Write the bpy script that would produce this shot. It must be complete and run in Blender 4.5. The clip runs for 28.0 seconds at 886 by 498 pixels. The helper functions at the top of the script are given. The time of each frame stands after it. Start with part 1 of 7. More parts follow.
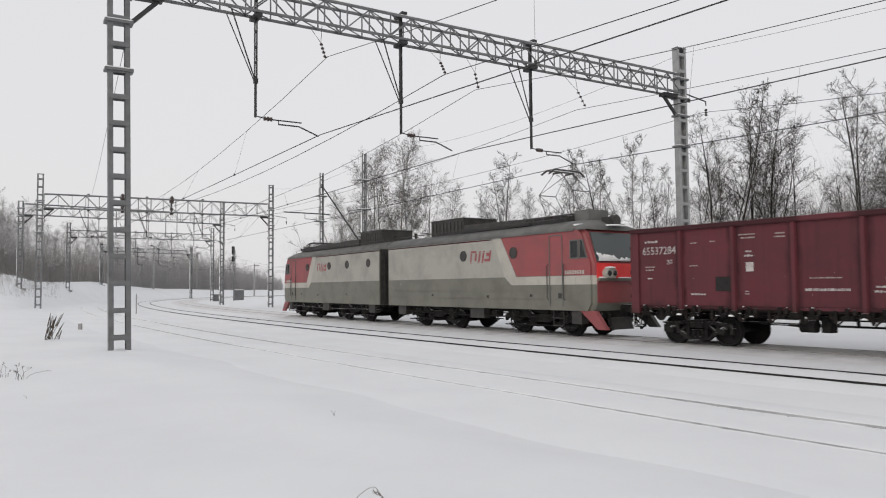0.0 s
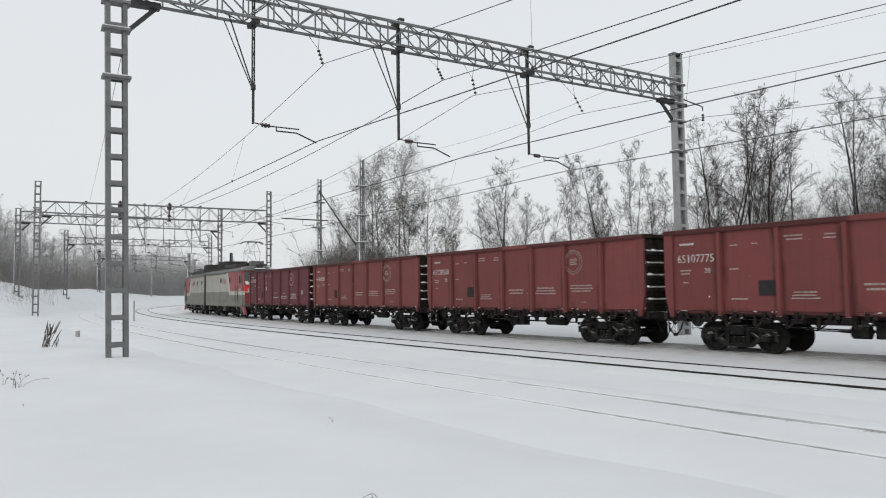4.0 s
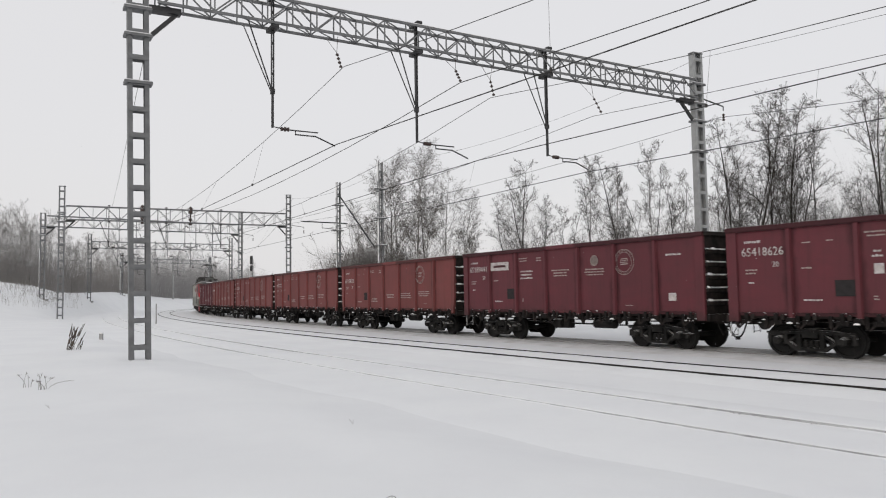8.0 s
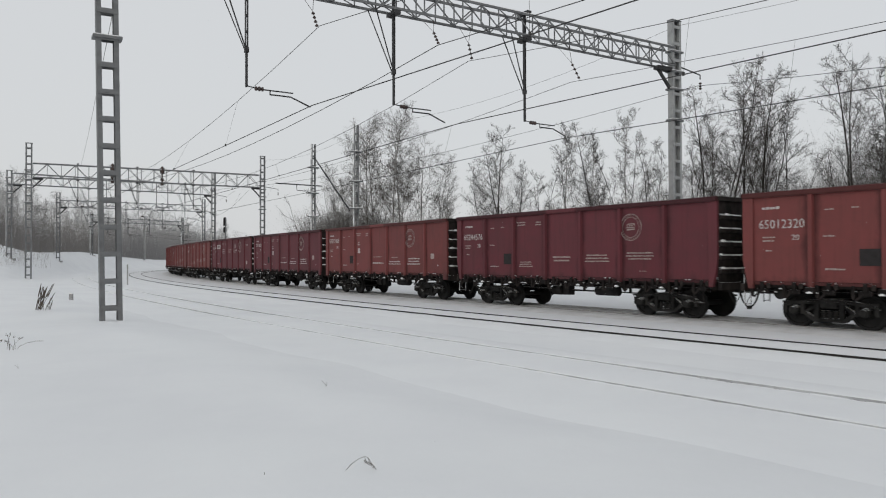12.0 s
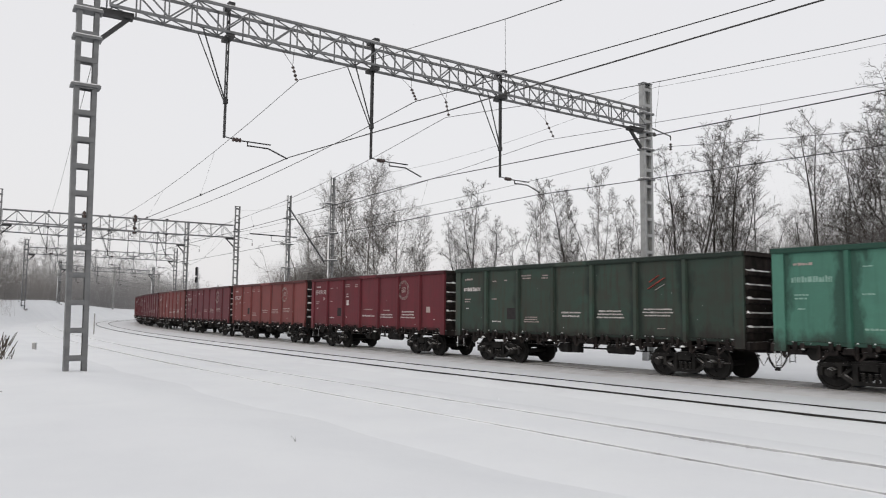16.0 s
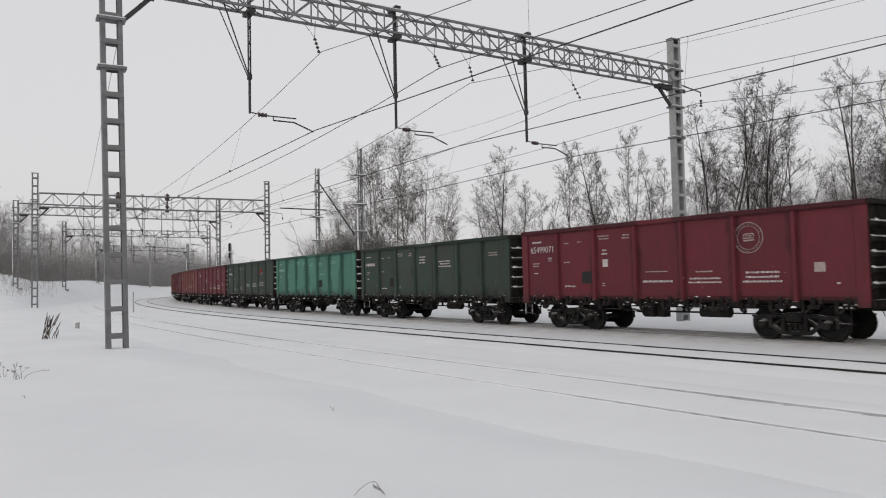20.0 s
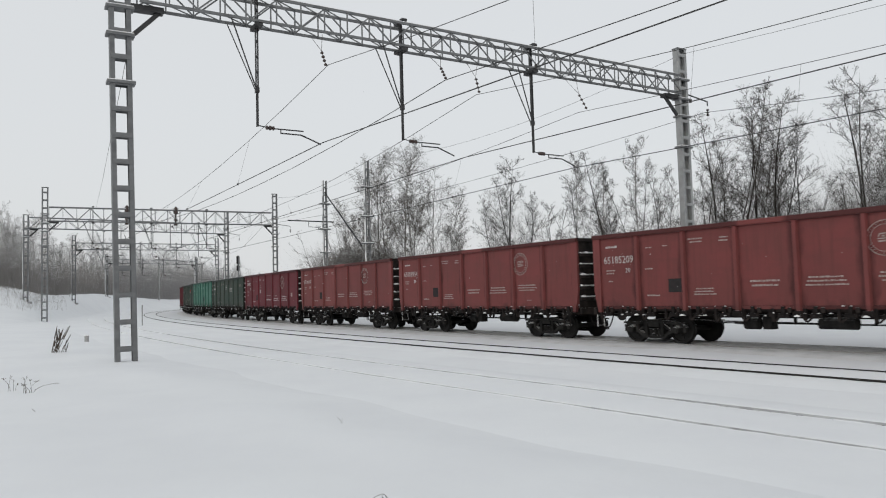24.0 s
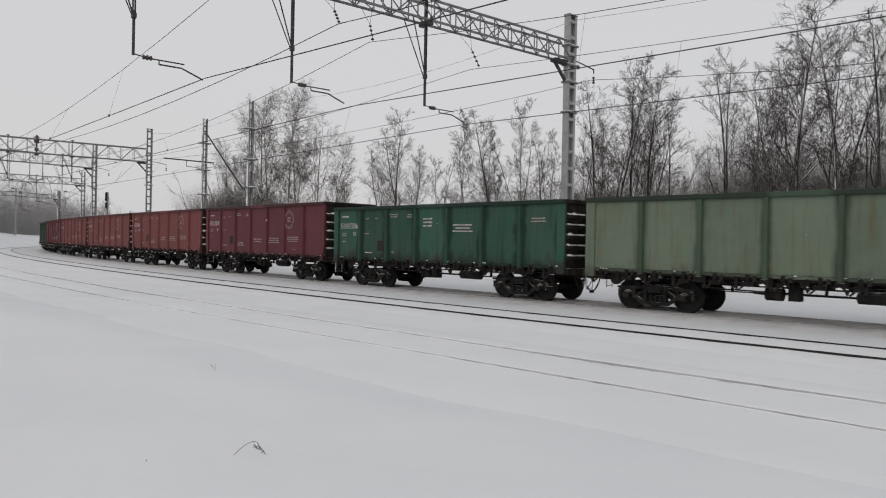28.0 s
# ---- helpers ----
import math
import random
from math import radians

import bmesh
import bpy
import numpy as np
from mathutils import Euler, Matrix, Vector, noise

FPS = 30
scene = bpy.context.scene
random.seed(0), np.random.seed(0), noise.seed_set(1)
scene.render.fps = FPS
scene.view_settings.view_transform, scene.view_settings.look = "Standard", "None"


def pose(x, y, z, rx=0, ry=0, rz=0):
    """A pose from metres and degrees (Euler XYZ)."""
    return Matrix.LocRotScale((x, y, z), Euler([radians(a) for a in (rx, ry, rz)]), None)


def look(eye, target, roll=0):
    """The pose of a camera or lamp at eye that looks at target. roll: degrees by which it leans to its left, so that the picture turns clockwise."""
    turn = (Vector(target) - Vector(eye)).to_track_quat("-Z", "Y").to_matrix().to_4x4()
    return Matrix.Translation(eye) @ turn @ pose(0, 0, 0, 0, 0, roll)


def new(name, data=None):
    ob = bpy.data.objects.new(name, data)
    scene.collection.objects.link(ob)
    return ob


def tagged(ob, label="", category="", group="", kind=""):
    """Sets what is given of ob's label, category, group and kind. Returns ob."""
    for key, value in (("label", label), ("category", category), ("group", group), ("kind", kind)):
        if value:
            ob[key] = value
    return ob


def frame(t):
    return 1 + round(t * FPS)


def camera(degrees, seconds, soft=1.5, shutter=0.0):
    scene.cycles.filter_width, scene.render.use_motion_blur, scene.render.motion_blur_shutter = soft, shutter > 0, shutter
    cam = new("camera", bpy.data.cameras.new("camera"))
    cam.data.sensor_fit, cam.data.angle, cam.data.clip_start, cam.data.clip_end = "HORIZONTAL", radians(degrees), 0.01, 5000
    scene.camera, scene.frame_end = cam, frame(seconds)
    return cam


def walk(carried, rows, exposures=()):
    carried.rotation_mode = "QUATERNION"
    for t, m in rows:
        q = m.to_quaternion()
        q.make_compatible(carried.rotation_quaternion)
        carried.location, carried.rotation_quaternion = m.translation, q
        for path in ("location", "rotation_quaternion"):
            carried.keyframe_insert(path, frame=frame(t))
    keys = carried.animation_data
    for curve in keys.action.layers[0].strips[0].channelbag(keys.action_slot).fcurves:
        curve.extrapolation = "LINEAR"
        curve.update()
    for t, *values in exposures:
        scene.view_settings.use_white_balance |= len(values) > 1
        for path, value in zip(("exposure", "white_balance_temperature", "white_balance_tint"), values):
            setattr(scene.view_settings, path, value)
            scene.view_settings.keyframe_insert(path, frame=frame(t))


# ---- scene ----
cam = camera(62.99, 28.0, soft=1.1, shutter=0.15)
EYE = (0.0, 0.0, 1.902)
# seconds, tilt, roll, yaw of the hand-held camera
TURNS = [
    (0.0, 93.05, 0.49, -0.00), (0.5, 93.43, 0.86, -1.03),
    (1.0, 93.62, 1.11, -1.63), (1.5, 94.00, 1.21, -0.95),
    (2.0, 94.00, 1.16, -0.72), (2.5, 93.95, 1.09, -0.12),
    (3.0, 93.60, 1.18, -0.61), (3.5, 93.47, 0.77, -0.21),
    (5.5, 94.28, 0.87, 0.18), (6.0, 94.65, 0.93, 1.78),
    (6.5, 94.49, 0.84, 3.20), (7.0, 94.54, 1.05, 3.52),
    (7.5, 94.17, 1.03, 2.13), (8.0, 93.70, 0.89, 1.36),
    (8.5, 93.72, 0.61, 2.11), (9.0, 94.11, 0.51, 2.13),
    (9.5, 94.06, 0.54, 2.63), (10.0, 94.27, 0.78, 3.07),
    (10.5, 93.81, -0.32, 3.11), (11.0, 92.90, -2.01, 2.07),
    (11.5, 91.97, -0.87, -0.13), (12.0, 90.87, 0.16, -0.63),
    (12.5, 89.97, -0.39, -1.35), (13.0, 88.68, -2.34, -2.76),
    (13.5, 92.18, -3.11, -5.19), (15.5, 95.66, -1.32, -4.36),
    (16.0, 95.12, -0.65, -2.69), (16.5, 94.36, -0.88, -0.73),
    (17.0, 95.72, -0.81, -1.48), (17.5, 96.43, -0.16, -1.16),
    (18.0, 95.88, 0.20, -0.31), (18.5, 93.91, 0.40, -0.44),
    (19.0, 92.52, 0.52, -0.68), (19.5, 93.30, 1.02, -0.64),
    (20.0, 92.58, 1.24, -0.22), (20.5, 91.67, 1.76, 0.87),
    (21.0, 91.32, 1.75, 0.42), (21.5, 91.85, 1.84, -0.19),
    (22.0, 93.46, 1.57, -0.03), (22.5, 93.19, 2.15, 0.27),
    (24.5, 93.53, 0.84, 0.56), (25.0, 92.28, -0.12, 0.75),
    (25.5, 92.28, 0.12, 0.98), (26.0, 89.80, -1.37, 0.50),
    (26.5, 89.88, -1.15, -7.54), (27.0, 89.09, -1.28, -10.78),
    (27.5, 89.86, -0.99, -10.08), (28.0, 89.65, -1.15, -8.82),
]
# seconds, stops, kelvin, tint
EXPOSURES = [(0.0, 0.0, 6500, 10), (1.0, 0.02, 6400, 9), (2.0, 0.03, 6300, 6), (3.5, 0.05, 6300, 6), (6.0, 0.05, 6350, 7), (8.0, 0.0, 6500, 10), (10.0, 0.0, 6500, 10), (11.0, -0.09, 6500, 10),
             (12.0, -0.2, 6350, 7), (13.0, -0.25, 6050, 3), (13.5, -0.17, 6200, 5), (16.0, 0.09, 6500, 10), (17.0, -0.07, 6500, 9), (18.0, -0.02, 6500, 10), (20.0, -0.14, 6500, 10), (21.0, -0.2, 6300, 6), (22.0, 0.0, 6220, 4),
             (24.5, -0.08, 6400, 8), (25.0, -0.1, 6450, 9), (26.0, -0.26, 6450, 9), (28.0, -0.26, 6500, 10)]
SKY_R, SKY_G, SKY_B = 0.748, 0.738, 0.744
walk(cam, [(t, pose(*EYE, tilt, roll, yaw)) for t, tilt, roll, yaw in TURNS], EXPOSURES)

# ---- light: an even overcast winter sky with a faint, very wide sun behind the cloud ----
world = bpy.data.worlds.new("overcast")
scene.world = world
world.use_nodes = True
wn = world.node_tree
wn.nodes.clear()
sky = wn.nodes.new("ShaderNodeTexSky")
sky.sky_type, sky.sun_disc = "NISHITA", False
sky.sun_elevation, sky.sun_rotation = radians(22), radians(200)
sky.dust_density = 6.0
scaled = wn.nodes.new("ShaderNodeMix")
scaled.data_type, scaled.blend_type = "RGBA", "MIX"
scaled.inputs[0].default_value = 0.985
scaled.inputs[7].default_value = (SKY_R, SKY_G, SKY_B, 1)
back = wn.nodes.new("ShaderNodeBackground")
out = wn.nodes.new("ShaderNodeOutputWorld")
wn.links.new(sky.outputs[0], scaled.inputs[6])
wn.links.new(scaled.outputs[2], back.inputs[0])
wn.links.new(back.outputs[0], out.inputs[0])
sun = new("sun", bpy.data.lights.new("sun", "SUN"))
sun.data.energy, sun.data.angle, sun.data.color = 0.5, radians(50), (1.0, 0.98, 0.95)
sun.matrix_world = look((0, 0, 22), (30, 55, 0))


# ---- materials ----
def nodes_of(name):
    m = bpy.data.materials.new(name)
    m.use_nodes = True
    return m, m.node_tree, m.node_tree.nodes["Principled BSDF"]


def link(nt, a, b):
    nt.links.new(a, b)


def mixc(nt, fac, a, b):
    """Mix of two colours or sockets by a factor socket."""
    n = nt.nodes.new("ShaderNodeMix")
    n.data_type = "RGBA"
    if isinstance(fac, float):
        n.inputs[0].default_value = fac
    else:
        link(nt, fac, n.inputs[0])
    for k, v in ((6, a), (7, b)):
        if isinstance(v, tuple):
            n.inputs[k].default_value = (*v, 1)
        else:
            link(nt, v, n.inputs[k])
    return n.outputs[2]


def noise_fac(nt, scale, lo, hi, detail=4.0, stretch=(1, 1, 1), coords="Object", rough=0.6, own=False):
    tc = nt.nodes.new("ShaderNodeTexCoord")
    mp = nt.nodes.new("ShaderNodeMapping")
    mp.inputs["Scale"].default_value = stretch
    if own:
        # each piece shows its own stretch of the pattern
        oi, mu = nt.nodes.new("ShaderNodeObjectInfo"), nt.nodes.new("ShaderNodeMath")
        mu.operation = "MULTIPLY"
        mu.inputs[1].default_value = 61.0
        link(nt, oi.outputs["Random"], mu.inputs[0])
        link(nt, mu.outputs[0], mp.inputs["Location"])
    no = nt.nodes.new("ShaderNodeTexNoise")
    no.inputs["Scale"].default_value, no.inputs["Detail"].default_value = scale, detail
    no.inputs["Roughness"].default_value = rough
    mr = nt.nodes.new("ShaderNodeMapRange")
    mr.inputs["From Min"].default_value, mr.inputs["From Max"].default_value = lo, hi
    link(nt, tc.outputs[coords], mp.inputs[0])
    link(nt, mp.outputs[0], no.inputs["Vector"])
    link(nt, no.outputs[0], mr.inputs[0])
    return mr.outputs[0], no.outputs[0]


def bump(nt, bsdf, height, strength, distance):
    b = nt.nodes.new("ShaderNodeBump")
    b.inputs["Strength"].default_value, b.inputs["Distance"].default_value = strength, distance
    link(nt, height, b.inputs["Height"])
    link(nt, b.outputs[0], bsdf.inputs["Normal"])


def plain(name, c, c2=None, scale=6.0, rough=0.6, metal=0.0, relief=0.15, fine=40.0, vary=0.0):
    """A worn surface: a base colour, blotches of a second one, fine grain, a little relief."""
    m, nt, b = nodes_of(name)
    c2 = c2 or tuple(v * 0.6 for v in c)
    f1, _ = noise_fac(nt, scale, 0.42, 0.68)
    f2, n2 = noise_fac(nt, fine, 0.3, 0.75, 3.0)
    col = mixc(nt, f1, c, c2)
    g = nt.nodes.new("ShaderNodeMath")
    g.operation = "MULTIPLY"
    g.inputs[1].default_value = 0.25
    link(nt, f2, g.inputs[0])
    col = mixc(nt, g.outputs[0], col, tuple(v * 0.55 for v in c))
    if vary:
        oi = nt.nodes.new("ShaderNodeObjectInfo")
        hs = nt.nodes.new("ShaderNodeHueSaturation")
        mr = nt.nodes.new("ShaderNodeMapRange")
        mr.inputs["To Min"].default_value, mr.inputs["To Max"].default_value = 1 - vary, 1 + vary
        link(nt, oi.outputs["Random"], mr.inputs[0])
        link(nt, mr.outputs[0], hs.inputs["Value"])
        link(nt, col, hs.inputs["Color"])
        col = hs.outputs[0]
    link(nt, col, b.inputs["Base Color"])
    b.inputs["Roughness"].default_value, b.inputs["Metallic"].default_value = rough, metal
    if rough >= 0.7:
        b.inputs["Specular IOR Level"].default_value = 0.2
    if relief:
        bump(nt, b, n2, relief, 0.01)
    return m


def wagon_paint(name, c, worn, rust=(0.09, 0.045, 0.03), amount=0.5, seam=0.22, vary=0.08, dust=0.6, splash=1.72):
    """Weathered wagon paint: faded patches, vertical streaks, brake dust splashed up from below."""
    m, nt, b = nodes_of(name)
    f1, _ = noise_fac(nt, 0.9, 0.35, 0.7, 4.0, own=True)
    col = mixc(nt, f1, c, worn)
    f0, _ = noise_fac(nt, 2.4, 0.48, 0.62, 5.0, (0.7, 0.7, 1.5), own=True)
    k0 = nt.nodes.new("ShaderNodeMath")
    k0.operation = "MULTIPLY"
    k0.inputs[1].default_value = 0.55
    link(nt, f0, k0.inputs[0])
    col = mixc(nt, k0.outputs[0], col, worn)
    st, _ = noise_fac(nt, 2.2, 0.5, 0.74, 4.0, (3.0, 3.0, 0.22), own=True)
    k = nt.nodes.new("ShaderNodeMath")
    k.operation = "MULTIPLY"
    k.inputs[1].default_value = amount
    link(nt, st, k.inputs[0])
    col = mixc(nt, k.outputs[0], col, rust)
    tc = nt.nodes.new("ShaderNodeTexCoord")
    sp = nt.nodes.new("ShaderNodeSeparateXYZ")
    link(nt, tc.outputs["Object"], sp.inputs[0])
    dn, _ = noise_fac(nt, 3.0, 0.25, 0.75, 5.0, (1, 1, 0.5), own=True)
    ad = nt.nodes.new("ShaderNodeMath")
    ad.operation = "MULTIPLY_ADD"
    ad.inputs[1].default_value = 0.7
    link(nt, dn, ad.inputs[0])
    link(nt, sp.outputs[2], ad.inputs[2])
    mr = nt.nodes.new("ShaderNodeMapRange")
    mr.inputs["From Min"].default_value, mr.inputs["From Max"].default_value = splash, splash - 0.47
    mr.inputs["To Max"].default_value = dust
    link(nt, ad.outputs[0], mr.inputs[0])
    col = mixc(nt, mr.outputs[0], col, (0.018, 0.013, 0.012))
    # sheet edges darkened unevenly: stains, plus the posts' shade put into the colour
    ab = nt.nodes.new("ShaderNodeMath")
    ab.operation = "ABSOLUTE"
    link(nt, sp.outputs[0], ab.inputs[0])
    sn, _ = noise_fac(nt, 1.7, 0.3, 0.7, 4.0, (1, 1, 0.45), own=True)
    sm = nt.nodes.new("ShaderNodeMath")
    sm.operation = "MULTIPLY_ADD"
    sm.inputs[1].default_value = seam
    link(nt, sn, sm.inputs[0])
    link(nt, ab.outputs[0], sm.inputs[2])
    ms = nt.nodes.new("ShaderNodeMapRange")
    ms.inputs["From Min"].default_value, ms.inputs["From Max"].default_value = 0.78, 0.95
    ms.inputs["To Max"].default_value = 0.85
    link(nt, sm.outputs[0], ms.inputs[0])
    col = mixc(nt, ms.outputs[0], col, tuple(v * 0.3 for v in c))
    fg, fn = noise_fac(nt, 22.0, 0.55, 0.8, 4.0)
    k2 = nt.nodes.new("ShaderNodeMath")
    k2.operation = "MULTIPLY"
    k2.inputs[1].default_value = 0.35
    link(nt, fg, k2.inputs[0])
    col = mixc(nt, k2.outputs[0], col, worn)
    oi, hs, vr = nt.nodes.new("ShaderNodeObjectInfo"), nt.nodes.new("ShaderNodeHueSaturation"), nt.nodes.new("ShaderNodeMapRange")
    vr.inputs["To Min"].default_value, vr.inputs["To Max"].default_value = 1 - vary, 1 + vary
    link(nt, oi.outputs["Random"], vr.inputs[0])
    link(nt, vr.outputs[0], hs.inputs["Value"])
    link(nt, col, hs.inputs["Color"])
    link(nt, hs.outputs[0], b.inputs["Base Color"])
    b.inputs["Roughness"].default_value = 0.6
    b.inputs["Specular IOR Level"].default_value = 0.28
    bump(nt, b, fn, 0.12, 0.008)
    return m


def snow_material(name, c, dirty, lo, hi, big, fine, strength):
    m, nt, b = nodes_of(name)
    f1, n1 = noise_fac(nt, big, lo, hi, 5.0)
    f2, n2 = noise_fac(nt, fine, 0.3, 0.7, 6.0)
    col = mixc(nt, f1, c, dirty)
    link(nt, col, b.inputs["Base Color"])
    b.inputs["Roughness"].default_value = 0.75
    b.inputs["Specular IOR Level"].default_value = 0.2
    bump(nt, b, n2, strength, 0.05)
    return m


def bark_material(name, c, c2, snow_from, patch=1.6, wind=(0, 0, 1)):
    """Bark with snow lying on the upper sides of trunk and twigs."""
    m, nt, b = nodes_of(name)
    f1, n1 = noise_fac(nt, 3.0, 0.35, 0.65, 5.0, (1, 1, 0.5))
    col = mixc(nt, f1, c, c2)
    ge = nt.nodes.new("ShaderNodeNewGeometry")
    sp = nt.nodes.new("ShaderNodeVectorMath")
    sp.operation = "DOT_PRODUCT"
    sp.inputs[1].default_value = wind
    link(nt, ge.outputs["Normal"], sp.inputs[0])
    mr = nt.nodes.new("ShaderNodeMapRange")
    mr.inputs["From Min"].default_value, mr.inputs["From Max"].default_value = snow_from, snow_from + 0.3
    link(nt, sp.outputs["Value"], mr.inputs[0])
    f3, _ = noise_fac(nt, patch, 0.38, 0.55, 3.0)
    mu = nt.nodes.new("ShaderNodeMath")
    mu.operation = "MULTIPLY"
    link(nt, mr.outputs[0], mu.inputs[0])
    link(nt, f3, mu.inputs[1])
    col = mixc(nt, mu.outputs[0], col, (0.78, 0.79, 0.8))
    link(nt, col, b.inputs["Base Color"])
    b.inputs["Roughness"].default_value = 0.85
    b.inputs["Specular IOR Level"].default_value = 0.12
    return m


def glass_material(name, c):
    m, nt, b = nodes_of(name)
    b.inputs["Base Color"].default_value = (*c, 1)
    b.inputs["Roughness"].default_value = 0.08
    b.inputs["Specular IOR Level"].default_value = 0.45
    return m


SNOW = snow_material("snow", (0.762, 0.782, 0.80), (0.722, 0.74, 0.765), 0.4, 0.7, 0.35, 5.0, 0.12)
BED_CLEAN = snow_material("bed_snow", (0.762, 0.782, 0.80), (0.705, 0.72, 0.738), 0.45, 0.75, 0.6, 6.0, 0.18)
BED_DIRTY = snow_material("dirty_bed_snow", (0.73, 0.73, 0.74), (0.58, 0.575, 0.575), 0.4, 0.7, 1.1, 9.0, 0.3)
CRUST = snow_material("snow_crust", (0.79, 0.795, 0.8), (0.74, 0.745, 0.76), 0.4, 0.7, 2.0, 14.0, 0.25)
RAIL = plain("rail_steel", (0.026, 0.024, 0.023), (0.014, 0.013, 0.012), 3.0, 0.7, 0.0)
POLISHED = plain("polished_rail", (0.42, 0.41, 0.40), (0.25, 0.24, 0.23), 3.0, 0.35, 0.8)
GALV = plain("galvanised_steel", (0.175, 0.18, 0.185), (0.115, 0.118, 0.122), 2.5, 0.55, 0.25, 0.1)
DARK_STEEL = plain("dark_steel", (0.042, 0.042, 0.044), (0.022, 0.022, 0.023), 3.0, 0.55, 0.3)
CONCRETE = plain("pole_concrete", (0.36, 0.36, 0.355), (0.26, 0.26, 0.26), 2.0, 0.85)
WIRE = plain("wire", (0.045, 0.043, 0.042), (0.03, 0.03, 0.03), 8.0, 0.5, 0.4, 0.0)
PORCELAIN = plain("insulator", (0.05, 0.03, 0.025), (0.03, 0.02, 0.02), 8.0, 0.25)
RUNNING = bark_material("running_gear", (0.008, 0.008, 0.008), (0.030, 0.029, 0.028), 0.6, 6.0)
WHEEL = plain("wheel_steel", (0.010, 0.0098, 0.0098), (0.016, 0.0155, 0.015), 4.0, 0.7, 0.0, 0.2)
UNDER = bark_material("grimy_shaded_steel", (0.010, 0.009, 0.009), (0.034, 0.028, 0.026), 0.6, 6.0)
LETTER = plain("white_stencil", (0.52, 0.49, 0.48), (0.30, 0.25, 0.24), 5.0, 0.6, 0.0, 0.0)
FADED = plain("faded_stencil", (0.36, 0.30, 0.28), (0.26, 0.2, 0.19), 7.0, 0.6, 0.0, 0.0)
FADED_TEAL = plain("faded_teal_stencil", (0.22, 0.36, 0.31), (0.14, 0.28, 0.23), 7.0, 0.6, 0.0, 0.0)
PATCH = plain("dark_patch", (0.03, 0.027, 0.028), (0.02, 0.019, 0.019), 6.0, 0.8)
BARK = bark_material("bark", (0.028, 0.025, 0.023), (0.058, 0.053, 0.05), 0.72, 1.6, (-0.72, -0.4, 0.57))
TWIG = bark_material("twig", (0.050, 0.045, 0.042), (0.095, 0.087, 0.082), 0.72)
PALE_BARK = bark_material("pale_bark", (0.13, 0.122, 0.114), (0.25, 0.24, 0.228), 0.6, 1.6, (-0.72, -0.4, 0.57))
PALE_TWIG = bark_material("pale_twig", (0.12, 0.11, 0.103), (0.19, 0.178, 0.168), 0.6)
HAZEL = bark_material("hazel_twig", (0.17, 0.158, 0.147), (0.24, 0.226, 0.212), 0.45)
FROST_STEEL = bark_material("frosted_steel", (0.22, 0.226, 0.232), (0.14, 0.145, 0.15), 0.5, 1.1, (-0.75, -0.4, 0.53))
COLUMN_STEEL = plain("dull_zinc", (0.34, 0.35, 0.352), (0.25, 0.257, 0.26), 2.2, 0.6, 0.1, 0.1)
FROST_RAIL = plain("frosted_rail", (0.46, 0.468, 0.48), (0.28, 0.285, 0.292), 3.0, 0.85, 0.0, 0.1)
BIRCH = bark_material("birch_bark", (0.42, 0.41, 0.4), (0.12, 0.11, 0.105), 0.5)
# distance haze is painted here: bark made paler the farther it stands
MID_BARK = bark_material("mid_haze_bark", (0.205, 0.195, 0.188), (0.285, 0.272, 0.264), 0.3)
FAR_BARK = bark_material("far_haze_bark", (0.30, 0.292, 0.288), (0.38, 0.372, 0.368), 0.2)
GRIT = plain("grit", (0.16, 0.155, 0.15), (0.07, 0.065, 0.06), 9.0, 0.9)
WEED = plain("dry_stalk", (0.10, 0.085, 0.07), (0.06, 0.05, 0.045), 9.0, 0.8)
PAINTS = {
    "maroon": wagon_paint("maroon_paint", (0.114, 0.026, 0.034), (0.093, 0.026, 0.032), (0.052, 0.02, 0.022), 0.4),
    "brown": wagon_paint("brown_paint", (0.168, 0.043, 0.042), (0.138, 0.041, 0.039), (0.085, 0.032, 0.027), 0.4),
    "russet": wagon_paint("russet_paint", (0.165, 0.044, 0.043), (0.135, 0.041, 0.04), (0.075, 0.03, 0.028), 0.35),
    "red": wagon_paint("red_paint", (0.120, 0.017, 0.025), (0.095, 0.018, 0.024), (0.055, 0.016, 0.017), 0.4),
    "dark_green": wagon_paint("dark_green_paint", (0.030, 0.058, 0.045), (0.036, 0.044, 0.035), (0.042, 0.026, 0.019), 0.65, 0.3, 0.18, 0.8, 1.9),
    "turquoise": wagon_paint("turquoise_paint", (0.066, 0.192, 0.144), (0.058, 0.158, 0.122), (0.020, 0.055, 0.042), 0.28, 0.5, 0.1, 0.85, 2.0),
    "teal_post": wagon_paint("teal_post_paint", (0.040, 0.130, 0.095), (0.03, 0.10, 0.075), (0.018, 0.045, 0.035), 0.5),
    "green": wagon_paint("green_paint", (0.016, 0.075, 0.047), (0.036, 0.074, 0.055), (0.012, 0.026, 0.019), 0.6, 0.42, 0.2, 0.85, 2.0),
    "green_post": wagon_paint("green_post_paint", (0.020, 0.062, 0.042), (0.018, 0.045, 0.033), (0.014, 0.025, 0.02), 0.5),
    "olive_post": wagon_paint("olive_post_paint", (0.050, 0.082, 0.052), (0.042, 0.068, 0.046), (0.04, 0.035, 0.02), 0.6),
    "pale_green": wagon_paint("pale_green_paint", (0.105, 0.142, 0.103), (0.13, 0.165, 0.122), (0.105, 0.075, 0.03), 0.6, 0.14, 0.1),
}


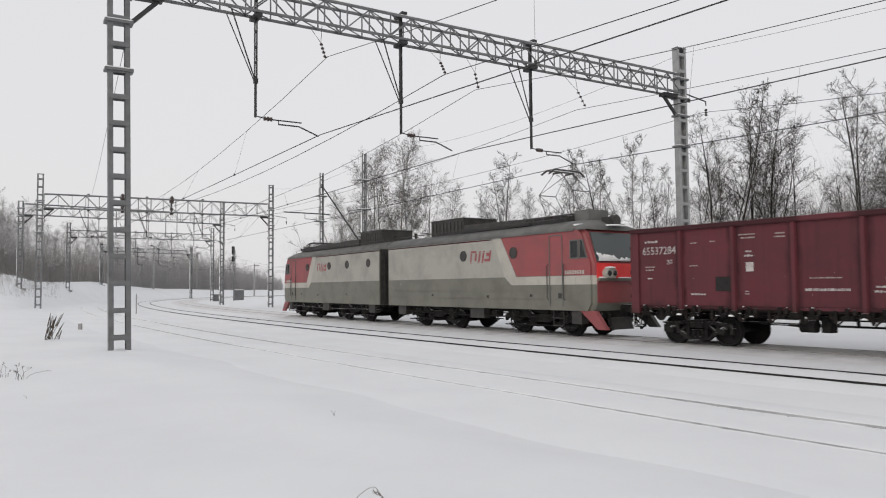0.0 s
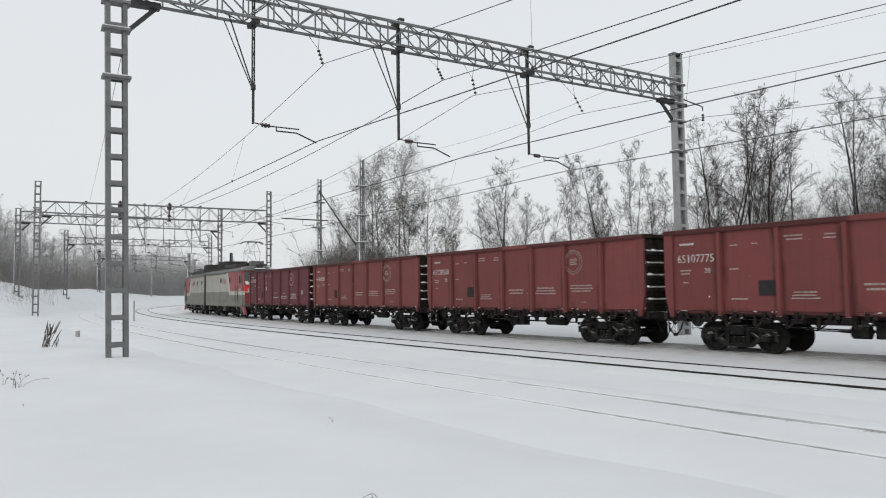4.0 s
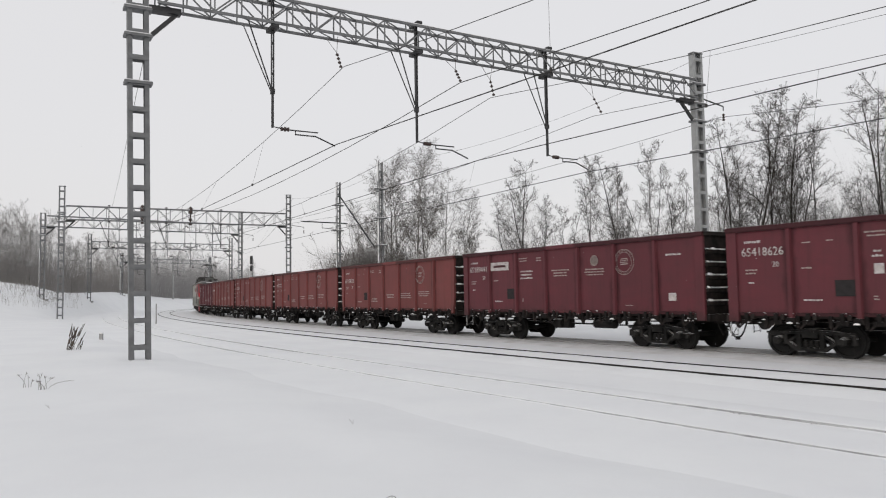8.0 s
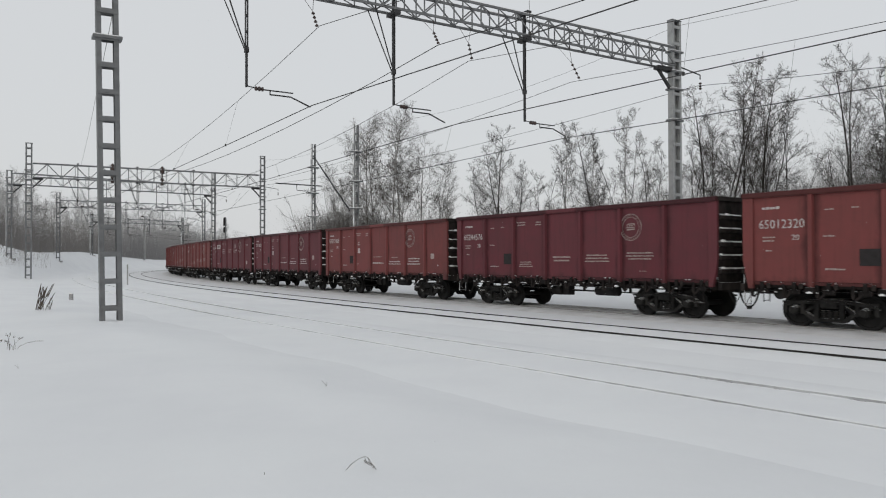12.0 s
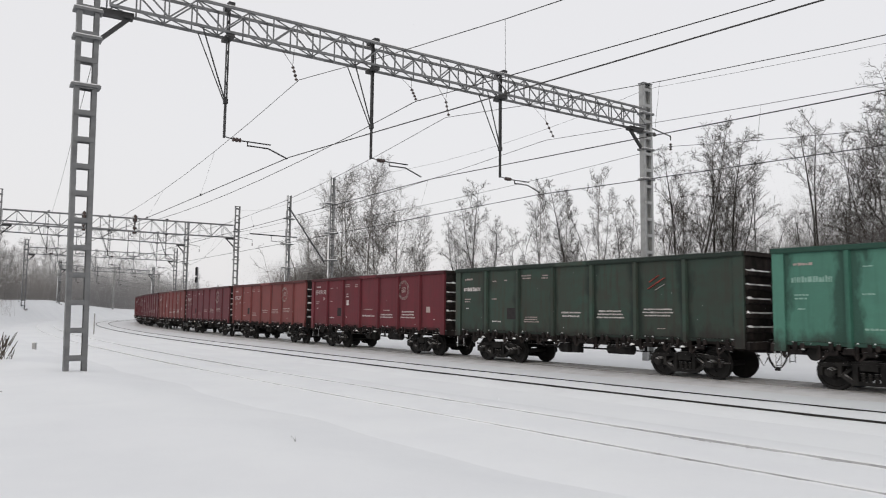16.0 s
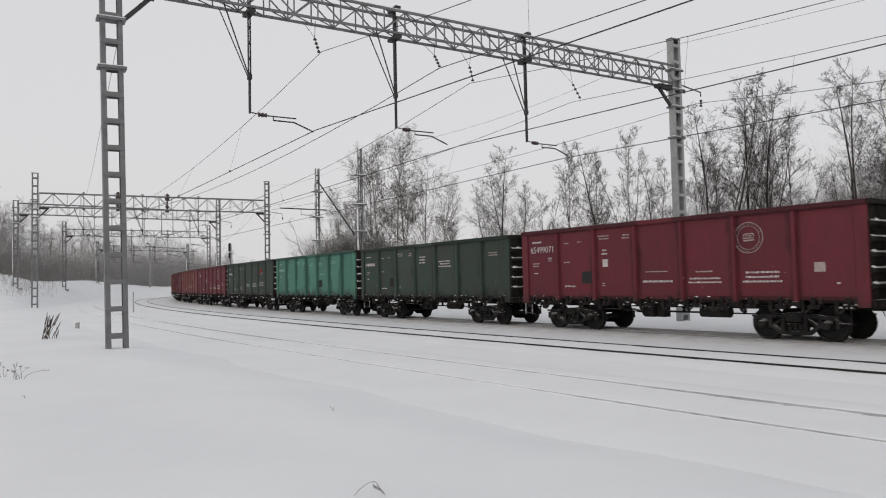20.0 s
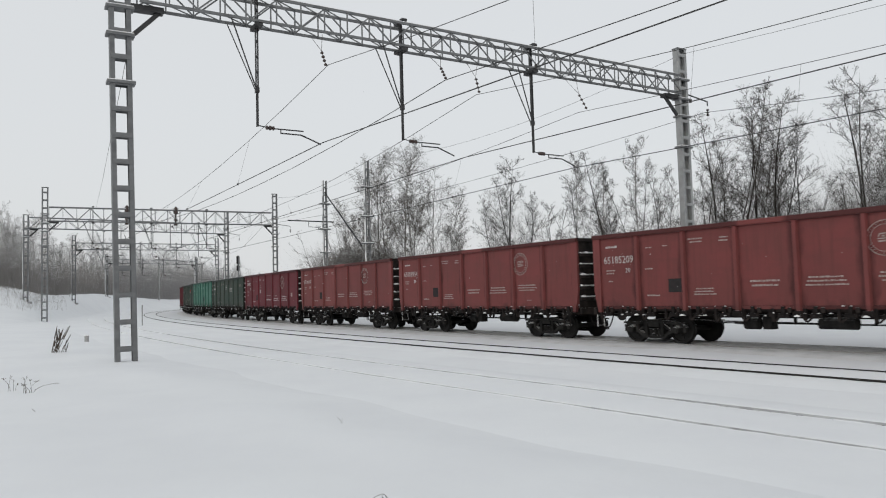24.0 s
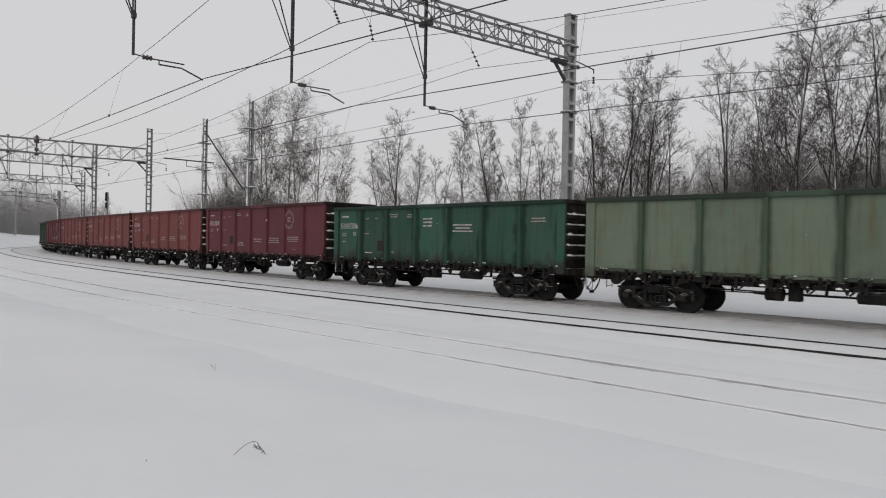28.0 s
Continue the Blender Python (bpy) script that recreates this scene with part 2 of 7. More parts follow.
# ---- mesh helpers ----
def bx(bm, x0, x1, y0, y1, z0, z1):
    v = [bm.verts.new((x, y, z)) for x in (x0, x1) for y in (y0, y1) for z in (z0, z1)]
    for q in ((0, 1, 3, 2), (4, 6, 7, 5), (0, 4, 5, 1), (2, 3, 7, 6), (0, 2, 6, 4), (1, 5, 7, 3)):
        bm.faces.new([v[i] for i in q])


def frame_of(p, q):
    d = (Vector(q) - Vector(p))
    d.normalize()
    up = Vector((0, 0, 1)) if abs(d.z) < 0.95 else Vector((1, 0, 0))
    a = d.cross(up).normalized()
    return d, a, a.cross(d).normalized()


def bar(bm, p, q, w, h):
    """A straight bar of rectangular section from p to q."""
    d, a, b = frame_of(p, q)
    ends = []
    for c in (Vector(p), Vector(q)):
        ends.append([bm.verts.new(c + a * (w / 2 * i) + b * (h / 2 * j)) for i, j in ((-1, -1), (1, -1), (1, 1), (-1, 1))])
    for i in range(4):
        j = (i + 1) % 4
        bm.faces.new((ends[0][i], ends[0][j], ends[1][j], ends[1][i]))
    bm.faces.new(ends[0][::-1])
    bm.faces.new(ends[1])


def tube(bm, pts, r, n=6, r2=None, caps=True):
    """A round bar through the points."""
    pts = [Vector(p) for p in pts]
    r2 = r if r2 is None else r2
    rings = []
    for k, p in enumerate(pts):
        d, a, b = frame_of(pts[max(k - 1, 0)], pts[min(k + 1, len(pts) - 1)])
        rr = r + (r2 - r) * k / max(len(pts) - 1, 1)
        rings.append([bm.verts.new(p + (a * math.cos(2 * math.pi * i / n) + b * math.sin(2 * math.pi * i / n)) * rr) for i in range(n)])
    for k in range(len(rings) - 1):
        for i in range(n):
            j = (i + 1) % n
            bm.faces.new((rings[k][i], rings[k][j], rings[k + 1][j], rings[k + 1][i]))
    if caps:
        bm.faces.new(rings[0][::-1])
        bm.faces.new(rings[-1])


def disc(bm, c, axis, profile, n=24):
    """A turned body about the y axis ('y') or x ('x') or z ('z') through c: profile of (along, radius)."""
    rings = []
    for u, r in profile:
        ring = []
        for i in range(n):
            a = 2 * math.pi * i / n
            s, t = r * math.cos(a), r * math.sin(a)
            off = {"y": (s, u, t), "x": (u, s, t), "z": (s, t, u)}[axis]
            ring.append(bm.verts.new(Vector(c) + Vector(off)))
        rings.append(ring)
    for k in range(len(rings) - 1):
        for i in range(n):
            j = (i + 1) % n
            bm.faces.new((rings[k][i], rings[k][j], rings[k + 1][j], rings[k + 1][i]))
    bm.faces.new(rings[0])
    bm.faces.new(rings[-1][::-1])


def prism(bm, poly, y0, y1):
    """A polygon in x and z, pulled from y0 to y1."""
    a = [bm.verts.new((x, y0, z)) for x, z in poly]
    b = [bm.verts.new((x, y1, z)) for x, z in poly]
    n = len(poly)
    bm.faces.new(a)
    bm.faces.new(b[::-1])
    for i in range(n):
        j = (i + 1) % n
        bm.faces.new((a[i], b[i], b[j], a[j]))


def prism_y(bm, poly, y0, y1, narrow):
    """A polygon in x and z from y0 to y1 that shrinks to its first corner's edge at both ends."""
    n = len(poly)
    cx, cz = poly[0]
    rings = []
    for y, k in ((y0, narrow * 0.4), (y0 + (y1 - y0) * 0.3, 1.0), (y0 + (y1 - y0) * 0.75, 0.9), (y1, narrow * 0.3)):
        rings.append([bm.verts.new((cx + (x - cx) * (0.5 + k / 2), y, cz + (z - cz) * k)) for x, z in poly])
    bm.faces.new(rings[0])
    bm.faces.new(rings[-1][::-1])
    for a, b in zip(rings[:-1], rings[1:]):
        for i in range(n):
            j = (i + 1) % n
            bm.faces.new((a[i], b[i], b[j], a[j]))


def done(bm, name, material, smooth=False):
    bmesh.ops.recalc_face_normals(bm, faces=bm.faces)
    me = bpy.data.meshes.new(name)
    bm.to_mesh(me)
    bm.free()
    me.materials.append(material)
    if smooth:
        for p in me.polygons:
            p.use_smooth = True
    return me


def part(name, bm, material, parent, label="", smooth=False, at=None):
    """Links a bmesh (or a finished mesh) as one object under its thing."""
    me = bm if isinstance(bm, bpy.types.Mesh) else done(bm, name, material, smooth)
    ob = new(name, me)
    ob.parent = parent
    if at is not None:
        ob.matrix_basis = at
    if label:
        ob["label"] = label
    return ob


CACHE = {}


def shared(key, build, material, smooth=False):
    """One mesh for all alike parts in one paint."""
    k = (key, material.name)
    if k not in CACHE:
        bm = bmesh.new()
        build(bm)
        CACHE[k] = done(bm, key, material, smooth)
    return CACHE[k]


# ---- the line: a right-hand curve; s metres along the train's track, off metres to its left ----
CURVE_KNOTS = [-40 + 30 * i for i in range(11)]
CURVE_BEND = [0.3891, 0.3321, 0.1763, 0.2661, 0.2714, 0.6119, 0.7894, 0.6729, 0.5372, 0.4597, 0.4306]
STEP = 0.5
SS = np.arange(-140, 420, STEP)
turn = np.cumsum(np.interp(SS, CURVE_KNOTS, CURVE_BEND) / 100) * STEP
zero = int(np.argmin(abs(SS)))
HEAD = turn - turn[zero] - 0.6183
LX, LY = np.cumsum(np.sin(HEAD)) * STEP, np.cumsum(np.cos(HEAD)) * STEP
LX, LY = LX - LX[zero] + 6.9361, LY - LY[zero] + 26.7111
OFFS = (0.0, 5.678, 11.943)          # train's track, middle track, near track
RAIL_TOP = (0.0, 0.0, 0.047)


def line(s, off=0.0, z=0.0):
    h = np.interp(s, SS, HEAD)
    return Vector((np.interp(s, SS, LX) - math.cos(h) * off, np.interp(s, SS, LY) + math.sin(h) * off, z))


def place(s, half, z=0.0):
    """The pose of a vehicle whose pivots run at s + half and s - half."""
    a, b = line(s + half), line(s - half)
    return pose((a.x + b.x) / 2, (a.y + b.y) / 2, z, 0, 0, math.degrees(math.atan2(a.y - b.y, a.x - b.x)))


def off_of(x, y):
    """Distance along the line and to its left, for arrays of places."""
    x, y = np.atleast_1d(x), np.atleast_1d(y)
    cx, cy = LX[::4], LY[::4]
    k = np.argmin((x[:, None] - cx) ** 2 + (y[:, None] - cy) ** 2, axis=1)
    h = HEAD[::4][k]
    return SS[::4][k], -(x - cx[k]) * np.cos(h) + (y - cy[k]) * np.sin(h)


def smooth(x, a, b):
    t = np.clip((x - a) / (b - a), 0, 1)
    return t * t * (3 - 2 * t)


# the wood's edge on the rise beside the line: degrees to the left, distance, height of its foot, slope from the eye to its crowns
WOOD_AT = (8, 10, 13, 14.5, 16, 19.5, 22, 24, 26, 28.2, 29.4, 30.2, 31.2, 32.2, 33.2, 34.5, 36, 60)
WOOD_EDGE = (245, 245, 240, 235, 230, 212, 196, 180, 160, 128, 114, 107, 105, 104, 102, 98, 95, 90)
WOOD_FOOT = (0.0, 0.9, 1.2, 1.3, 1.3, 1.7, 2.0, 2.7, 3.3, 2.9, 2.8, 3.2, 3.7, 3.9, 4.0, 4.2, 4.5, 5.0)
WOOD_CROWN = (0.01, 0.012, 0.022, 0.034, 0.046, 0.066, 0.07, 0.074, 0.084, 0.088, 0.092, 0.105, 0.126, 0.098, 0.12, 0.13, 0.12, 0.12)


def land(x, y):
    """Height of the snow at a place."""
    s, o = off_of(x, y)
    d = np.hypot(x, y)
    z = -0.105 + 0.36 * smooth(o, 13.2, 17.5)
    b = -np.degrees(np.arctan2(x, y))
    edge, foot = np.interp(b, WOOD_AT, WOOD_EDGE), np.interp(b, WOOD_AT, WOOD_FOOT)
    rise = smooth(d, edge - 36, edge) * (foot + 0.1) + np.clip(d - edge, 0, 150) * 0.02 * smooth(b, 8, 14)
    z = z + rise * smooth(o, 12.8, 17.5) * (1 - smooth(b, 150, 170))
    z = z + smooth(-o, 6, 14) * 0.25 + smooth(-o, 25, 90) * 1.2
    swell = 0.05 * np.sin(x * 0.55 + 1.3 * np.sin(y * 0.21)) * np.sin(y * 0.4 + 0.8) + 0.025 * np.sin(x * 1.7 + y * 0.6) * np.sin(y * 1.3 - x * 0.4)
    z = z + (0.16 * np.sin(x * 0.8 + 2.1 * np.sin(y * 0.37)) * np.sin(y * 0.55 + 0.4) + 0.07 * np.sin(x * 1.9 + y) * np.sin(y * 1.6 - x * 0.5)) * smooth(d, 52, 72) * smooth(o, 18, 24) * (1 - smooth(d, 130, 170))
    return z + swell * (0.15 + smooth(o, 13.5, 17)) + 0.5 * np.sin(x * 0.09) * np.sin(y * 0.07 + 1) * smooth(d, 50, 110) * smooth(np.abs(o), 18, 40)


def gz(x, y):
    return float(land(x, y)[0])


def ground_sheet():
    rad = [0.0] + [0.7 * 1.032 ** k for k in range(266)]
    rad = [r for r in rad if r < 2900]
    ang = np.concatenate([np.linspace(-50, 60, 221), np.linspace(60, 310, 84)[1:-1]])
    a = np.radians(90 - ang)
    xs, ys = np.outer(rad[1:], np.cos(a)), np.outer(rad[1:], np.sin(a))
    zs = land(xs.ravel(), ys.ravel()).reshape(xs.shape)
    verts = [(0.0, 0.0, gz(0.0, 0.0))] + [tuple(v) for v in np.stack([xs, ys, zs], -1).reshape(-1, 3).tolist()]
    n, rows = len(ang), len(rad) - 1
    faces = [(0, 1 + (i + 1) % n, 1 + i) for i in range(n)]
    for k in range(rows - 1):
        for i in range(n):
            j = (i + 1) % n
            faces.append((1 + k * n + i, 1 + k * n + j, 1 + (k + 1) * n + j, 1 + (k + 1) * n + i))
    me = bpy.data.meshes.new("ground")
    me.from_pydata(verts, [], faces)
    me.materials.append(SNOW)
    me.polygons.foreach_set("use_smooth", [True] * len(me.polygons))
    return tagged(new("ground", me), "open ground under deep untouched snow", "ground", kind="structure")


def tracks():
    made = []
    for k, (off, top, bed, low) in enumerate(zip(OFFS, RAIL_TOP, (BED_DIRTY, BED_CLEAN, SNOW), (0.035, 0.042, 0.010))):
        root = tagged(new("railway_track"), ("railway track in grey, dust-dirtied snow under the train", "railway track with dark rails swept clear of snow",
                                             "disused-looking railway track almost buried in snow")[k], "railway track", kind="structure")
        made.append(root)
        # snow between and beside the rails
        inner = (0.012, 0.022, 0.012)[k]
        prof = [(-2.3, -0.14), (-1.7, -0.07), (-1.1, -low), (-0.85, -low), (-0.74, -inner), (-0.4, -inner + 0.01), (0.0, -inner + 0.016), (0.4, -inner + 0.01),
                (0.74, -inner), (0.85, -low), (1.1, -low), (1.7, -0.07), (2.3, -0.14)]
        rng = random.Random(5 + k)
        sv = [x for x in np.arange(-70, 330, 0.2 if k == 2 else 0.6)]
        if k == 2:
            # snow lies over the rail heads; on one side the wind has scoured a furrow along them
            prof = [(-2.3, -0.14), (-1.7, -0.06), (-1.2, -0.006), (-0.83, 0.004), (-0.767, 0.002), (-0.766, -0.04), (-0.66, -0.04), (-0.5, -0.016), (-0.2, 0.0),
                    (0.4, 0.002), (0.76, 0.004), (0.827, 0.002), (0.828, -0.03), (0.94, -0.03), (1.1, -0.012), (1.8, -0.015), (2.5, -0.012), (3.1, -0.004), (3.7, -0.09)]
        deep, verts, faces = 1.0, [], []
        for i, s in enumerate(sv):
            h = np.interp(s, SS, HEAD)
            c = line(s, off)
            deep = min(max(deep + rng.uniform(-0.1, 0.1), 0.45), 1.25)
            for u, z in prof:
                zz = z + top + (rng.uniform(-0.007, 0.007) if abs(u) < 1.6 and k < 2 else 0)
                if k == 2 and z < -0.025 and abs(u) < 1:
                    zz = top + z * deep + rng.uniform(-0.005, 0.005)
                elif k == 2 and -1.3 < u < 1.3:
                    zz += rng.uniform(-0.003, 0.004)
                verts.append((c.x - math.cos(h) * u, c.y + math.sin(h) * u, zz))
        n = len(prof)
        for i in range(len(sv) - 1):
            for j in range(n - 1):
                a = i * n + j
                faces.append((a, a + 1, a + n + 1, a + n))
        me = bpy.data.meshes.new("track_bed")
        me.from_pydata(verts, [], faces)
        me.materials.append(bed)
        me.polygons.foreach_set("use_smooth", [True] * len(me.polygons))
        part("track_bed", me, bed, root, ("dirty grey snow", "packed snow", "deep snow")[k])
        for side in (-0.797, 0.797):
            verts, faces = [], []
            sec = [(-0.037, -0.03), (-0.037, 0.0), (0.037, 0.0), (0.037, -0.03), (0.01, -0.045), (0.01, -0.16), (-0.01, -0.16), (-0.01, -0.045)]
            rs = np.arange(-70, 330, 1.0)
            for s in rs:
                h = np.interp(s, SS, HEAD)
                c = line(s, off + side)
                for u, z in sec:
                    verts.append((c.x - math.cos(h) * u, c.y + math.sin(h) * u, z + top - (0.006 if k == 2 else 0.0)))
            m = len(sec)
            for i in range(len(rs) - 1):
                for j in range(m):
                    a, b = i * m + j, i * m + (j + 1) % m
                    faces.append((a, b, b + m, a + m))
            me = bpy.data.meshes.new("rail")
            me.from_pydata(verts, [], faces)
            me.materials.append((POLISHED, RAIL, FROST_RAIL)[k])
            part("rail", me, RAIL, root, "dark steel rail" if k else "wheel-polished steel rail")
            if k == 2:
                # grit and bark crumbs blown into the furrow beside the rail
                gv, gf = [], []
                for _ in range(1300):
                    s = rng.uniform(-22, 70)
                    if math.sin(s * 0.9 + side) + math.sin(s * 2.3) + rng.uniform(-1.2, 1.2) < 0.1:
                        continue
                    c = line(s, off + side + rng.gauss(0.07, 0.03), top - 0.035)
                    a, w, t = rng.uniform(0.006, 0.022), rng.uniform(0.004, 0.009), rng.uniform(-0.5, 0.5) - np.interp(s, SS, HEAD) + 1.57
                    dx, dy, i = math.cos(t) * a, math.sin(t) * a, len(gv)
                    gv += [(c.x - dx, c.y - dy, c.z), (c.x + dx, c.y + dy, c.z), (c.x - dy * w / a, c.y + dx * w / a, c.z), (c.x, c.y, c.z + w)]
                    gf += [(i, i + 1, i + 3), (i + 1, i + 2, i + 3), (i + 2, i, i + 3)]
                grit = bpy.data.meshes.new("grit")
                grit.from_pydata(gv, [], gf)
                grit.materials.append(GRIT)
                part("grit", grit, GRIT, root, "scattered dark grit")["kind"] = "stuff"
    return made


ground_sheet()
tracks()


# ---- portals, masts and wires ----
def lattice_column(root, base, top, wide, deep, leg, pitch, turn_deg, plate=0.14, lean=0.0, steel=GALV):
    """Two channel legs joined by batten plates on both faces; the wide side lies along turn_deg."""
    z0, z1 = base.z - 0.4, top
    m = pose(base.x, base.y, 0, 0, 0, turn_deg) @ pose(0, 0, 0, 0, lean, 0)

    for sx in (-1, 1):
        bm = bmesh.new()
        o, e, t = wide / 2, deep / 2, 0.018
        ring = [(o, -e), (o, e), (o - leg, e), (o - leg, e - t), (o - t, e - t), (o - t, -e + t), (o - leg, -e + t), (o - leg, -e)]
        lo, hi = [[bm.verts.new((sx * x, y, z)) for x, y in ring] for z in (z0, z1)]
        for i in range(8):
            j = (i + 1) % 8
            bm.faces.new((lo[i], lo[j], hi[j], hi[i]))
        bm.faces.new(hi)
        part("leg", bm, steel, root, at=m)
    me = shared("batten_%.2f" % wide, lambda bm: bx(bm, -wide / 2 + 0.02, wide / 2 - 0.02, -0.006, 0.006, -plate / 2, plate / 2), steel)
    z = base.z + 0.35
    while z < z1 - 0.1:
        for sy in (-1, 1):
            part("batten", me, steel, root, at=m @ pose(0, sy * (deep / 2 + 0.007), z))
        z += pitch
    return m


def beam_truss(root, m, length, z_low, high, deep, panels, steel):
    """A box truss along local x: four chords, posts and diagonals on both faces, lacing on top and bottom."""
    for z in (z_low, z_low + high):
        for y in (-deep / 2, deep / 2):
            bm = bmesh.new()
            bx(bm, 0, length, y - 0.035, y + 0.035, z - 0.04, z + 0.04)
            part("chord", bm, steel, root, at=m)
    step = length / panels
    dia = shared("diagonal_%.2f_%.2f" % (step, high), lambda bm: bar(bm, (0, 0, 0.03), (step, 0, high - 0.03), 0.03, 0.045), steel)
    post = shared("post_%.2f" % high, lambda bm: bx(bm, -0.02, 0.02, -0.018, 0.018, 0.04, high - 0.04), steel)
    lace = shared("lacing_%.2f_%.2f" % (step, deep), lambda bm: bar(bm, (0, -deep / 2 + 0.03, 0), (step, deep / 2 - 0.03, 0), 0.03, 0.03), steel)
    for i in range(panels):
        for y in (-deep / 2, deep / 2):
            mm = m @ pose(i * step, y, z_low)
            if i % 2:
                mm = m @ pose((i + 1) * step, y, z_low, 0, 0, 180)
            part("diagonal", dia, steel, root, at=mm)
            part("post", post, steel, root, at=m @ pose(i * step, y, z_low))
        for z in (z_low, z_low + high):
            part("lacing", lace, steel, root, at=m @ pose(i * step, 0, z) if i % 2 == 0 else m @ pose((i + 1) * step, 0, z, 0, 0, 180))


def dropper_frame(root, m, x, z_top, z_beam, z_end, reach, steel):
    """A post hung from the beam with a stay, and at its foot the registration arm that holds the contact wire."""
    bm = bmesh.new()
    joint = z_beam - 2.1
    for dx in (-0.045, 0.02):
        bx(bm, x + dx, x + dx + 0.025, -0.05, 0.05, joint - 0.1, z_top)
    for z in np.arange(joint, z_top, 0.5):
        bx(bm, x - 0.02, x + 0.02, -0.045, 0.045, z, z + 0.07)
    for dy in (-0.045, 0.02):
        bx(bm, x - 0.03, x + 0.03, dy, dy + 0.025, z_end, joint + 0.1)
    bx(bm, x - 0.06, x + 0.06, -0.07, 0.07, joint - 0.12, joint + 0.04)
    part("drop_post", bm, steel, root, at=m)
    bm = bmesh.new()
    bx(bm, x - 0.12, x + 0.12, -0.32, 0.32, z_beam - 0.16, z_beam - 0.06)
    part("clamp", bm, steel, root, at=m)
    bm = bmesh.new()
    bx(bm, x - 0.1, x + 0.1, -0.32, 0.32, z_top - 0.12, z_top - 0.02)
    part("clamp", bm, steel, root, at=m)
    bm = bmesh.new()
    for y in (-0.28, 0.28):
        bar(bm, (x - 0.85, y, z_beam - 0.05), (x - 0.05, y * 0.2, joint), 0.032, 0.032)
    part("stay", bm, steel, root, at=m)
    bm = bmesh.new()
    tube(bm, [(x, 0, z_end + 0.04), (x + 0.3, 0, z_end)], 0.018, 6)
    tube(bm, [(x + 0.55, 0, z_end - 0.02), (x + reach * 0.72, 0, z_end - 0.02)], 0.022, 6)
    tube(bm, [(x + 0.75, 0, z_end - 0.02), (x + 0.75, 0, z_end - 0.17)], 0.018, 6)
    tube(bm, [(x + 0.75, 0, z_end - 0.15), (x + reach * 0.68, 0, z_end - 0.15), (x + reach, 0, z_end - 0.40)], 0.024, 6)
    part("registration_arm", bm, steel, root, at=m)
    bm = bmesh.new()
    disc(bm, (x + 0.4, 0, z_end - 0.01), "x", [(-0.14, 0.03), (-0.13, 0.07), (-0.08, 0.07), (-0.06, 0.035), (-0.02, 0.075), (0.03, 0.075), (0.05, 0.035), (0.09, 0.07), (0.13, 0.07), (0.14, 0.03)], 10)
    part("insulator", bm, PORCELAIN, root, at=m)


def hanger(root, m, x, z_beam, z_end, lean):
    """A string of insulators under the beam that carries the messenger wire."""
    p, q = Vector((x, 0, z_beam)), Vector((x + lean, 0, z_end))
    bm = bmesh.new()
    mid = p.lerp(q, 0.5)
    tube(bm, [p + Vector((-0.12, 0.2, 0)), mid], 0.008, 4)
    tube(bm, [p + Vector((0.12, -0.2, 0)), mid], 0.008, 4)
    for k in range(4):
        c = p.lerp(q, 0.55 + 0.13 * k)
        disc(bm, c, "z", [(-0.05, 0.02), (-0.03, 0.06), (0.0, 0.06), (0.04, 0.02)], 8)
    tube(bm, [mid, q], 0.012, 5)
    part("insulator_string", bm, PORCELAIN, root, at=m)


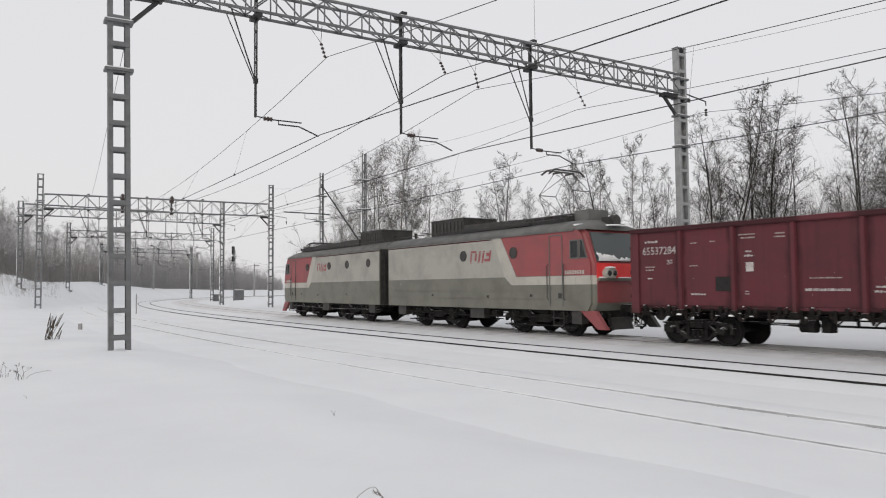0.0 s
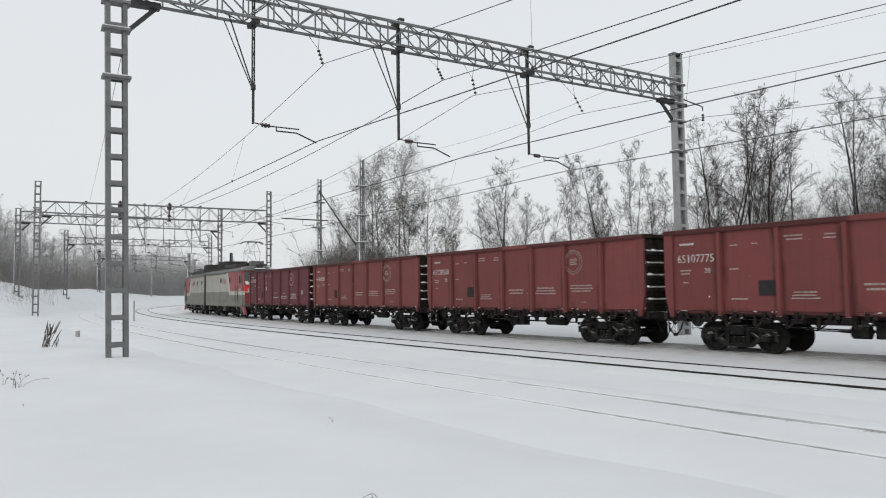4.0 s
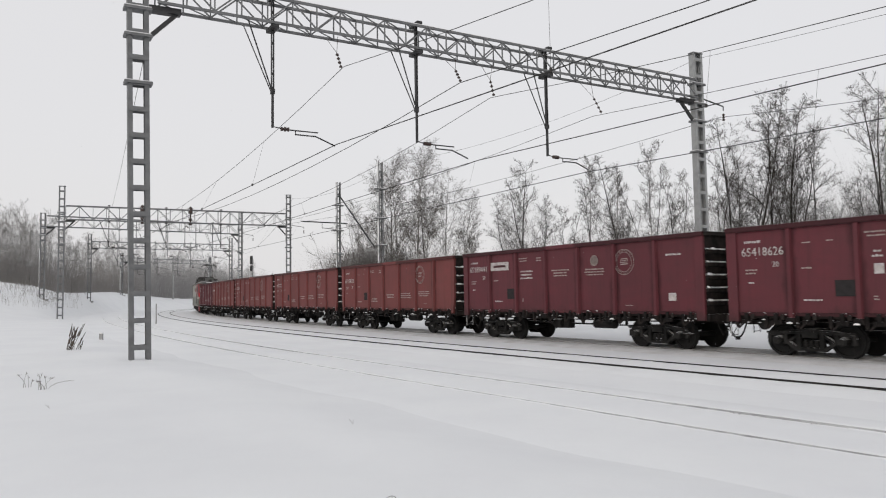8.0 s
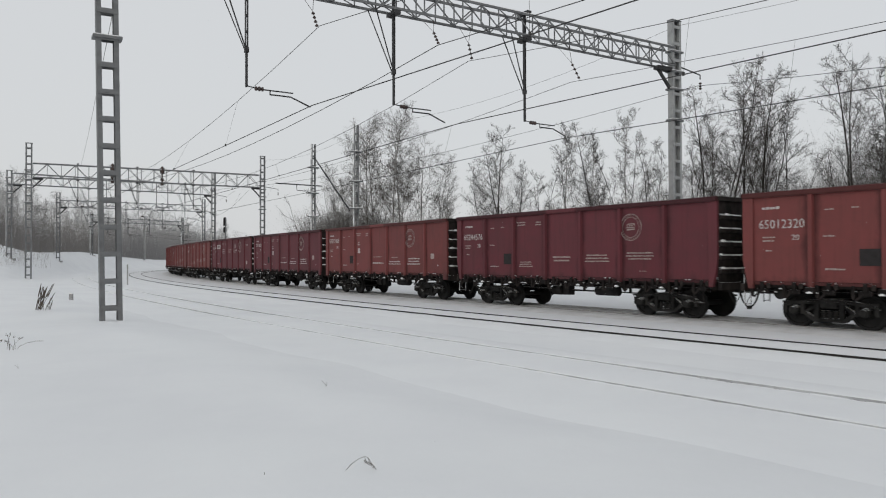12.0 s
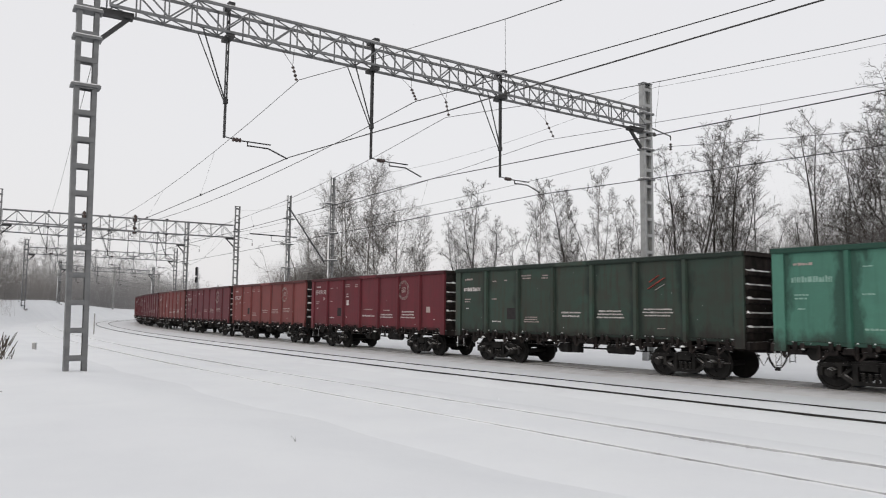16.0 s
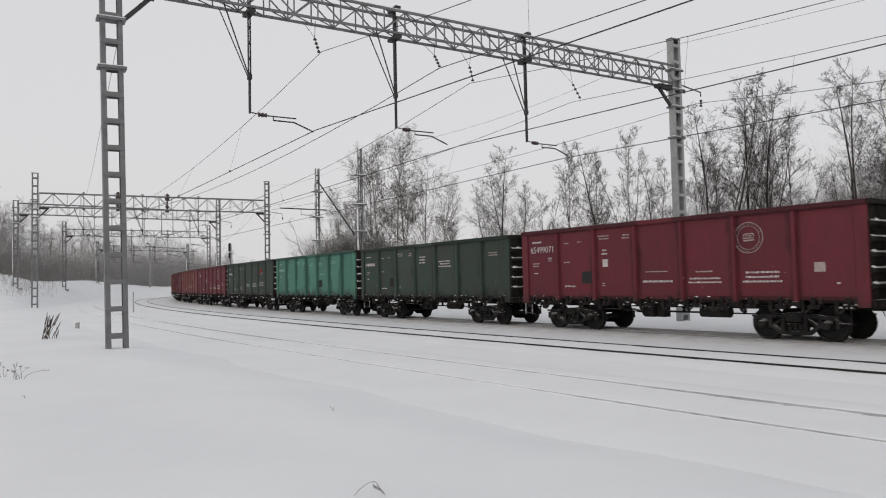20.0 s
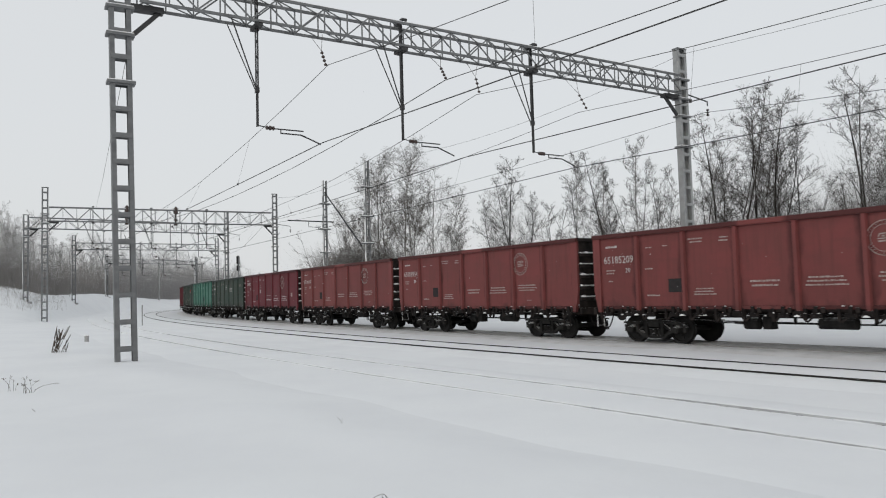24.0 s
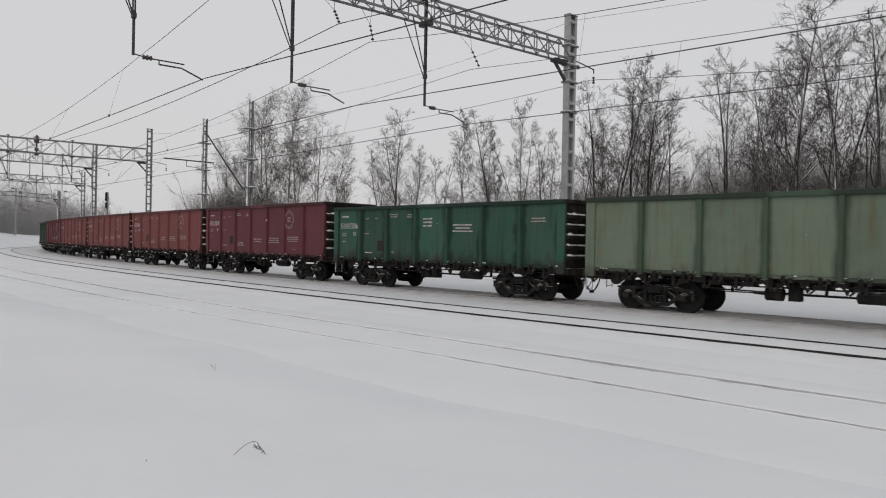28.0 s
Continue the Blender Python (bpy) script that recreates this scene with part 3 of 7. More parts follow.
def portal(left, right, z_low, tops, drops, reach, panels, steel_drop, hangers=(), near=False, label="", high=0.8, steel=GALV):
    """A portal over the tracks: two lattice columns, a box truss and the frames that hang from it."""
    root = tagged(new("portal_gantry"), label, "overhead line portal", "overhead line portals over the tracks")
    d = right - left
    d.z = 0
    length = d.length
    ang = math.degrees(math.atan2(d.y, d.x))
    root.matrix_basis = Matrix.Identity(4)
    for p, top in ((left, tops[0]), (right, tops[1])):
        m = lattice_column(root, p, top, 0.58, 0.28, 0.13, 0.76, ang, 0.14, -0.95 if near and p is left else 0.0, steel if p is left else COLUMN_STEEL if near else FROST_STEEL)
        # brackets that carry the beam, the ledge and the cap
        sgn = 1 if p is left else -1
        bm = bmesh.new()
        bar(bm, (sgn * 0.30, 0, z_low - 1.0), (sgn * 1.15, 0, z_low - 0.12), 0.10, 0.12)
        bx(bm, min(sgn * 0.3, sgn * 1.2), max(sgn * 0.3, sgn * 1.2), -0.16, 0.16, z_low - 0.22, z_low - 0.06)
        part("bracket", bm, DARK_STEEL, root, at=m)
        for z in (z_low - 0.2, z_low - 1.0, z_low - 2.4, z_low + 0.7):
            bm = bmesh.new()
            bx(bm, -0.38, 0.38, -0.2, 0.2, z - 0.05, z + 0.03)
            part("collar", bm, GALV, root, at=m)
            bm = bmesh.new()
            bx(bm, -0.36, 0.36, -0.18, 0.18, z + 0.03, z + 0.06)
            part("snow_cap", bm, CRUST, root, "thin cap of snow", at=m)
        bm = bmesh.new()
        bx(bm, -0.31, 0.31, -0.16, 0.16, top, top + 0.05)
        part("cap", bm, GALV, root, at=m)
        if p is right:
            bm = bmesh.new()
            tube(bm, [(0.3, 0, z_low + 0.1), (1.75, 0, z_low - 0.1), (1.75, 0, z_low - 0.3)], 0.03, 6)
            part("feeder_arm", bm, DARK_STEEL, root, at=m)
            bm = bmesh.new()
            for k in range(3):
                disc(bm, (1.75, 0, z_low - 0.5 - 0.12 * k), "z", [(-0.05, 0.02), (-0.02, 0.07), (0.02, 0.07), (0.06, 0.02)], 8)
            part("insulator_string", bm, PORCELAIN, root, at=m)
        bm = bmesh.new()
        bx(bm, -0.6, 0.6, -0.45, 0.45, p.z - 0.4, p.z - 0.12)
        part("footing", bm, CONCRETE, root, at=m)
    m = pose(left.x, left.y, 0, 0, 0, ang) @ pose(0.34, 0, 0)
    beam_truss(root, m, length - 0.68, z_low, high, 0.6, panels, steel)
    bm = bmesh.new()
    for y in (-0.3, 0.3):
        bx(bm, 0.2, length - 0.9, y - 0.03, y + 0.03, z_low + high + 0.042, z_low + high + 0.06)
    part("snow_strip", bm, CRUST, root, "line of snow on the top chords", at=m)
    for x in drops:
        dropper_frame(root, m, x - 0.34, z_low + high + 0.2, z_low, 7.3, reach, steel_drop)
    if high > 1.3:
        # disconnectors on the beam: pairs of stacked insulators between snowy plates
        for x in (7.3, 12.0):
            for dy in (-0.14, 0.14):
                bm = bmesh.new()
                disc(bm, (x - 0.34, dy, z_low + high + 0.1), "z", [(-1.7, 0.03), (-1.68, 0.16), (-1.5, 0.16), (-1.45, 0.06), (-1.25, 0.06), (-1.2, 0.17), (-1.0, 0.17), (-0.95, 0.06),
                                                                  (-0.5, 0.06), (-0.45, 0.2), (-0.1, 0.22), (0.1, 0.2), (0.28, 0.05)], 10)
                part("insulator", bm, PORCELAIN, root, "dark stacked insulator", at=m)
            for dx in (-0.55, 0.55):
                bm = bmesh.new()
                bx(bm, x - 0.34 + dx - 0.035, x - 0.34 + dx + 0.035, -0.05, 0.05, z_low - 2.5, z_low - 0.05)
                part("hanger_post", bm, steel, root, at=m)
            bm = bmesh.new()
            bx(bm, x - 0.94, x + 0.26, -0.04, 0.04, z_low - 2.58, z_low - 2.5)
            part("cross_bar", bm, steel, root, at=m)
            for z in (z_low - 0.9, z_low - 0.45, z_low + high + 0.16):
                bm = bmesh.new()
                bx(bm, x - 0.34 - 0.3, x - 0.34 + 0.3, -0.25, 0.25, z, z + 0.07)
                part("snow_cap", bm, CRUST, root, "snow on the insulator plates", at=m)
    for x, z, lean in hangers:
        hanger(root, m, x - 0.34, z_low - 0.05, z, lean)
    return root


def ground_point(x, y):
    return Vector((x, y, gz(x, y)))


def by_bearing(deg, d):
    return ground_point(math.sin(radians(deg)) * d, math.cos(radians(deg)) * d)


P1L, P1R = ground_point(-9.13, 20.5), ground_point(10.9, 32.6)
P2L, P2R = ground_point(-38.9, 69.6), ground_point(-19.05, 80.0)
P3L, P3R = by_bearing(-30.35, 92), by_bearing(-17.0, 98)
P4L, P4R = by_bearing(-27.4, 125), by_bearing(-17.7, 129)
P5L, P5R = by_bearing(-25.3, 160), by_bearing(-19.2, 172)
portal(P1L, P1R, 10.6, (12.7, 12.7), (3.83, 9.0, 14.78), 2.1, 28, DARK_STEEL,
       ((5.85, 9.56, 0.32), (10.4, 9.73, 0.45), (12.0, 9.37, 0.3), (16.8, 9.33, 0.85)), True,
       "galvanised lattice portal over three tracks, snow on its ledges")
portal(P2L, P2R, 9.95, (13.2, 13.4), (4.2, 9.6, 15.1), 2.1, 18, DARK_STEEL, ((6.2, 9.4, 0.3), (11.5, 9.4, 0.3), (17.0, 9.4, 0.4)), False,
     "tall galvanised lattice portal farther along the curve", 1.35, FROST_STEEL)
portal(P3L, P3R, 10.35, (11.8, 13.2), (8.0, 13.6, 19.2), 2.1, 18, FROST_STEEL, ((10.2, 9.4, 0.3), (21.0, 9.4, 0.3)), False, "wide lattice portal behind the second one", 1.2, FROST_STEEL)
portal(P4L, P4R, 10.2, (12.3, 12.3), (4.0, 9.6, 15.2), 2.1, 20, GALV, ((6.2, 8.9, 0.3), (17.0, 8.9, 0.3)), False, "distant lattice portal over the curving tracks", 1.0, FROST_STEEL)
portal(P5L, P5R, 9.8, (11.5, 11.5), (3.5, 8.0, 13.0), 2.0, 18, GALV, (), False, "faint far portal where the tracks bend away", 0.8, FROST_STEEL)


def single_mast(x, y, top, arm, guy=None):
    """A slim lattice mast at the outer side of the line with a bracket arm."""
    root = tagged(new("lattice_mast"), "slim galvanised lattice mast beyond the train with snowy brackets", "overhead line mast", "slim masts beyond the tracks")
    p = ground_point(x, y)
    m = lattice_column(root, p, top, 0.42, 0.3, 0.1, 0.7, 30, 0.10, 0.0, FROST_STEEL)
    for z in (top - 2.2, top - 4.6, top - 6.8):
        bm = bmesh.new()
        bx(bm, -0.5, 0.5, -0.22, 0.22, z - 0.05, z + 0.03)
        part("collar", bm, GALV, root, at=m)
        bm = bmesh.new()
        bx(bm, -0.48, 0.48, -0.2, 0.2, z + 0.03, z + 0.07)
        part("snow_cap", bm, CRUST, root, "thin cap of snow", at=m)
    if arm:
        bm = bmesh.new()
        tube(bm, [(0.9, 0, arm), (-3.6, 0, arm + 0.05)], 0.06, 6)
        tube(bm, [(-1.6, 0, arm), (-1.6, 0, arm - 0.5), (-0.6, 0, arm - 0.55), (0.2, 0, arm - 0.9)], 0.03, 6)
        part("bracket_arm", bm, DARK_STEEL, root, at=m)
    if guy:
        bm = bmesh.new()
        bar(bm, Vector((x, y, guy[0])), Vector(guy[1]), 0.09, 0.09)
        part("strut", bm, DARK_STEEL, root, "dark slanting strut")
    return root


single_mast(-6.4, 58.6, 12.9, None)
single_mast(-11.4, 67.8, 12.8, 8.9, (11.7, (-7.0, 59.4, 6.0)))


def wire_run(name, label, spans, r, sags, material=WIRE):
    """One wire through its supports (s, off, z), hanging a little in each span."""
    pts = []
    for (s0, o0, z0), (s1, o1, z1), sag in zip(spans[:-1], spans[1:], sags):
        a, b = line(s0, o0, z0), line(s1, o1, z1)
        for k in range(12):
            u = k / 12
            p = a.lerp(b, u)
            p.z -= 4 * sag * u * (1 - u)
            pts.append(p)
    pts.append(line(*spans[-1]))
    bm = bmesh.new()
    tube(bm, pts, r, 5)
    return pts, tagged(new(name, done(bm, name, material)), label, "wire", "overhead wires")


SUP = (-110, -52, 3.5, 59, 110, 160, 215, 270)
# contact and messenger offsets at the support behind the camera, at the near portal and at the next one; the messenger's sags in those two spans
LINES = (((11.7, 10.83, 12.0), (13.5, 10.56, 10.2), (1.7, 1.2), 11.94, 9.56), ((6.0, 5.06, 5.7), (8.0, 4.44, 7.5), (1.7, 2.1), 5.678, 9.37),
         ((-0.2, -0.45, 0.3), (-1.0, -0.94, -1.0), (0.7, 0.7), 0.0, 9.33))
for k, (c3, m3, sags, off, hang) in enumerate(LINES):
    con = [(s, c3[i - 1] if 1 <= i <= 3 else off + (0.3 if i % 2 else -0.3), 6.92) for i, s in enumerate(SUP)]
    mes = [(s, m3[i - 1] if 1 <= i <= 3 else off, hang if i == 2 else 9.5) for i, s in enumerate(SUP)]
    cp, _ = wire_run("contact_wire", "dark copper contact wire over the track", con, 0.016, [0.05] * 7)
    mp, _ = wire_run("messenger_wire", "dark messenger wire that carries the contact wire", mes, 0.011, [1.6, *sags, 1.6, 1.6, 1.6, 1.6])
    for i in range(len(cp)):
        if i % 12 in (2, 4, 6, 8, 10) and i < 60:
            bm = bmesh.new()
            tube(bm, [cp[i], mp[i]], 0.004, 4)
            bx(bm, cp[i].x - 0.03, cp[i].x + 0.03, cp[i].y - 0.03, cp[i].y + 0.03, cp[i].z - 0.03, cp[i].z + 0.06)
            tagged(new("dropper_wire", done(bm, "dropper_wire", WIRE)), "thin dropper between messenger and contact wire", "wire", "dropper wires")
wire_run("feeder_wire", "dark feeder wire hung under the portals", [(-110, 6.0, 9.7), (-52, 6.0, 9.7), (3.5, 5.85, 9.73), (59, 8.75, 9.7), (110, 8.5, 9.4)], 0.016, [0.5, 0.45, 1.2, 1.5])
wire_run("feeder_wire", "thin feeder wire on the far side of the masts", [(-110, -4.0, 10.0), (-52, -4.0, 10.0), (2.5, -8.3, 10.0), (59, -4.5, 10.0), (110, -5.0, 9.6)], 0.012, [1.5, 1.7, 0.7, 1.0])
wire_run("guard_wire", "thin guard wire along the mast tops", [(-110, -6.7, 12.4), (-52, -6.7, 12.4), (2.5, -6.7, 12.5), (32, -6.6, 12.6), (59, -6.2, 13.0), (110, -6.0, 12.2)], 0.008, [0.8] * 5)

_ends = (P1L + Vector((-0.1, 0.2, 8.9 - P1L.z)), P2L.lerp(P2R, 0.2))
_ends[1].z = 11.35
bm = bmesh.new()
tube(bm, [_ends[0], _ends[0].lerp(_ends[1], 0.5) - Vector((0, 0, 0.25)), _ends[1]], 0.009, 5)
tagged(new("earth_wire", done(bm, "earth_wire", WIRE)), "thin slack wire between two portals", "wire", "overhead wires")


# ---- vehicles: local x ahead, y to the left, z up from the rail head ----
SIDE = 1.43


def text_mesh(body, size, name, material):
    key = ("text", body, size, material.name)
    if key not in CACHE:
        cu = bpy.data.curves.new(name, "FONT")
        cu.body, cu.size, cu.align_x, cu.align_y = body, size, "LEFT", "CENTER"
        cu.extrude, cu.resolution_u = 0.003, 2
        ob = new(name, cu)
        me = bpy.data.meshes.new_from_object(ob.evaluated_get(bpy.context.evaluated_depsgraph_get()))
        bpy.data.objects.remove(ob)
        me.materials.clear()
        me.materials.append(material)
        CACHE[key] = me
    return CACHE[key]


def sign_pose(x, z, proud=0.006, y=SIDE):
    """A flat marking on the left wall; its own x runs to the rear."""
    return Matrix(((-1, 0, 0, x), (0, 0, 1, y + proud), (0, 1, 0, z), (0, 0, 0, 1)))


def bars_mesh(w, h, rows, seed, material):
    """Unreadable stencil lines as plain bars."""
    key = ("bars", w, h, rows, seed, material.name)
    if key not in CACHE:
        rng = random.Random(seed)
        bm = bmesh.new()
        for r in range(rows):
            z = h * (rows - 1 - r) / max(rows, 1)
            ww = w * rng.uniform(0.6, 1.0)
            x = (w - ww) / 2
            while x < (w + ww) / 2 - 0.03:
                n = min(rng.uniform(0.03, 0.12), (w + ww) / 2 - x)
                bx(bm, x, x + n, z, z + h / rows * rng.uniform(0.34, 0.48), 0, 0.003)
                x += n + rng.uniform(0.012, 0.03)
        CACHE[key] = done(bm, "stencil", material)
    return CACHE[key]


def wheelset_mesh(r, half):
    def build(bm):
        for sy in (-1, 1):
            y = sy * half
            disc(bm, (0, y, 0), "y", [(-0.068, r * 0.35), (-0.068, r * 0.82), (-0.066, r + 0.028), (-0.04, r + 0.028), (-0.032, r), (0.066, r * 0.985), (0.066, r * 0.84),
                                      (0.03, r * 0.8), (0.012, r * 0.42), (0.09, r * 0.3), (0.09, 0.02)] if sy > 0 else
                 [(0.068, r * 0.35), (0.068, r * 0.82), (0.066, r + 0.028), (0.04, r + 0.028), (0.032, r), (-0.066, r * 0.985), (-0.066, r * 0.84),
                  (-0.03, r * 0.8), (-0.012, r * 0.42), (-0.09, r * 0.3), (-0.09, 0.02)], 28)
            for k in range(3):
                a = k * 2.1
                bx(bm, math.cos(a) * r * 0.55 - 0.05, math.cos(a) * r * 0.55 + 0.05, y + sy * 0.02, y + sy * 0.05, math.sin(a) * r * 0.55 - 0.05, math.sin(a) * r * 0.55 + 0.05)
        disc(bm, (0, 0, 0), "y", [(-half - 0.25, 0.07), (-half, 0.09), (half, 0.09), (half + 0.25, 0.07)], 12)
    return shared("wheelset_%.2f" % r, build, WHEEL, False)


WHEELSETS = {}


def wheelset(parent, x, r, kind):
    ob = part("wheelset", wheelset_mesh(r, 0.79), WHEEL, parent, at=pose(x, 0, r))
    WHEELSETS.setdefault((x, r), []).append(ob)
    return ob


def wagon_bogie(parent, x, ahead):
    """Three-piece bogie: two cast side frames, bolster, springs, axle boxes and two wheelsets."""
    def frame_piece(bm):
        prism(bm, [(-1.27, 0.56), (-1.05, 0.70), (-0.55, 0.77), (0.55, 0.77), (1.05, 0.70), (1.27, 0.56), (1.05, 0.60), (0.5, 0.66), (-0.5, 0.66), (-1.05, 0.60)], -0.075, 0.075)
        prism(bm, [(-0.75, 0.42), (-0.42, 0.17), (0.42, 0.17), (0.75, 0.42), (0.62, 0.44), (0.38, 0.27), (-0.38, 0.27), (-0.62, 0.44)], -0.075, 0.075)
        for sx in (-1, 1):
            bx(bm, sx * 0.33 - 0.06, sx * 0.33 + 0.06, -0.07, 0.09, 0.25, 0.70)
            bar(bm, (sx * 0.36, 0.0, 0.62), (sx * 0.70, 0.0, 0.40), 0.10, 0.07)
            bx(bm, sx * 0.72 - 0.05, sx * 0.72 + 0.05, -0.07, 0.07, 0.36, 0.66)
            bx(bm, sx * 1.2 - 0.05, sx * 1.2 + 0.05, -0.07, 0.07, 0.38, 0.62)
        bx(bm, -1.26, 1.26, 0.07, 0.11, 0.66, 0.72)

    def boxes(bm):
        disc(bm, (0, 0.02, 0.475), "y", [(-0.1, 0.13), (0.16, 0.13), (0.17, 0.10), (0.20, 0.09), (0.205, 0.01)], 12)

    def spring(bm):
        disc(bm, (0, 0, 0.27), "z", [(0.065 * (k // 2) + (0.02 if k % 2 else 0.0), 0.075 if k % 2 else 0.05) for k in range(8)], 8)

    def bolster(bm):
        bx(bm, -0.22, 0.22, -1.12, 1.12, 0.55, 0.80)
        disc(bm, (0, 0, 0.9), "z", [(-0.1, 0.3), (0.06, 0.3)], 12)
        bx(bm, -1.0, 1.0, -0.1, 0.1, 0.42, 0.52)

    def shoes(bm):
        for sx in (-1, 1):
            for sy in (-1, 1):
                c = sx * 0.925 - sx * 0.49
                bx(bm, c - 0.035, c + 0.035, sy * 0.79 - 0.05, sy * 0.79 + 0.05, 0.30, 0.62)
            bar(bm, (sx * 0.43, -0.85, 0.36), (sx * 0.43, 0.85, 0.36), 0.05, 0.06)

    root = part("bogie", shared("bolster", bolster, RUNNING), RUNNING, parent, "black cast-steel bogie", at=pose(x, 0, 0))
    for sy in (-1, 1):
        at = pose(0, sy * 1.02, 0) if sy > 0 else pose(0, -1.02, 0, 0, 0, 180)
        part("side_frame", shared("side_frame", frame_piece, RUNNING), RUNNING, root, at=at)
        for dx in (-0.925, 0.925):
            part("axle_box", shared("axle_box", boxes, RUNNING), RUNNING, root, at=at @ pose(dx, 0, 0))
        for dx in (-0.16, 0.0, 0.16):
            part("spring", shared("spring", spring, RUNNING), RUNNING, root, at=at @ pose(dx, 0, 0))
    part("brake_shoe", shared("brake_shoe", shoes, RUNNING), RUNNING, root)
    for sx in (-1, 1):
        wheelset(root, sx * 0.925, 0.475, "wagon")
    return root


HALF = 6.57                # half the body's length
PANEL = 2 * (HALF - 0.1) / 7


MARK_RED = plain("mark_red", (0.45, 0.06, 0.045), (0.3, 0.05, 0.04), 7.0, 0.6, 0.0, 0.0)
POSTS = {"turquoise": "teal_post", "green": "green_post", "pale_green": "olive_post"}


def stuff(ob):
    """Marks of paint or snow too small to pick apart."""
    ob["kind"] = "stuff"
    return ob


def gondola(paint, top, slant, label, markings):
    """A four-axle open wagon."""
    P = PAINTS[paint]
    Q = PAINTS[POSTS.get(paint, paint)]
    root = tagged(new("gondola_wagon"), label, "freight wagon", "open wagons of the train")
    low = 1.27
    num_ = label + markings[0]

    def panel(bm):
        # pressed sheet that bulges slightly between the posts
        n, k = 6, 5
        grid = []
        for i in range(n + 1):
            u = -1 + 2 * i / n
            grid.append([bm.verts.new((u * (PANEL / 2 - 0.07), 0.022 * (1 - u * u) * (1 - (2 * j / k - 1) ** 4), low + (top - 0.1 - low) * j / k)) for j in range(k + 1)])
        for i in range(n):
            for j in range(k):
                bm.faces.new((grid[i][j], grid[i + 1][j], grid[i + 1][j + 1], grid[i][j + 1]))
        back = [bm.verts.new((sx * (PANEL / 2 - 0.07), -0.02, z)) for sx, z in ((-1, low), (1, low), (1, top - 0.1), (-1, top - 0.1))]
        bm.faces.new(back)

    def post(bm):
        v0 = [(-0.085, 0.0), (-0.055, 0.095), (0.055, 0.095), (0.085, 0.0)]
        lo = [bm.verts.new((x, y, low - 0.16)) for x, y in v0]
        hi = [bm.verts.new((x, y, top - 0.12)) for x, y in v0]
        for i in range(3):
            bm.faces.new((lo[i], lo[i + 1], hi[i + 1], hi[i]))
        bm.faces.new(lo)
        bm.faces.new(hi[::-1])
        bm.faces.new((lo[3], lo[0], hi[0], hi[3]))

    def corner_post(bm):
        # the wall's end strip; on some wagons its foot is cut back to a slant
        if slant:
            poly = [(-0.10, low - 0.22), (0.04, low - 0.22), (0.2, low + 0.55), (0.2, top - 0.1), (-0.12, top - 0.1)]
        else:
            poly = [(-0.12, low - 0.28), (0.2, low - 0.28), (0.2, top - 0.1), (-0.12, top - 0.1)]
        prism(bm, poly, -0.06, 0.06)

    def chord(bm):
        prof = [(-0.06, top - 0.15), (0.10, top - 0.15), (0.115, top - 0.12), (0.115, top - 0.02), (0.09, top), (-0.06, top)]
        a = [bm.verts.new((-HALF, y, z)) for y, z in prof]
        b = [bm.verts.new((HALF, y, z)) for y, z in prof]
        bm.faces.new(a)
        bm.faces.new(b[::-1])
        for i in range(len(prof)):
            j = (i + 1) % len(prof)
            bm.faces.new((a[i], a[j], b[j], b[i]))

    def end_wall(bm):
        bx(bm, -0.025, 0.0, -SIDE + 0.02, SIDE - 0.02, low - 0.1, top)
        bx(bm, 0.0, 0.09, -SIDE, SIDE, top - 0.13, top - 0.005)
        bx(bm, 0.0, 0.12, -SIDE, SIDE, low - 0.3, low - 0.08)

    def end_rib(bm):
        prof = [(0.0, -0.10), (0.10, -0.05), (0.10, 0.05), (0.0, 0.10)]
        a = [bm.verts.new((x, -SIDE + 0.03, z)) for x, z in prof]
        b = [bm.verts.new((x, SIDE - 0.03, z)) for x, z in prof]
        bm.faces.new(a)
        bm.faces.new(b[::-1])
        for i in range(4):
            j = (i + 1) % 4
            bm.faces.new((a[i], a[j], b[j], b[i]))

    def rib_snow(bm, seed=3):
        # patches that blew in against the ribs, heaped and ragged
        rng = random.Random(seed)
        y = -SIDE + 0.03
        while y < SIDE - 0.1:
            edge = abs(y) > SIDE - 0.35
            w = rng.uniform(0.12, 0.4) if edge else rng.uniform(0.06, 0.5)
            h = rng.uniform(0.015, 0.08) if edge else rng.uniform(0.004, 0.022)
            y1 = min(y + w, SIDE - 0.04)
            prism_y(bm, [(0.004, 0.045), (0.10, 0.045), (rng.uniform(0.07, 0.12), 0.055), (0.03, 0.06 + h)], y, y1, rng.uniform(0.4, 0.9))
            y = y1 + rng.uniform(0.05, 0.6)

    def sill(bm):
        bx(bm, -HALF + 0.1, HALF - 0.1, -0.05, 0.015, low - 0.10, low - 0.01)

    def floor(bm):
        bx(bm, -HALF, HALF, -SIDE + 0.03, SIDE - 0.03, low - 0.05, low)
        bx(bm, -6.75, 6.75, -0.2, 0.2, 0.85, low - 0.06)
        for x in (-6.3, -4.325, -2.2, 0, 2.2, 4.325, 6.3):
            prism(bm, [(x - 0.1, low - 0.06), (x + 0.1, low - 0.06), (x + 0.06, 0.95), (x - 0.06, 0.95)], -SIDE + 0.12, SIDE - 0.12)

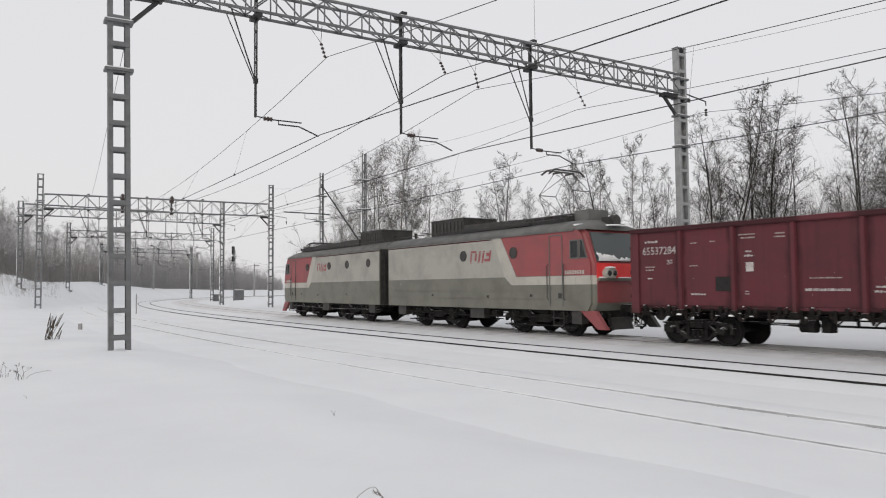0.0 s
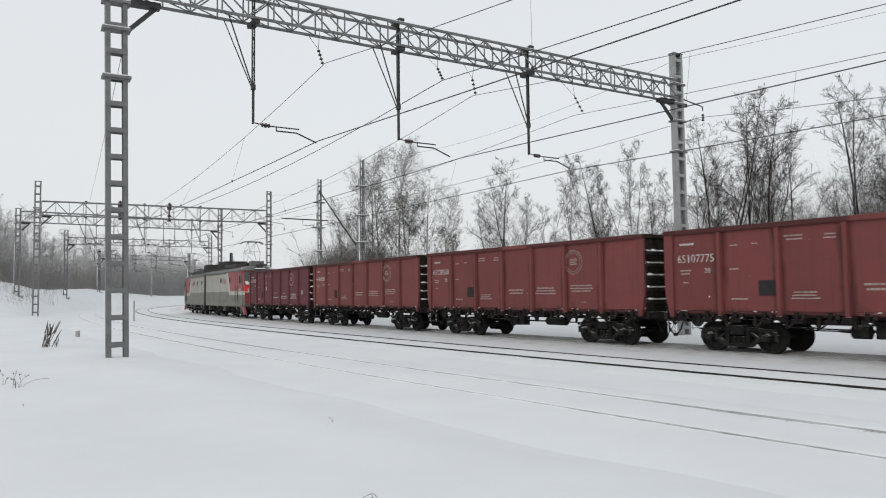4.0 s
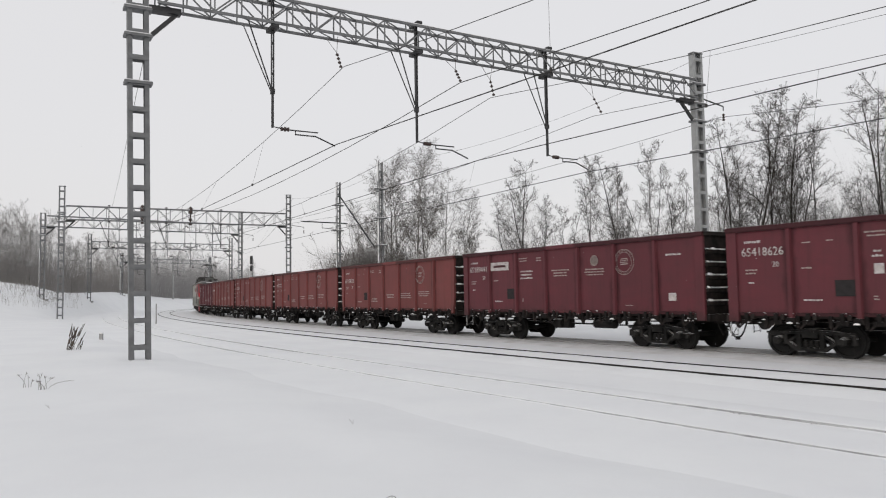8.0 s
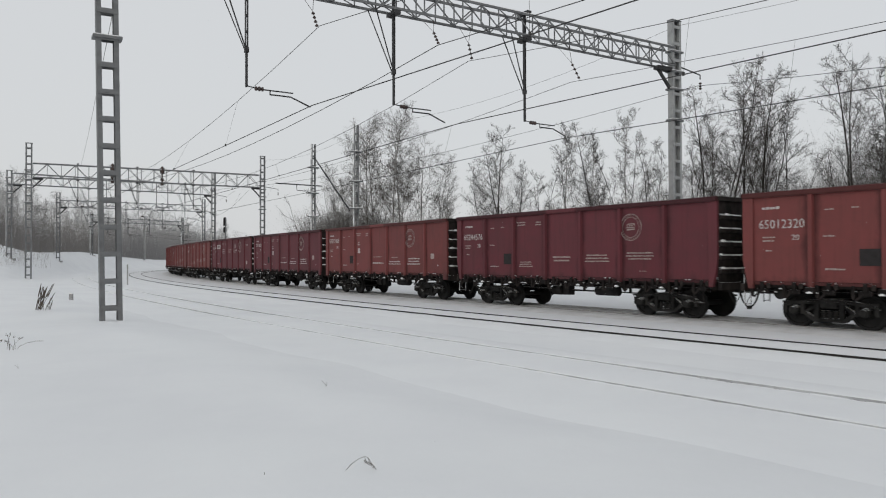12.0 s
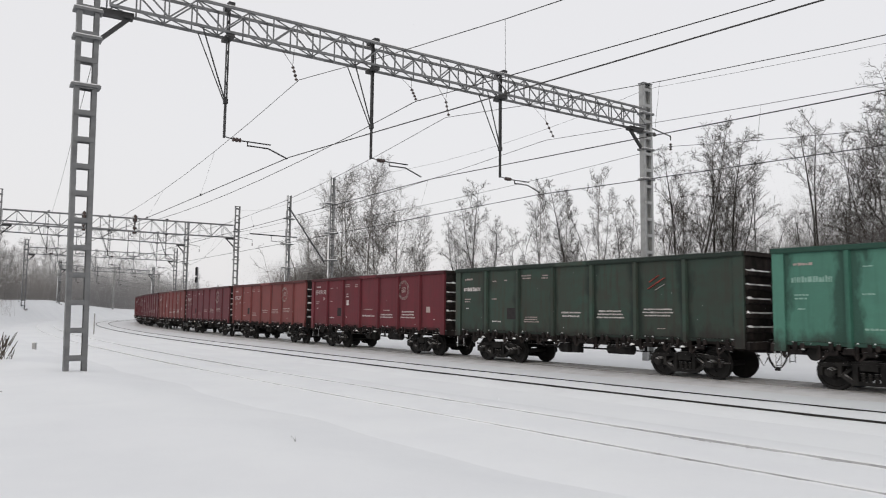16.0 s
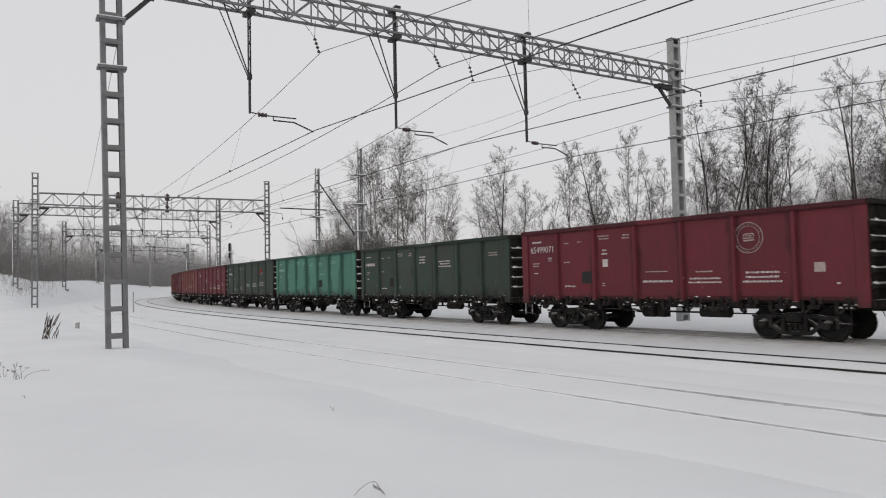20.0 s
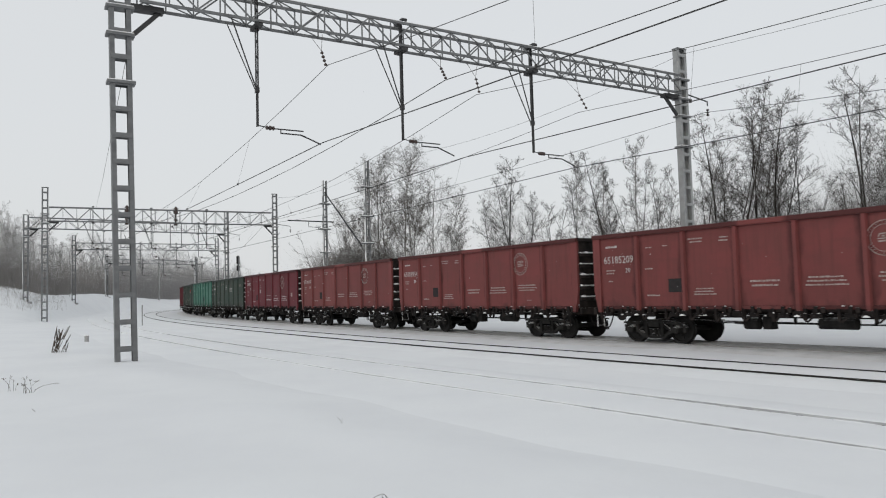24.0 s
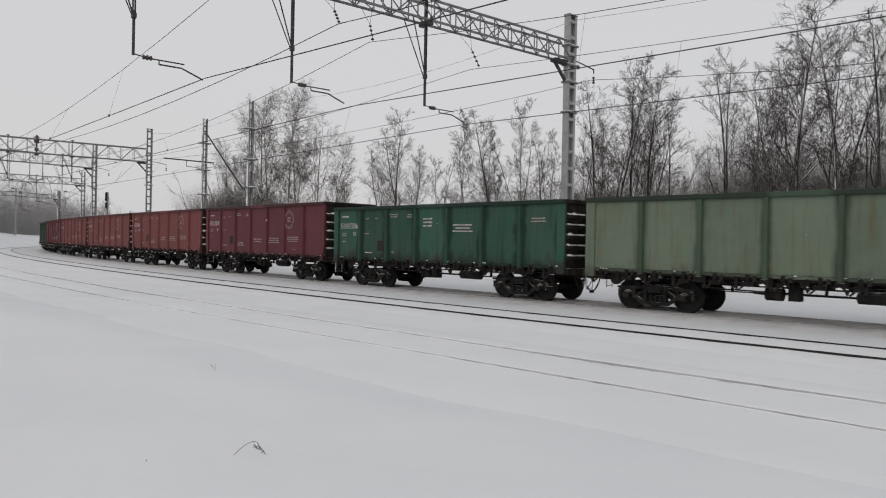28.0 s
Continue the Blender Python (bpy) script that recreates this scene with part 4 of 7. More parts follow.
    def latch(bm):
        bx(bm, -0.05, 0.05, -0.02, 0.07, low - 0.24, low - 0.02)
        bx(bm, -0.16, 0.16, 0.0, 0.045, low - 0.34, low - 0.22)
        bar(bm, (0.05, 0.04, low - 0.28), (0.24, 0.06, low - 0.46), 0.03, 0.05)
        bx(bm, -0.24, -0.14, -0.03, 0.05, low - 0.20, low - 0.05)

    def lug(bm):
        prism(bm, [(0.28, low - 0.08), (0.36, low - 0.08), (0.36, low - 0.38), (0.31, low - 0.46), (0.27, low - 0.38)], -0.04, 0.03)

    def hatch(bm):
        bx(bm, -0.62, 0.62, -0.2, -0.06, low - 0.17, low - 0.06)
        bx(bm, -0.5, -0.4, -0.06, 0.03, low - 0.3, low - 0.1)
        bx(bm, 0.4, 0.5, -0.06, 0.03, low - 0.3, low - 0.1)

    def brake_gear(bm):
        disc(bm, (0.9, 0.75, 0.72), "x", [(-0.25, 0.08), (-0.22, 0.19), (0.22, 0.19), (0.28, 0.05), (0.6, 0.03)], 14)
        bx(bm, 0.2, 0.5, 0.6, 0.9, 0.55, 0.98)
        tube(bm, [(-3.3, 0.7, 0.72), (3.4, 0.7, 0.78)], 0.022, 5)
        tube(bm, [(-3.0, -0.3, 0.66), (3.0, -0.3, 0.66)], 0.02, 5)
        tube(bm, [(-6.2, 0.9, 0.98), (6.2, 0.9, 0.98)], 0.02, 5)
        for x in (-2.6, -0.4, 2.1):
            bx(bm, x - 0.03, x + 0.03, 0.66, 0.74, 0.7, 1.05)

    def reservoir(bm):
        disc(bm, (-1.7, 0.85, 0.76), "x", [(-0.55, 0.05), (-0.5, 0.17), (0.5, 0.17), (0.55, 0.05)], 14)
        bx(bm, -2.1, -2.05, 0.7, 1.0, 0.7, 1.0)
        bx(bm, -1.35, -1.3, 0.7, 1.0, 0.7, 1.0)

    def coupler(bm):
        bx(bm, 0, 0.45, -0.11, 0.11, 0.98, 1.20)
        prism(bm, [(0.40, 0.9), (0.58, 0.9), (0.62, 1.05), (0.58, 1.27), (0.40, 1.27)], -0.18, 0.2)
        bx(bm, 0.0, 0.1, -0.3, 0.3, 0.85, 1.25)

    def hose(bm, side=1):
        # each hose hangs to the middle of the gap, where it meets its neighbour's
        tube(bm, [(0.04, side * 0.38, 1.0), (0.1, side * 0.42, 0.86), (0.17, side * 0.44, 0.64), (0.27, side * 0.44, 0.49), (0.37, side * 0.44, 0.435), (0.46, side * 0.44, 0.425)], 0.026, 6)
        tube(bm, [(0.02, side * 0.95, 0.95), (0.12, side * 0.95, 0.74), (0.25, side * 0.95, 0.52), (0.36, side * 0.95, 0.70), (0.46, side * 0.95, 0.92)], 0.012, 5)
        bx(bm, 0.40, 0.46, side * 0.44 - 0.045, side * 0.44 + 0.045, 0.37, 0.48)

    def ladder(bm):
        for y in (0.95, 1.3):
            bar(bm, (0.06, y, low - 0.75), (0.06, y, top - 0.4), 0.035, 0.02)
        for k in range(8):
            bar(bm, (0.06, 0.95, low - 0.7 + 0.36 * k), (0.06, 1.3, low - 0.7 + 0.36 * k), 0.022, 0.022)

    def step(bm):
        for x in (-0.17, 0.17):
            bar(bm, (x, 0, low - 0.1), (x, 0, 0.55), 0.03, 0.015)
        bx(bm, -0.19, 0.19, -0.09, 0.02, 0.53, 0.56)

    def handbrake(bm):
        disc(bm, (0, 0, 0), "y", [(-0.02, 0.16), (-0.02, 0.2), (0.02, 0.2), (0.02, 0.16)], 14)
        for a in (0, 1.57):
            bar(bm, (-0.17 * math.cos(a), 0, -0.17 * math.sin(a)), (0.17 * math.cos(a), 0, 0.17 * math.sin(a)), 0.02, 0.03)
        bar(bm, (0, -0.5, 0), (0, 0.03, 0), 0.03, 0.03)

    def foot(bm):
        prism(bm, [(-0.15, low - 0.30), (0.15, low - 0.30), (0.10, low - 0.14), (-0.10, low - 0.14)], -0.03, 0.10)

    def foot_snow(bm):
        prism_y(bm, [(-0.10, -0.005), (0.07, -0.005), (0.06, 0.02), (0.0, 0.055), (-0.08, 0.03)], 0.0, 0.10, 0.6)

    def crumbs(bm, seed):
        r = random.Random(seed)
        for _ in range(38):
            x, w, h = r.uniform(-HALF + 0.2, HALF - 0.2), r.uniform(0.012, 0.06), r.uniform(0.01, 0.032)
            y, z = r.choice(((0.05, low - 0.02), (0.045, low - 0.215), (0.06, low - 0.3), (-0.02, low - 0.06)))
            prism_y(bm, [(x - w, z), (x + w, z), (x + w * 0.7, z + h * 0.7), (x, z + h), (x - w * 0.75, z + h * 0.6)], y - 0.02, y + r.uniform(0.015, 0.05), r.uniform(0.5, 0.9))

    key = "%.2f_%d" % (top, slant)
    part("underframe", shared("underframe_" + key, floor, UNDER), UNDER, root, "grimy steel underframe")
    for sy in (1, -1):
        base = pose(0, SIDE, 0) if sy > 0 else pose(0, -SIDE, 0, 0, 0, 180)
        part("top_chord", shared("top_chord_" + key, chord, Q), Q, root, at=base)
        part("side_sill", shared("side_sill_" + key, sill, P), P, root, at=base)
        for i in range(7):
            x = -HALF + 0.1 + PANEL * (i + 0.5)
            part("side_panel", shared("side_panel_" + key, panel, P), P, root, at=base @ pose(x, 0, 0))
            for dx in (-0.46, 0.46):
                part("hatch_latch", shared("hatch_latch", latch, UNDER), UNDER, root, at=base @ pose(x + dx, 0, 0))
                if sy > 0:
                    part("hinge_lug", shared("hinge_lug", lug, UNDER), UNDER, root, at=base @ pose(x + dx, 0, 0))
            part("floor_hatch", shared("floor_hatch", hatch, UNDER), UNDER, root, at=base @ pose(x, 0, 0))
        for i in range(1, 7):
            part("side_post", shared("side_post_" + key, post, Q), Q, root, at=base @ pose(-HALF + 0.1 + PANEL * i, 0, 0))
            step_ = part("post_foot", shared("post_foot", foot, UNDER), UNDER, root, at=base @ pose(-HALF + 0.1 + PANEL * i, 0.06, 0))
            if sy > 0 and (i * 7 + len(num_) * 3) % 4:
                part("snow_lump", shared("snow_lump", foot_snow, CRUST), CRUST, step_, "lump of snow", at=pose(0.02 * (i % 3), 0.09, low - 0.3))
        for sx in (1, -1):
            part("corner_post", shared("corner_post_%s_%d" % (key, sx), lambda bm: (corner_post(bm), bmesh.ops.scale(bm, vec=(sx, 1, 1), verts=bm.verts))[0], P), P, root,
                 at=base @ pose(sx * (HALF - 0.2), 0, 0))
        part("footstep", shared("footstep", step, UNDER), UNDER, root, at=base @ pose(-5.9 if sy > 0 else -5.9, 0.03, 0))
    stuff(part("snow_crumbs", shared("snow_crumbs_%d" % (sum(map(ord, num_)) % 4), lambda bm: crumbs(bm, sum(map(ord, num_)) % 4), CRUST), CRUST, root, "crumbs of snow on the hatches", at=pose(0, SIDE, 0)))
    for sx in (1, -1):
        base = pose(HALF, 0, 0) if sx > 0 else pose(-HALF, 0, 0, 0, 0, 180)
        # ends take near-black UNDER: dirt, plus the shade between wagons put into colour
        part("end_wall", shared("end_wall_" + key, end_wall, UNDER), UNDER, root, at=base)
        for k in range(5):
            z = low + 0.28 + (top - low - 0.5) / 5 * k
            rib = part("end_rib", shared("end_rib", end_rib, UNDER), UNDER, root, at=base @ pose(0, 0, z))
            stuff(part("rib_snow", shared("rib_snow_%d" % (k + 5 * (sx > 0)), lambda bm, q=k + 5 * (sx > 0): rib_snow(bm, q), CRUST), CRUST, rib, "snow lying on the rib"))
        part("coupler", shared("coupler", coupler, RUNNING), RUNNING, root, "automatic coupler", at=base @ pose(0.02, 0, 0))
        part("brake_hose", shared("brake_hose_%d" % sx, lambda bm, q=sx: hose(bm, q), RUNNING), RUNNING, root, "black air hose", at=base)
        part("ladder", shared("ladder_" + key, ladder, FROST_STEEL), FROST_STEEL, root, "frosted steel ladder", at=base)
    part("brake_cylinder", shared("brake_cylinder", brake_gear, RUNNING), RUNNING, root)
    part("air_reservoir", shared("air_reservoir", reservoir, RUNNING), RUNNING, root)
    part("handbrake_wheel", shared("handbrake_wheel", handbrake, RUNNING), RUNNING, root, at=pose(5.6, 1.2, 0.95))
    wagon_bogie(root, 4.325, True)
    wagon_bogie(root, -4.325, False)
    # markings on the side that faces the field
    z3 = top / 3.82
    num, style = markings
    square = style in ("ring_square", "plated")
    up = 0.16 if square else 0.0
    if num:
        part("wagon_number", text_mesh(num, 0.36, "wagon_number", LETTER if style != "pale" else FADED), LETTER, root, "white stencilled number", at=sign_pose(6.1, 2.88 * z3 + up, 0.03) @ Matrix.Diagonal((0.92, 1, 1, 1)))
        part("axle_load_mark", text_mesh("20", 0.22, "axle_load_mark", LETTER), LETTER, root, at=sign_pose(5.15, 2.50 * z3 + up, 0.026))
    if style == "none":
        return root
    stuff(part("owner_mark", bars_mesh(0.72, 0.16, 1, 4, LETTER if num else FADED), LETTER, root, "small faded lettering", at=sign_pose(6.1, 3.32 * z3, 0.026)))
    if not num:
        stuff(part("wagon_number", bars_mesh(1.35, 0.36, 1, 9, FADED_TEAL if paint == "turquoise" else LETTER), FADED, root, "worn, unreadable number", at=sign_pose(6.2, 2.86 * z3, 0.026)))
    dim = FADED_TEAL if style == "pale" else FADED
    bright = FADED_TEAL if style == "pale" else LETTER if square or style in ("plain", "marked") else FADED
    rows_ = [(6.0, 2.40, 0.4, 0.2, 2, dim), (5.95, 2.12, 0.28, 0.09, 1, bright), (4.25, 3.22, 0.26, 0.08, 1, dim), (3.6, 3.24, 0.26, 0.08, 1, dim), (4.35, 2.5, 0.42, 0.1, 1, dim), (4.3, 1.6, 0.62, 0.11, 1, bright),
             (2.6, 3.28, 0.62, 0.2, 2, dim), (1.5, 3.26, 0.4, 0.2, 2, dim), (2.45, 1.62, 0.2, 0.16, 2, dim)]
    if style == "plated":
        rows_ += [(2.6, 2.55, 1.0, 0.42, 3, bright), (0.65, 2.6, 1.2, 0.32, 3, dim), (-1.2, 2.58, 1.2, 0.3, 3, dim), (-5.0, 3.12, 0.8, 0.14, 1, bright), (-3.2, 1.45, 0.5, 0.06, 1, dim)]
    elif square:
        rows_ += [(0.62, 2.06, 1.1, 0.09, 1, dim), (0.75, 1.72, 1.45, 0.16, 1, bright), (-1.35, 2.02, 0.75, 0.09, 1, dim), (-1.05, 1.68, 1.4, 0.24, 2, bright), (-2.92, 1.68, 1.45, 0.4, 3, bright), (-5.7, 1.62, 0.2, 0.08, 1, bright)]
    elif style == "plain":
        rows_ += [(0.55, 2.85, 0.7, 0.42, 3, bright), (-1.15, 2.62, 1.25, 0.36, 3, bright), (-5.05, 3.0, 0.8, 0.2, 2, dim)]
    elif style == "pale":
        rows_ += [(0.4, 3.1, 0.7, 0.22, 2, dim), (-1.3, 2.5, 0.9, 0.1, 1, dim), (-1.2, 3.1, 0.6, 0.2, 2, dim), (-3.1, 3.15, 0.8, 0.2, 2, dim)]
    else:
        rows_ += [(2.45, 1.62, 0.85, 0.26, 3, dim), (0.6, 1.84, 1.1, 0.26, 2, bright), (-1.1, 1.82, 1.25, 0.32, 3, bright), (-2.95, 1.9, 1.35, 0.30, 3, bright), (-3.55, 1.5, 0.4, 0.05, 1, dim)]
    for j, (x, z, w, h, rows, material) in enumerate(rows_):
        stuff(part("stencil", bars_mesh(w, h, rows, j, material), LETTER, root, at=sign_pose(x, z * z3, 0.027)))
    part("repaint_patch", shared("repaint_patch", lambda bm: bx(bm, 0, 0.54, 0, 0.44, 0, 0.004), PATCH), PATCH, root, "dark painted-over patch", at=sign_pose(-1.2 if style == "pale" else 3.38, 1.72 * z3, 0.03))
    if style in ("ring", "ring_square", "plated"):
        def ring(bm):
            for k in range(30):
                # the lettering between the rings, too small to read
                if k % 15 in (0, 1):
                    continue
                a0 = 2 * math.pi * k / 30
                bar(bm, (0.385 * math.cos(a0), 0.385 * math.sin(a0), 0.003), (0.42 * math.cos(a0), 0.42 * math.sin(a0), 0.003), 0.003, 0.045)
            for r0, r1 in ((0.46, 0.442), (0.355, 0.343)):
                n = 36
                a = [[bm.verts.new((r * math.cos(2 * math.pi * i / n), r * math.sin(2 * math.pi * i / n), z)) for i in range(n)] for r, z in ((r0, 0), (r0, 0.004), (r1, 0.004), (r1, 0))]
                for q in range(3):
                    for i in range(n):
                        j = (i + 1) % n
                        bm.faces.new((a[q][i], a[q][j], a[q + 1][j], a[q + 1][i]))

        def emblem(bm):
            for pts in ([(-0.24, -0.10), (-0.19, -0.15), (0.24, -0.12), (0.25, -0.07), (-0.2, -0.09)], [(-0.25, -0.04), (0.24, -0.03), (0.24, 0.0), (-0.25, 0.0)],
                        [(-0.24, 0.04), (-0.2, 0.04), (-0.15, 0.13), (0.18, 0.15), (0.22, 0.05), (0.26, 0.05), (0.22, 0.19), (-0.17, 0.17)], [(-0.1, 0.04), (-0.02, 0.04), (-0.02, 0.1), (-0.08, 0.1)],
                        [(0.04, 0.045), (0.13, 0.045), (0.12, 0.11), (0.04, 0.11)]):
                a = [bm.verts.new((x, y, 0)) for x, y in pts]
                b = [bm.verts.new((x, y, 0.004)) for x, y in pts]
                bm.faces.new(b)
                for i in range(len(pts)):
                    j = (i + 1) % len(pts)
                    bm.faces.new((a[i], a[j], b[j], b[i]))
        part("emblem_ring", shared("emblem_ring", ring, FADED), FADED, root, "pale painted double ring", at=sign_pose(-3.25, 3.0 * z3, 0.028))
        part("emblem", shared("emblem", emblem, FADED), FADED, root, "pale painted emblem", at=sign_pose(-3.25, 3.0 * z3, 0.03) @ Matrix.Diagonal((0.72, 0.72, 1, 1)))
    if num == "65189441":
        plate = part("name_plate", shared("name_plate", lambda bm: bx(bm, 0, 1.25, 0, 0.36, 0, 0.004), LETTER), LETTER, root, "white painted name plate", at=sign_pose(4.52, 2.96 * z3, 0.026))
        part("name_bar", shared("name_bar", lambda bm: bx(bm, 0.2, 1.05, 0.13, 0.23, 0.004, 0.007), PAINTS["red"]), PAINTS["red"], plate)
    if style == "marked":
        part("red_mark", shared("red_mark", lambda bm: (bar(bm, (0, 0, 0.003), (0.62, 0.34, 0.003), 0.008, 0.13), bar(bm, (0.05, 0.22, 0.003), (0.4, 0.42, 0.003), 0.008, 0.1))[0], MARK_RED), MARK_RED,
             root, "small slanting red mark", at=sign_pose(-3.3, 2.78, 0.03))
        part("white_mark", shared("white_mark", lambda bm: bar(bm, (0.25, 0.0, 0.003), (0.62, 0.18, 0.003), 0.008, 0.07), LETTER), LETTER, root, "white stroke under the red mark", at=sign_pose(-3.3, 2.74, 0.03))
    if style == "ring_square":
        part("white_square", shared("white_square", lambda bm: bx(bm, 0, 0.3, 0, 0.26, 0, 0.004), FADED), FADED, root, at=sign_pose(-5.15, 1.95 * z3, 0.02))
        part("white_square", shared("white_square_small", lambda bm: bx(bm, 0, 0.24, 0, 0.27, 0, 0.004), LETTER), LETTER, root, at=sign_pose(2.37, 2.3 * z3, 0.028))
        stuff(part("stencil", bars_mesh(0.32, 0.26, 2, 3, LETTER), LETTER, root, at=sign_pose(2.42, 2.74 * z3, 0.028)))
    if style == "plated":
        part("white_square", shared("white_square", lambda bm: bx(bm, 0, 0.3, 0, 0.26, 0, 0.004), LETTER), LETTER, root, at=sign_pose(-5.15, 1.62 * z3, 0.02))
        part("small_emblem", shared("small_emblem", lambda bm: disc(bm, (0, 0, 0), "z", [(0.0, 0.2), (0.004, 0.2), (0.004, 0.175), (0.0, 0.175)], 24), FADED), FADED, root, "small pale ring", at=sign_pose(-1.8, 3.12 * z3, 0.03))
        stuff(part("stencil", bars_mesh(0.26, 0.14, 2, 5, FADED), FADED, root, at=sign_pose(-1.67, 3.06 * z3, 0.03)))
    return root


WAGONS = (
    ("maroon", 3.82, 0, "65537284", "ring_square"), ("brown", 3.82, 1, "64668031", "ring"), ("brown", 3.82, 1, "65120560", "ring"), ("brown", 3.82, 1, "65107775", "ring"),
    ("brown", 3.82, 1, "65158156", "ring"), ("maroon", 3.82, 0, "65189441", "plated"), ("maroon", 3.82, 0, "65418626", "ring_square"), ("russet", 3.82, 0, "65212458", "ring_square"),
    ("maroon", 3.82, 1, "65244576", "ring"), ("brown", 3.82, 1, "65012320", "ring"), ("red", 3.82, 0, "65418193", "ring_square"), ("dark_green", 3.82, 0, "", "marked"),
    ("turquoise", 3.82, 0, "", "pale"), ("dark_green", 3.78, 0, "", "plain"), ("red", 3.82, 0, "65499071", "ring_square"), ("brown", 3.82, 1, "65104143", "ring"),
    ("brown", 3.82, 1, "65103954", "ring"), ("brown", 3.82, 1, "65185209", "ring"), ("maroon", 3.82, 1, "65312530", "ring"), ("green", 3.50, 0, "53107386", "plain"),
    ("pale_green", 3.50, 0, "", "none"))
WORDS = {"maroon": "maroon", "brown": "rust-brown", "russet": "russet", "red": "dark red", "dark_green": "dull dark green", "turquoise": "turquoise-green, patched", "green": "bottle-green, stained",
         "pale_green": "pale green, rust-streaked"}
TRAIN = [gondola(paint, top, slant, "%s steel open freight wagon rolling in the train" % WORDS[paint], (num, style)) for paint, top, slant, num, style in WAGONS]


# ---- the electric locomotive: two sections, back to back; local x points to the cab ----
LOCO_RED = plain("loco_red", (0.30, 0.068, 0.073), (0.235, 0.064, 0.068), 1.2, 0.45, 0.0, 0.06)
LOCO_BEIGE = plain("loco_beige_grey", (0.37, 0.36, 0.325), (0.28, 0.27, 0.245), 1.0, 0.5, 0.0, 0.06)
LOCO_CREAM = plain("loco_cream", (0.45, 0.435, 0.39), (0.35, 0.335, 0.30), 1.2, 0.5, 0.0, 0.06)
LOCO_GREY = plain("loco_grey_green", (0.17, 0.168, 0.14), (0.125, 0.122, 0.10), 1.1, 0.5, 0.0, 0.06)
LOCO_ROOF = plain("loco_roof", (0.11, 0.112, 0.108), (0.17, 0.17, 0.165), 1.4, 0.65, 0.0, 0.2)
LOCO_DARK = plain("loco_dark", (0.035, 0.034, 0.033), (0.06, 0.055, 0.05), 3.0, 0.6, 0.1, 0.3)
LOCO_BRIGHT = plain("loco_signal_red", (0.9, 0.06, 0.06), (0.8, 0.05, 0.05), 2.0, 0.4, 0.0, 0.0)
LOCO_GLASS = glass_material("cab_glass", (0.010, 0.012, 0.013))
# windscreen base colour is raised to carry the reflected sky
SCREEN_GLASS = glass_material("sky_toned_screen_glass", (0.06, 0.072, 0.074))
LAMP_LENS = plain("lamp_lens", (0.06, 0.06, 0.065), (0.04, 0.04, 0.045), 8.0, 0.15, 0.0, 0.0)
BW = 1.55


